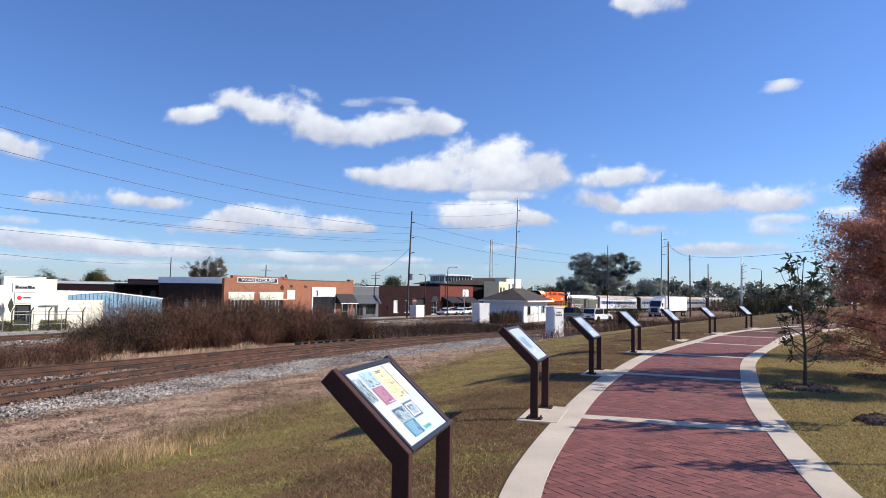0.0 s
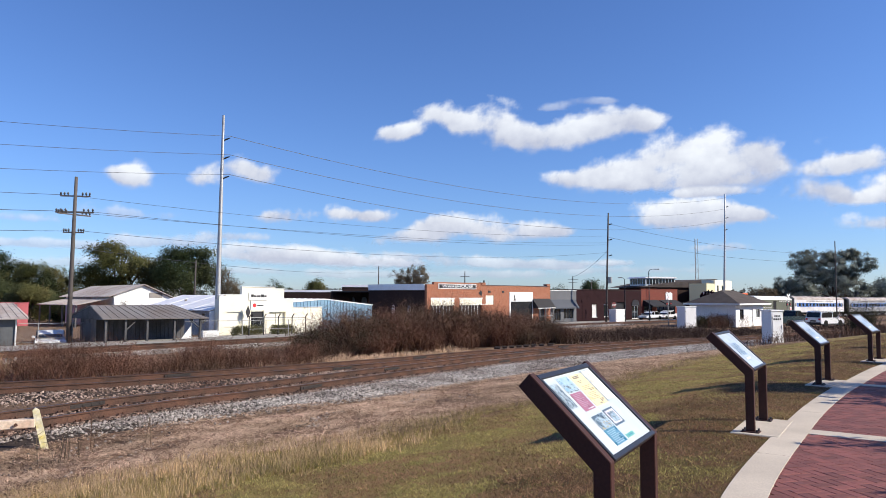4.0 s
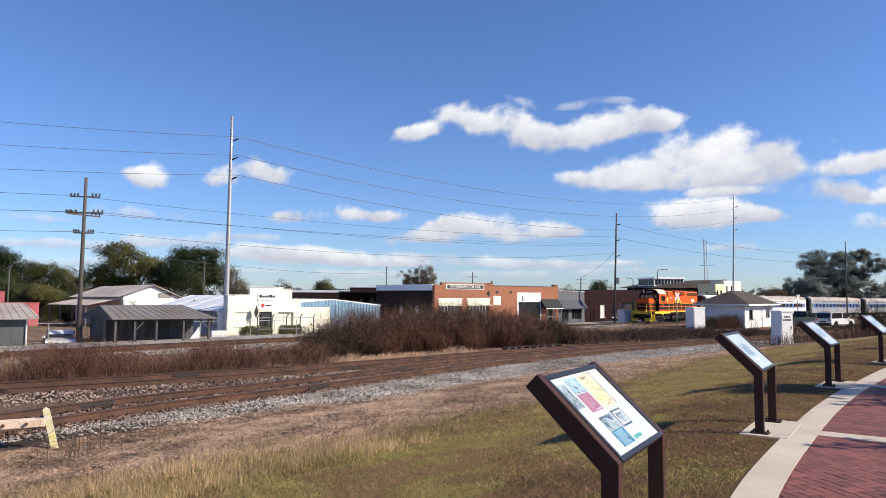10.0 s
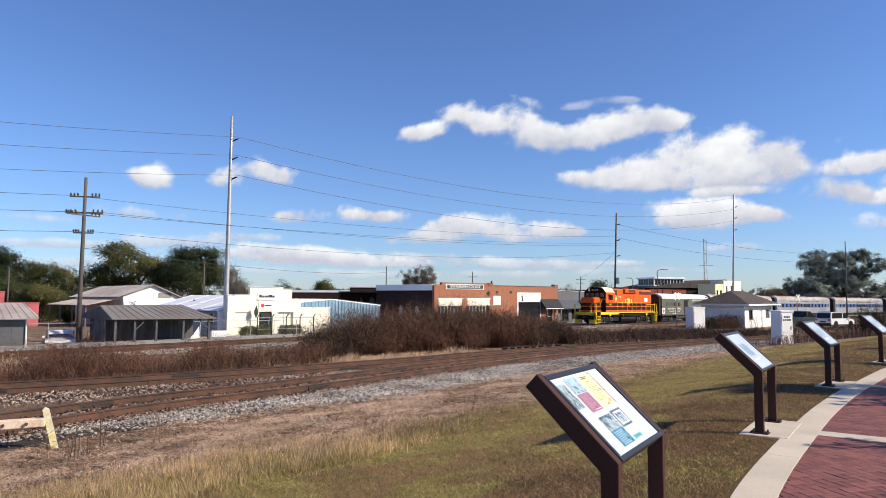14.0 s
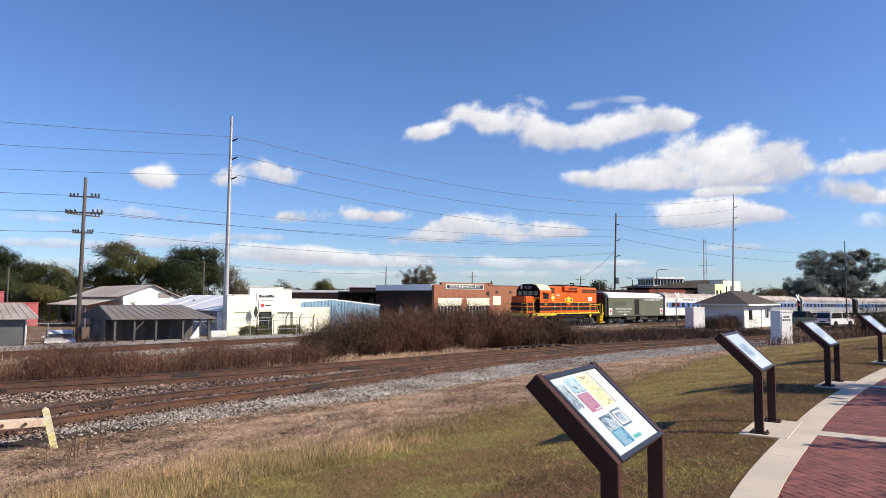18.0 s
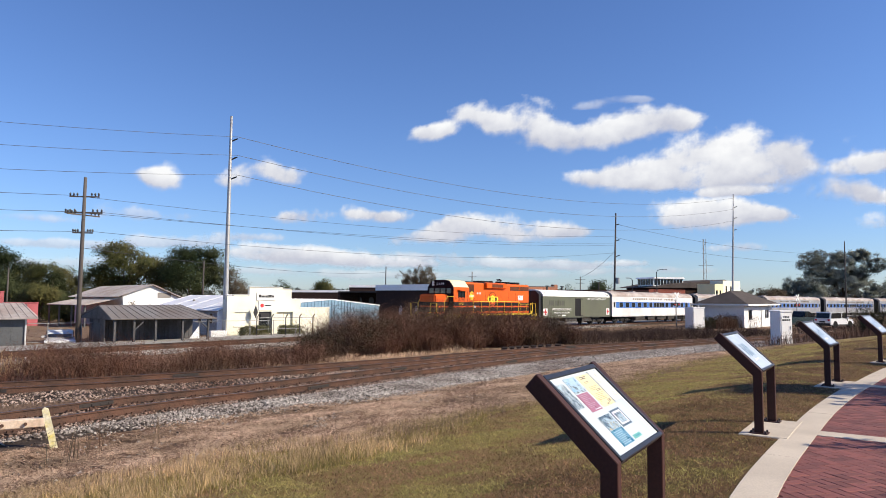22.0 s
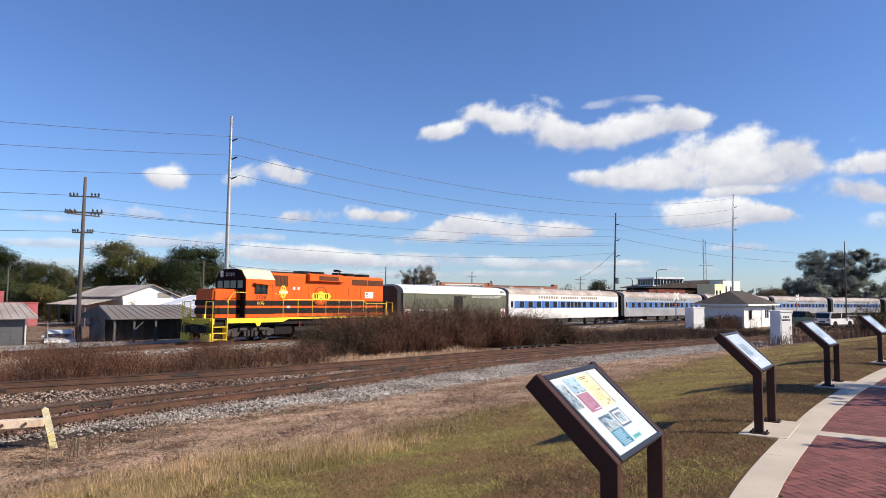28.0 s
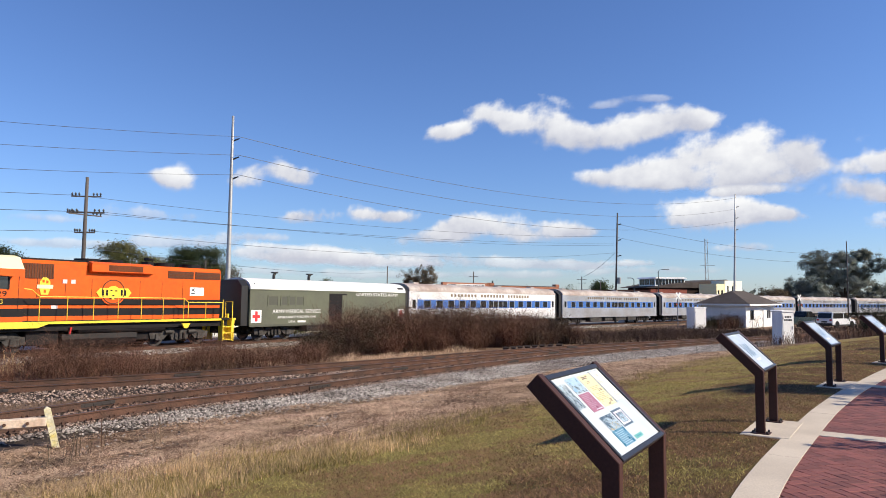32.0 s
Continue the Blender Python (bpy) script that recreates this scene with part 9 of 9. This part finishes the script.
stems("weeds", along(main_line, S_D - 4, S_D + 34, -2.6, -9.0, 2200, lambda f, g: 0.4, 27, clump=0.3), "weed_grey", "low brown weeds beyond the rails", "weeds", 28, 0.035, 3, 0.25)
stems("weeds", along(main_line, S_C + 4, S_D + 30, 4.0, 9.5, 2600, lambda f, g: 0.75, 21, clump=0.5), "brush", "brown weeds between the rails and the panels", "weeds", 22, 0.022, 4, 0.25)
for k, (x, y, h, w) in enumerate(((35.4, 56.6, 2.9, 2.0), (58, 66, 2.6, 3.5), (62, 66, 2.2, 3.5), (68, 69, 2.4, 4.0), (30.5, 78.0, 1.5, 1.6))):
    rng = np.random.default_rng(60 + k)
    stems("shrub", [(x + rng.normal(0, w / 4), y + rng.normal(0, w / 4), h * rng.uniform(0.4, 1.0)) for _ in range(420)], "brush_olive", "scraggly olive-brown shrub beside the railway", "shrub", 70 + k, 0.03, 6, 0.3, kind="")


def blades():
    """Lawn, straw fringe and flattened litter on the near bank."""
    rng = np.random.default_rng(41)
    n = 1000000
    r = 3.0 + 31 * rng.random(n) ** 1.5
    a = np.radians(rng.uniform(-37, 53, n))
    r[-100000:], a[-100000:] = 0.3 + 16 * rng.random(100000) ** 0.6, rng.uniform(0, 6.2832, 100000)
    xy = np.stack([r * np.sin(a), r * np.cos(a)], 1)
    xy = xy[np.abs(path_chart.at(xy)) > BRICK_HALF + BAND + 0.03]
    for px, py, a in PANELS:
        c, e = math.cos(radians(a)), math.sin(radians(a))
        u, v = (xy[:, 0] - px) * c + (xy[:, 1] - py) * e, (xy[:, 1] - py) * c - (xy[:, 0] - px) * e
        xy = xy[(u < -0.15) | (u > 1.1) | (v < -0.33) | (v > 0.21)]
    k, z = lie_of_land(xy)
    chart = Chart.points()
    wide_noise = Chart([noise.noise((x * 0.45, y * 0.45, 1)) for x, y in chart])
    mid_noise = Chart([noise.fractal((x * 0.7, y * 0.7, 5), 0.8, 2.0, 3) for x, y in chart])
    z = z + Chart([bumps(x, y) for x, y in chart]).at(xy) * np.clip((np.abs(path_chart.at(xy)) - 1.6), 0, 1)
    patch_noise = Chart([noise.fractal((x * 1.9, y * 1.9, 9), 0.7, 2.0, 2) for x, y in chart])
    patch = patch_noise.at(xy)
    edge = lawn_edge(xy[:, 0]) + 1.0 * wide_noise.at(xy)
    near_left = np.clip((12.5 - xy[:, 1]) / 4, 0, 1) * np.clip((2.0 - xy[:, 0]) / 3, 0, 1)
    bare = mid_noise.at(xy)
    dist = np.hypot(xy[:, 0], xy[:, 1])
    roll = rng.random(len(xy))

    def sheet(name, material, label, pick, high, wide, lean, lie=0.0):
        p, zz, q = xy[pick], z[pick], 0.65 + dist[pick] / (14 if lie else 18)
        m = len(p)
        t = rng.uniform(0, 6.2832, m)
        reach = np.abs(rng.normal(0, lean, m)) * q + lie
        w = np.stack([-np.sin(t), np.cos(t), 0 * t], 1) * (wide * q / 2)[:, None]
        if not lie:
            w = np.stack([np.cos(t * 3), np.sin(t * 3), 0 * t], 1) * (wide * q / 2)[:, None]
        base = np.stack([p[:, 0], p[:, 1], zz + (rng.uniform(0.0, 0.05, m) if lie else 0)], 1)
        tip = base + np.stack([np.cos(t) * reach, np.sin(t) * reach, rng.uniform(*high, m)], 1)
        v = np.stack([base - w, base + w, tip], 1).reshape(-1)
        me = bpy.data.meshes.new(name)
        me.vertices.add(3 * m)
        me.vertices.foreach_set("co", v.astype(np.float32))
        me.loops.add(3 * m)
        me.loops.foreach_set("vertex_index", np.arange(3 * m, dtype=np.int32))
        me.polygons.add(m)
        me.polygons.foreach_set("loop_start", np.arange(0, 3 * m, 3, dtype=np.int32))
        me.update(calc_edges=True)
        me.materials.append(M[material])
        tagged(new(name, me), label, "grass", kind="stuff")
    up = k - edge
    lawn = (up > 0) & (roll < 0.8)
    dry = rng.random(len(k)) < np.clip(0.45 + 0.28 * (up - 1.5) + 1.7 * bare + 1.7 * patch, 0.03, 0.97)
    dry &= ~((path_chart.at(xy) > 0) & (rng.random(len(k)) < 0.6))
    fringe = (up <= 0.25) & (up > -0.9 - 0.7 * near_left) & (roll < 0.25 + 0.4 * near_left)
    olive = rng.random(len(k)) < np.clip(0.52 + 0.5 * up + 0.6 * bare, 0.04, 0.8)
    litter = (up <= -0.5) & (k > 2.3 + 1.3 * np.clip((xy[:, 1] - 16) / 8, 0, 1)) & (0.6 * bare + 0.8 * patch > rng.uniform(-0.62, 0.22, len(k)))
    pale = rng.random(len(k)) < 0.54 + 0.4 * bare + 0.5 * patch
    sheet("lawn_grass", "blade", "short mown lawn, green beside the bank", lawn & ~dry, (0.006, 0.03), 0.008, 0.034)
    sheet("lawn_grass", "blade_brown", "short mown lawn turning brown near the path", lawn & dry, (0.004, 0.028), 0.008, 0.036)
    tall = (up <= 0.5) & (up > -1.1) & (rng.random(len(k)) < near_left) & (patch > rng.uniform(0.0, 0.55, len(k))) & (roll > 0.45)
    sheet("straw_grass", "straw", "taller straw-coloured grass along the bank", fringe & ~olive, (0.04, 0.14), 0.006, 0.06)
    sheet("straw_grass", "straw", "tall golden seed stalks in tufts along the bank", tall, (0.07, 0.21), 0.006, 0.07)
    sheet("straw_grass", "straw_green", "olive tufts among the straw grass", fringe & olive, (0.04, 0.12), 0.006, 0.05)
    sheet("thatch", "litter", "flattened pale straw litter on the bank", litter & pale, (-0.02, 0.035), 0.0085, 0.085, 0.04)
    sheet("thatch", "litter_dark", "rotted brown straw litter on the bank", litter & ~pale, (-0.02, 0.05), 0.0085, 0.075, 0.03)


blades()


def dead_tufts():
    """Small grey-brown stalks standing in the thatch and along the ballast's foot."""
    rng = np.random.default_rng(55)
    spots, low = [], []
    while len(spots) < 520:
        i = rng.integers(6, 75)
        off = rng.uniform(2.4, 9.5)
        u, p = near_line.u[i], near_line.p[i]
        x, y = p[0] + u[1] * off + rng.normal(0, 0.3), p[1] - u[0] * off + rng.normal(0, 0.3)
        if noise.noise((x * 0.6, y * 0.6, 12)) < rng.uniform(-0.2, 0.5) or rail_side(x, y) > lawn_edge(x) + 0.3:
            continue
        for _ in range(rng.integers(2, 7)):
            (spots if rng.random() < 0.6 else low).append((x + rng.normal(0, 0.05), y + rng.normal(0, 0.05), rng.uniform(0.06, 0.2)))
    stems("weeds", spots, "weed", "small dark dead stalks scattered through the thatch", "weeds", 56, 0.007, 4, 0.5)
    stems("weeds", low, "straw", "small pale dead stalks scattered through the thatch", "weeds", 57, 0.006, 4, 0.6)


dead_tufts()


def hedge(x, y, turn, long, label):
    h = thing("clipped_hedge", on_ground(x, y, turn), label, "hedge", "hedges before the store")
    rng = random.Random(int(x * 7 + y))
    part("stem", tube([(0, 0, -0.1), (0.03, 0, 0.4)], [0.05, 0.02], 6), "bark", h)
    leaf_mass("foliage", [(rng.uniform(-long / 2, long / 2), rng.uniform(-0.35, 0.35), rng.uniform(0.1, 0.75)) for _ in range(110)], 60, 0.12, 0.05, "leaf_oak", h, int(x * 9) % 77)


hedge(-15.2, 56.4, STREET, 2.6, "green clipped hedge below the boarded window")
hedge(-12.9, 58.9, STREET, 2.2, "green clipped hedge beside the store door")
rng = np.random.default_rng(77)
stems("weeds", [(32.0 + 10 * f * 0.69 - 1.6 * g + rng.normal(0, 0.4), 78.2 + 10 * f * 0.72 - 2.2 * g + rng.normal(0, 0.4), rng.uniform(0.4, 1.7)) for f, g in rng.random((1500, 2))], "brush", "brown brush grown up before the white hut", "weeds", 83, 0.03, 6, 0.25)
rng = np.random.default_rng(9)
stems("weeds", [(-6.0 + rng.normal(0, 0.25), 11.6 + rng.normal(0, 0.3), rng.uniform(0.3, 0.75)) for _ in range(26)], "brush", "thin dry weed stalks beside the old buffer", "weeds", 81, 0.012, 3, 0.2)
stems("weeds", [(-5.2, 12.6, 0.75), (-5.1, 12.65, 0.6), (-6.3, 12.9, 0.8)], "brush", "lone dry stalks in front of the siding", "weeds", 82, 0.02, 3, 0.1)


# ---- clouds ----
def cloud_mat():
    m = bpy.data.materials.new("glowing_cloud")
    m.use_nodes = True
    nt = m.node_tree
    n = nt.nodes
    n.clear()
    out = n.new("ShaderNodeOutputMaterial")
    em, tr, mix = n.new("ShaderNodeEmission"), n.new("ShaderNodeBsdfTransparent"), n.new("ShaderNodeMixShader")
    mass, lit = n.new("ShaderNodeAttribute"), n.new("ShaderNodeAttribute")
    mass.attribute_name, lit.attribute_name = "mass", "lit"
    tc, tx = n.new("ShaderNodeTexCoord"), n.new("ShaderNodeTexNoise")
    tx.inputs["Scale"].default_value, tx.inputs["Detail"].default_value, tx.inputs["Roughness"].default_value = 0.035, 7.0, 0.6
    link(nt, tc.outputs["Object"], tx.inputs["Vector"])
    add = n.new("ShaderNodeMath")
    add.operation = "MULTIPLY_ADD"
    link(nt, tx.outputs["Fac"], add.inputs[0])
    add.inputs[1].default_value = 0.62
    link(nt, mass.outputs["Fac"], add.inputs[2])
    soft = n.new("ShaderNodeMapRange")
    soft.interpolation_type = "SMOOTHSTEP"
    soft.inputs["From Min"].default_value, soft.inputs["From Max"].default_value = 0.25, 1.08
    link(nt, add.outputs[0], soft.inputs["Value"])
    faint = n.new("ShaderNodeAttribute")
    faint.attribute_name = "thick"
    mul = n.new("ShaderNodeMath")
    mul.operation = "MULTIPLY"
    link(nt, soft.outputs[0], mul.inputs[0])
    link(nt, faint.outputs["Fac"], mul.inputs[1])
    # glows by itself; sunlit tops and grey bases are mixed into the colour
    col = n.new("ShaderNodeMix")
    col.data_type = "RGBA"
    col.inputs["A"].default_value, col.inputs["B"].default_value = (0.60, 0.615, 0.70, 1), (1.0, 1.0, 0.995, 1)
    lt = n.new("ShaderNodeMath")
    lt.operation = "MULTIPLY_ADD"
    link(nt, tx.outputs["Fac"], lt.inputs[0])
    lt.inputs[1].default_value = 0.5
    link(nt, lit.outputs["Fac"], lt.inputs[2])
    link(nt, lt.outputs[0], col.inputs["Factor"])
    link(nt, col.outputs["Result"], em.inputs["Color"])
    em.inputs["Strength"].default_value = 0.71
    link(nt, mul.outputs[0], mix.inputs["Fac"])
    link(nt, tr.outputs[0], mix.inputs[1])
    link(nt, em.outputs[0], mix.inputs[2])
    link(nt, mix.outputs[0], out.inputs["Surface"])
    return m


M["cloud"] = cloud_mat()
CLOUDS = []


def cloud(place, drift, thick, lobes):
    """A fair-weather cloud far off: a glowing sheet whose mass follows its lobes (x, z, half width, half height),
    drifting sideways.
    """
    x0 = min(a - r * 1.9 for a, _, r, _ in lobes)
    x1 = max(a + r * 1.9 for a, _, r, _ in lobes)
    z0 = min(b - v * 1.7 for _, b, _, v in lobes)
    z1 = max(b + v * 1.9 for _, b, _, v in lobes)
    nx = min(150, max(30, int((x1 - x0) / 6)))
    nz = min(60, max(16, int((z1 - z0) / 6)))
    seed = len(CLOUDS) * 7.3
    unit = math.hypot(place[0], place[1]) / 24
    verts, mass, lit = [], [], []
    low = smooth(0.17, 0.07, place[2] / math.hypot(place[0], place[1]))
    for j in range(nz + 1):
        for i in range(nx + 1):
            x, z = x0 + (x1 - x0) * i / nx, z0 + (z1 - z0) * j / nz
            wob = noise.fractal((x / unit, z / unit * 1.3, seed), 0.9, 2.0, 6)
            total, rise = 0.0, 0.0
            for a, b, r, v in lobes:
                up = (z - b) / v
                g = math.exp(-1.15 * (((x - a) / r) ** 2 + (up * (1.5 if up < 0 else 0.95)) ** 2))
                total += g
                rise += g * up
            up = rise / (total + 1e-6)
            edge = min(i, nx - i, j, nz - j) / 5.0
            puff = noise.fractal((x / unit * 0.55 + 40, z / unit * 0.8, seed), 0.9, 2.0, 3)
            field = 1.16 * min(total, 1.25) - 0.58 + wob * 0.5
            field *= 1.15 - 0.45 * smooth(0.25, -0.7, up)
            mass.append(field if edge >= 1 else field - 2 * (1 - edge))
            # painted sunlight: brighter upwards, greyer towards the base
            lit.append(0.12 - 0.2 * low + 0.8 * up + 0.25 * wob + 0.4 * puff)
            verts.append((x, 0.0, z))
    faces = [(j * (nx + 1) + i, j * (nx + 1) + i + 1, (j + 1) * (nx + 1) + i + 1, (j + 1) * (nx + 1) + i) for j in range(nz) for i in range(nx)]
    me = bpy.data.meshes.new("cloud")
    me.from_pydata(verts, [], faces)
    for key, values in (("mass", mass), ("lit", lit), ("thick", [thick] * len(verts))):
        me.attributes.new(key, "FLOAT", "POINT").data.foreach_set("value", values)
    me.materials.append(M["cloud"])
    ob = new("cloud", me)
    face = -math.atan2(place[0], place[1])
    ob.matrix_basis = pose(*place, 0, 0, math.degrees(face))
    ob.visible_shadow = False
    tagged(ob, "white fair-weather cloud with a grey base drifting across the sky", "cloud", "clouds", "structure")
    CLOUDS.append((ob, place, drift, face))


cloud((193, 1890, 467), 4.2, 1.00, [(-318, -14, 66, 40), (-252, -4, 60, 30), (-190, 44, 70, 44), (-120, 12, 44, 44), (-30, 8, 92, 82), (60, -34, 84, 50), (145, -36, 92, 56), (240, -6, 84, 56), (335, 16, 92, 62), (402, 4, 52, 40)])
cloud((405, 1890, 540), 4.2, 0.42, [(-70, -10, 50, 20), (20, 6, 60, 22), (92, 2, 46, 16)])
cloud((803, 2367, 433), 3.1, 1.00, [(-357, -10, 102, 45), (-137, -10, 215, 75), (89, 31, 215, 128), (302, 19, 154, 111), (70, -31, 272, 61)])
cloud((982, 2408, 370), 3.2, 1.00, [(46, 1, 184, 35), (-47, -1, 94, 26)])
cloud((1270, 3154, 372), 2.8, 1.00, [(-174, -5, 216, 106), (0, 10, 200, 95), (167, -5, 154, 45)])
cloud((-519, 3461, 397), 2.6, 1.00, [(-262, -9, 127, 55), (47, 15, 206, 66), (220, -5, 102, 51)])
cloud((226, 3593, 335), 2.7, 1.00, [(-179, 41, 163, 68), (-358, -31, 229, 68), (118, -8, 310, 100), (413, -2, 137, 56)])
cloud((-628, 4254, 217), 2.5, 0.90, [(-428, 17, 215, 67), (-156, 10, 254, 67), (122, -11, 254, 67), (477, -18, 234, 48)])
cloud((-937, 2100, 361), 3.4, 1.00, [(-22, 4, 52, 46), (22, -4, 58, 51)])
cloud((-676, 2198, 380), 3.4, 1.00, [(-75, -12, 66, 44), (48, 34, 100, 58), (120, 0, 74, 44)])
cloud((1453, 2394, 460), 3.0, 1.00, [(55, 7, 203, 69), (-55, -7, 76, 47)])
cloud((1481, 2494, 379), 3.1, 1.00, [(-40, 19, 126, 77), (40, -19, 47, 39)])
cloud((1859, 2355, 383), 3.2, 1.00, [(70, 18, 395, 94), (-104, 9, 150, 73), (-264, -15, 109, 33), (277, -12, 122, 47)])
cloud((2170, 3241, 357), 2.9, 0.85, [(0, 0, 255, 69)])
cloud((2617, 2755, 363), 2.8, 0.70, [(7, 31, 172, 34), (-7, -31, 190, 47)])
cloud((2703, 3215, 270), 2.8, 0.85, [(102, 4, 438, 65), (-104, -4, 190, 47)])
cloud((2589, 2355, 382), 2.9, 0.80, [(0, 0, 133, 39)])
cloud((1039, 1082, 419), 3.1, 0.90, [(0, 0, 52, 23)])
cloud((725, 1079, 545), 3.0, 1.00, [(25, -6, 92, 35), (-25, 6, 35, 20)])
cloud((-2105, 3750, 270), 2.1, 0.60, [(-120, 1, 371, 43), (124, -1, 273, 38)])
cloud((-1861, 3540, 403), 2.3, 0.50, [(241, 26, 345, 53), (-226, -25, 254, 40)])
cloud((300, 4390, 215), 2.2, 0.70, [(-24, -11, 519, 59), (514, -25, 359, 49), (-498, 36, 279, 49)])
cloud((-1487, 4141, 324), 2.2, 0.65, [(0, -16, 379, 59), (-314, -19, 180, 64), (330, 36, 239, 44)])
cloud((-42, 4450, 147), 1.8, 0.50, [(468, -12, 646, 45), (-485, -17, 605, 45), (-1363, 8, 525, 45), (1389, 21, 484, 45)])
cloud((-2024, 3963, 176), 1.8, 0.45, [(-240, -14, 484, 50), (254, 15, 404, 45)])
cloud((1430, 4161, 247), 2.2, 0.70, [(318, 42, 200, 49), (-334, -45, 239, 34)])
cloud((-978, 4290, 245), 2.2, 0.85, [(-72, 1, 359, 69), (265, -30, 439, 78), (-179, 27, 160, 59)])


# ---- what moves ----
def motions():
    for vehicle, back in TRAIN:
        rows = []
        for k in range(17):
            t = k * 2.0
            rows.append((t, train_pose(speed_offset(t) + back)))
        walk(vehicle, rows)
    turns = []
    for k in range(193):
        t = k / 6.0
        turns.append((t, speed_offset(t)))
    for ob, x, r in AXLES:
        walk(ob, [(t, Matrix.Translation((x, 0, r)) @ Matrix.Rotation(-s / r, 4, "Y")) for t, s in turns])
    walk(driven_car, [(t, street_place(d)) for t, d in DRIVE])
    for ob, (x, y, z), drift, face in CLOUDS:
        walk(ob, [(0.0, pose(x - 6 * drift * math.cos(face), y - 6 * drift * math.sin(face), z, 0, 0, math.degrees(face))),
                  (32.0, pose(x + 26 * drift * math.cos(face), y + 26 * drift * math.sin(face), z, 0, 0, math.degrees(face)))])


motions()
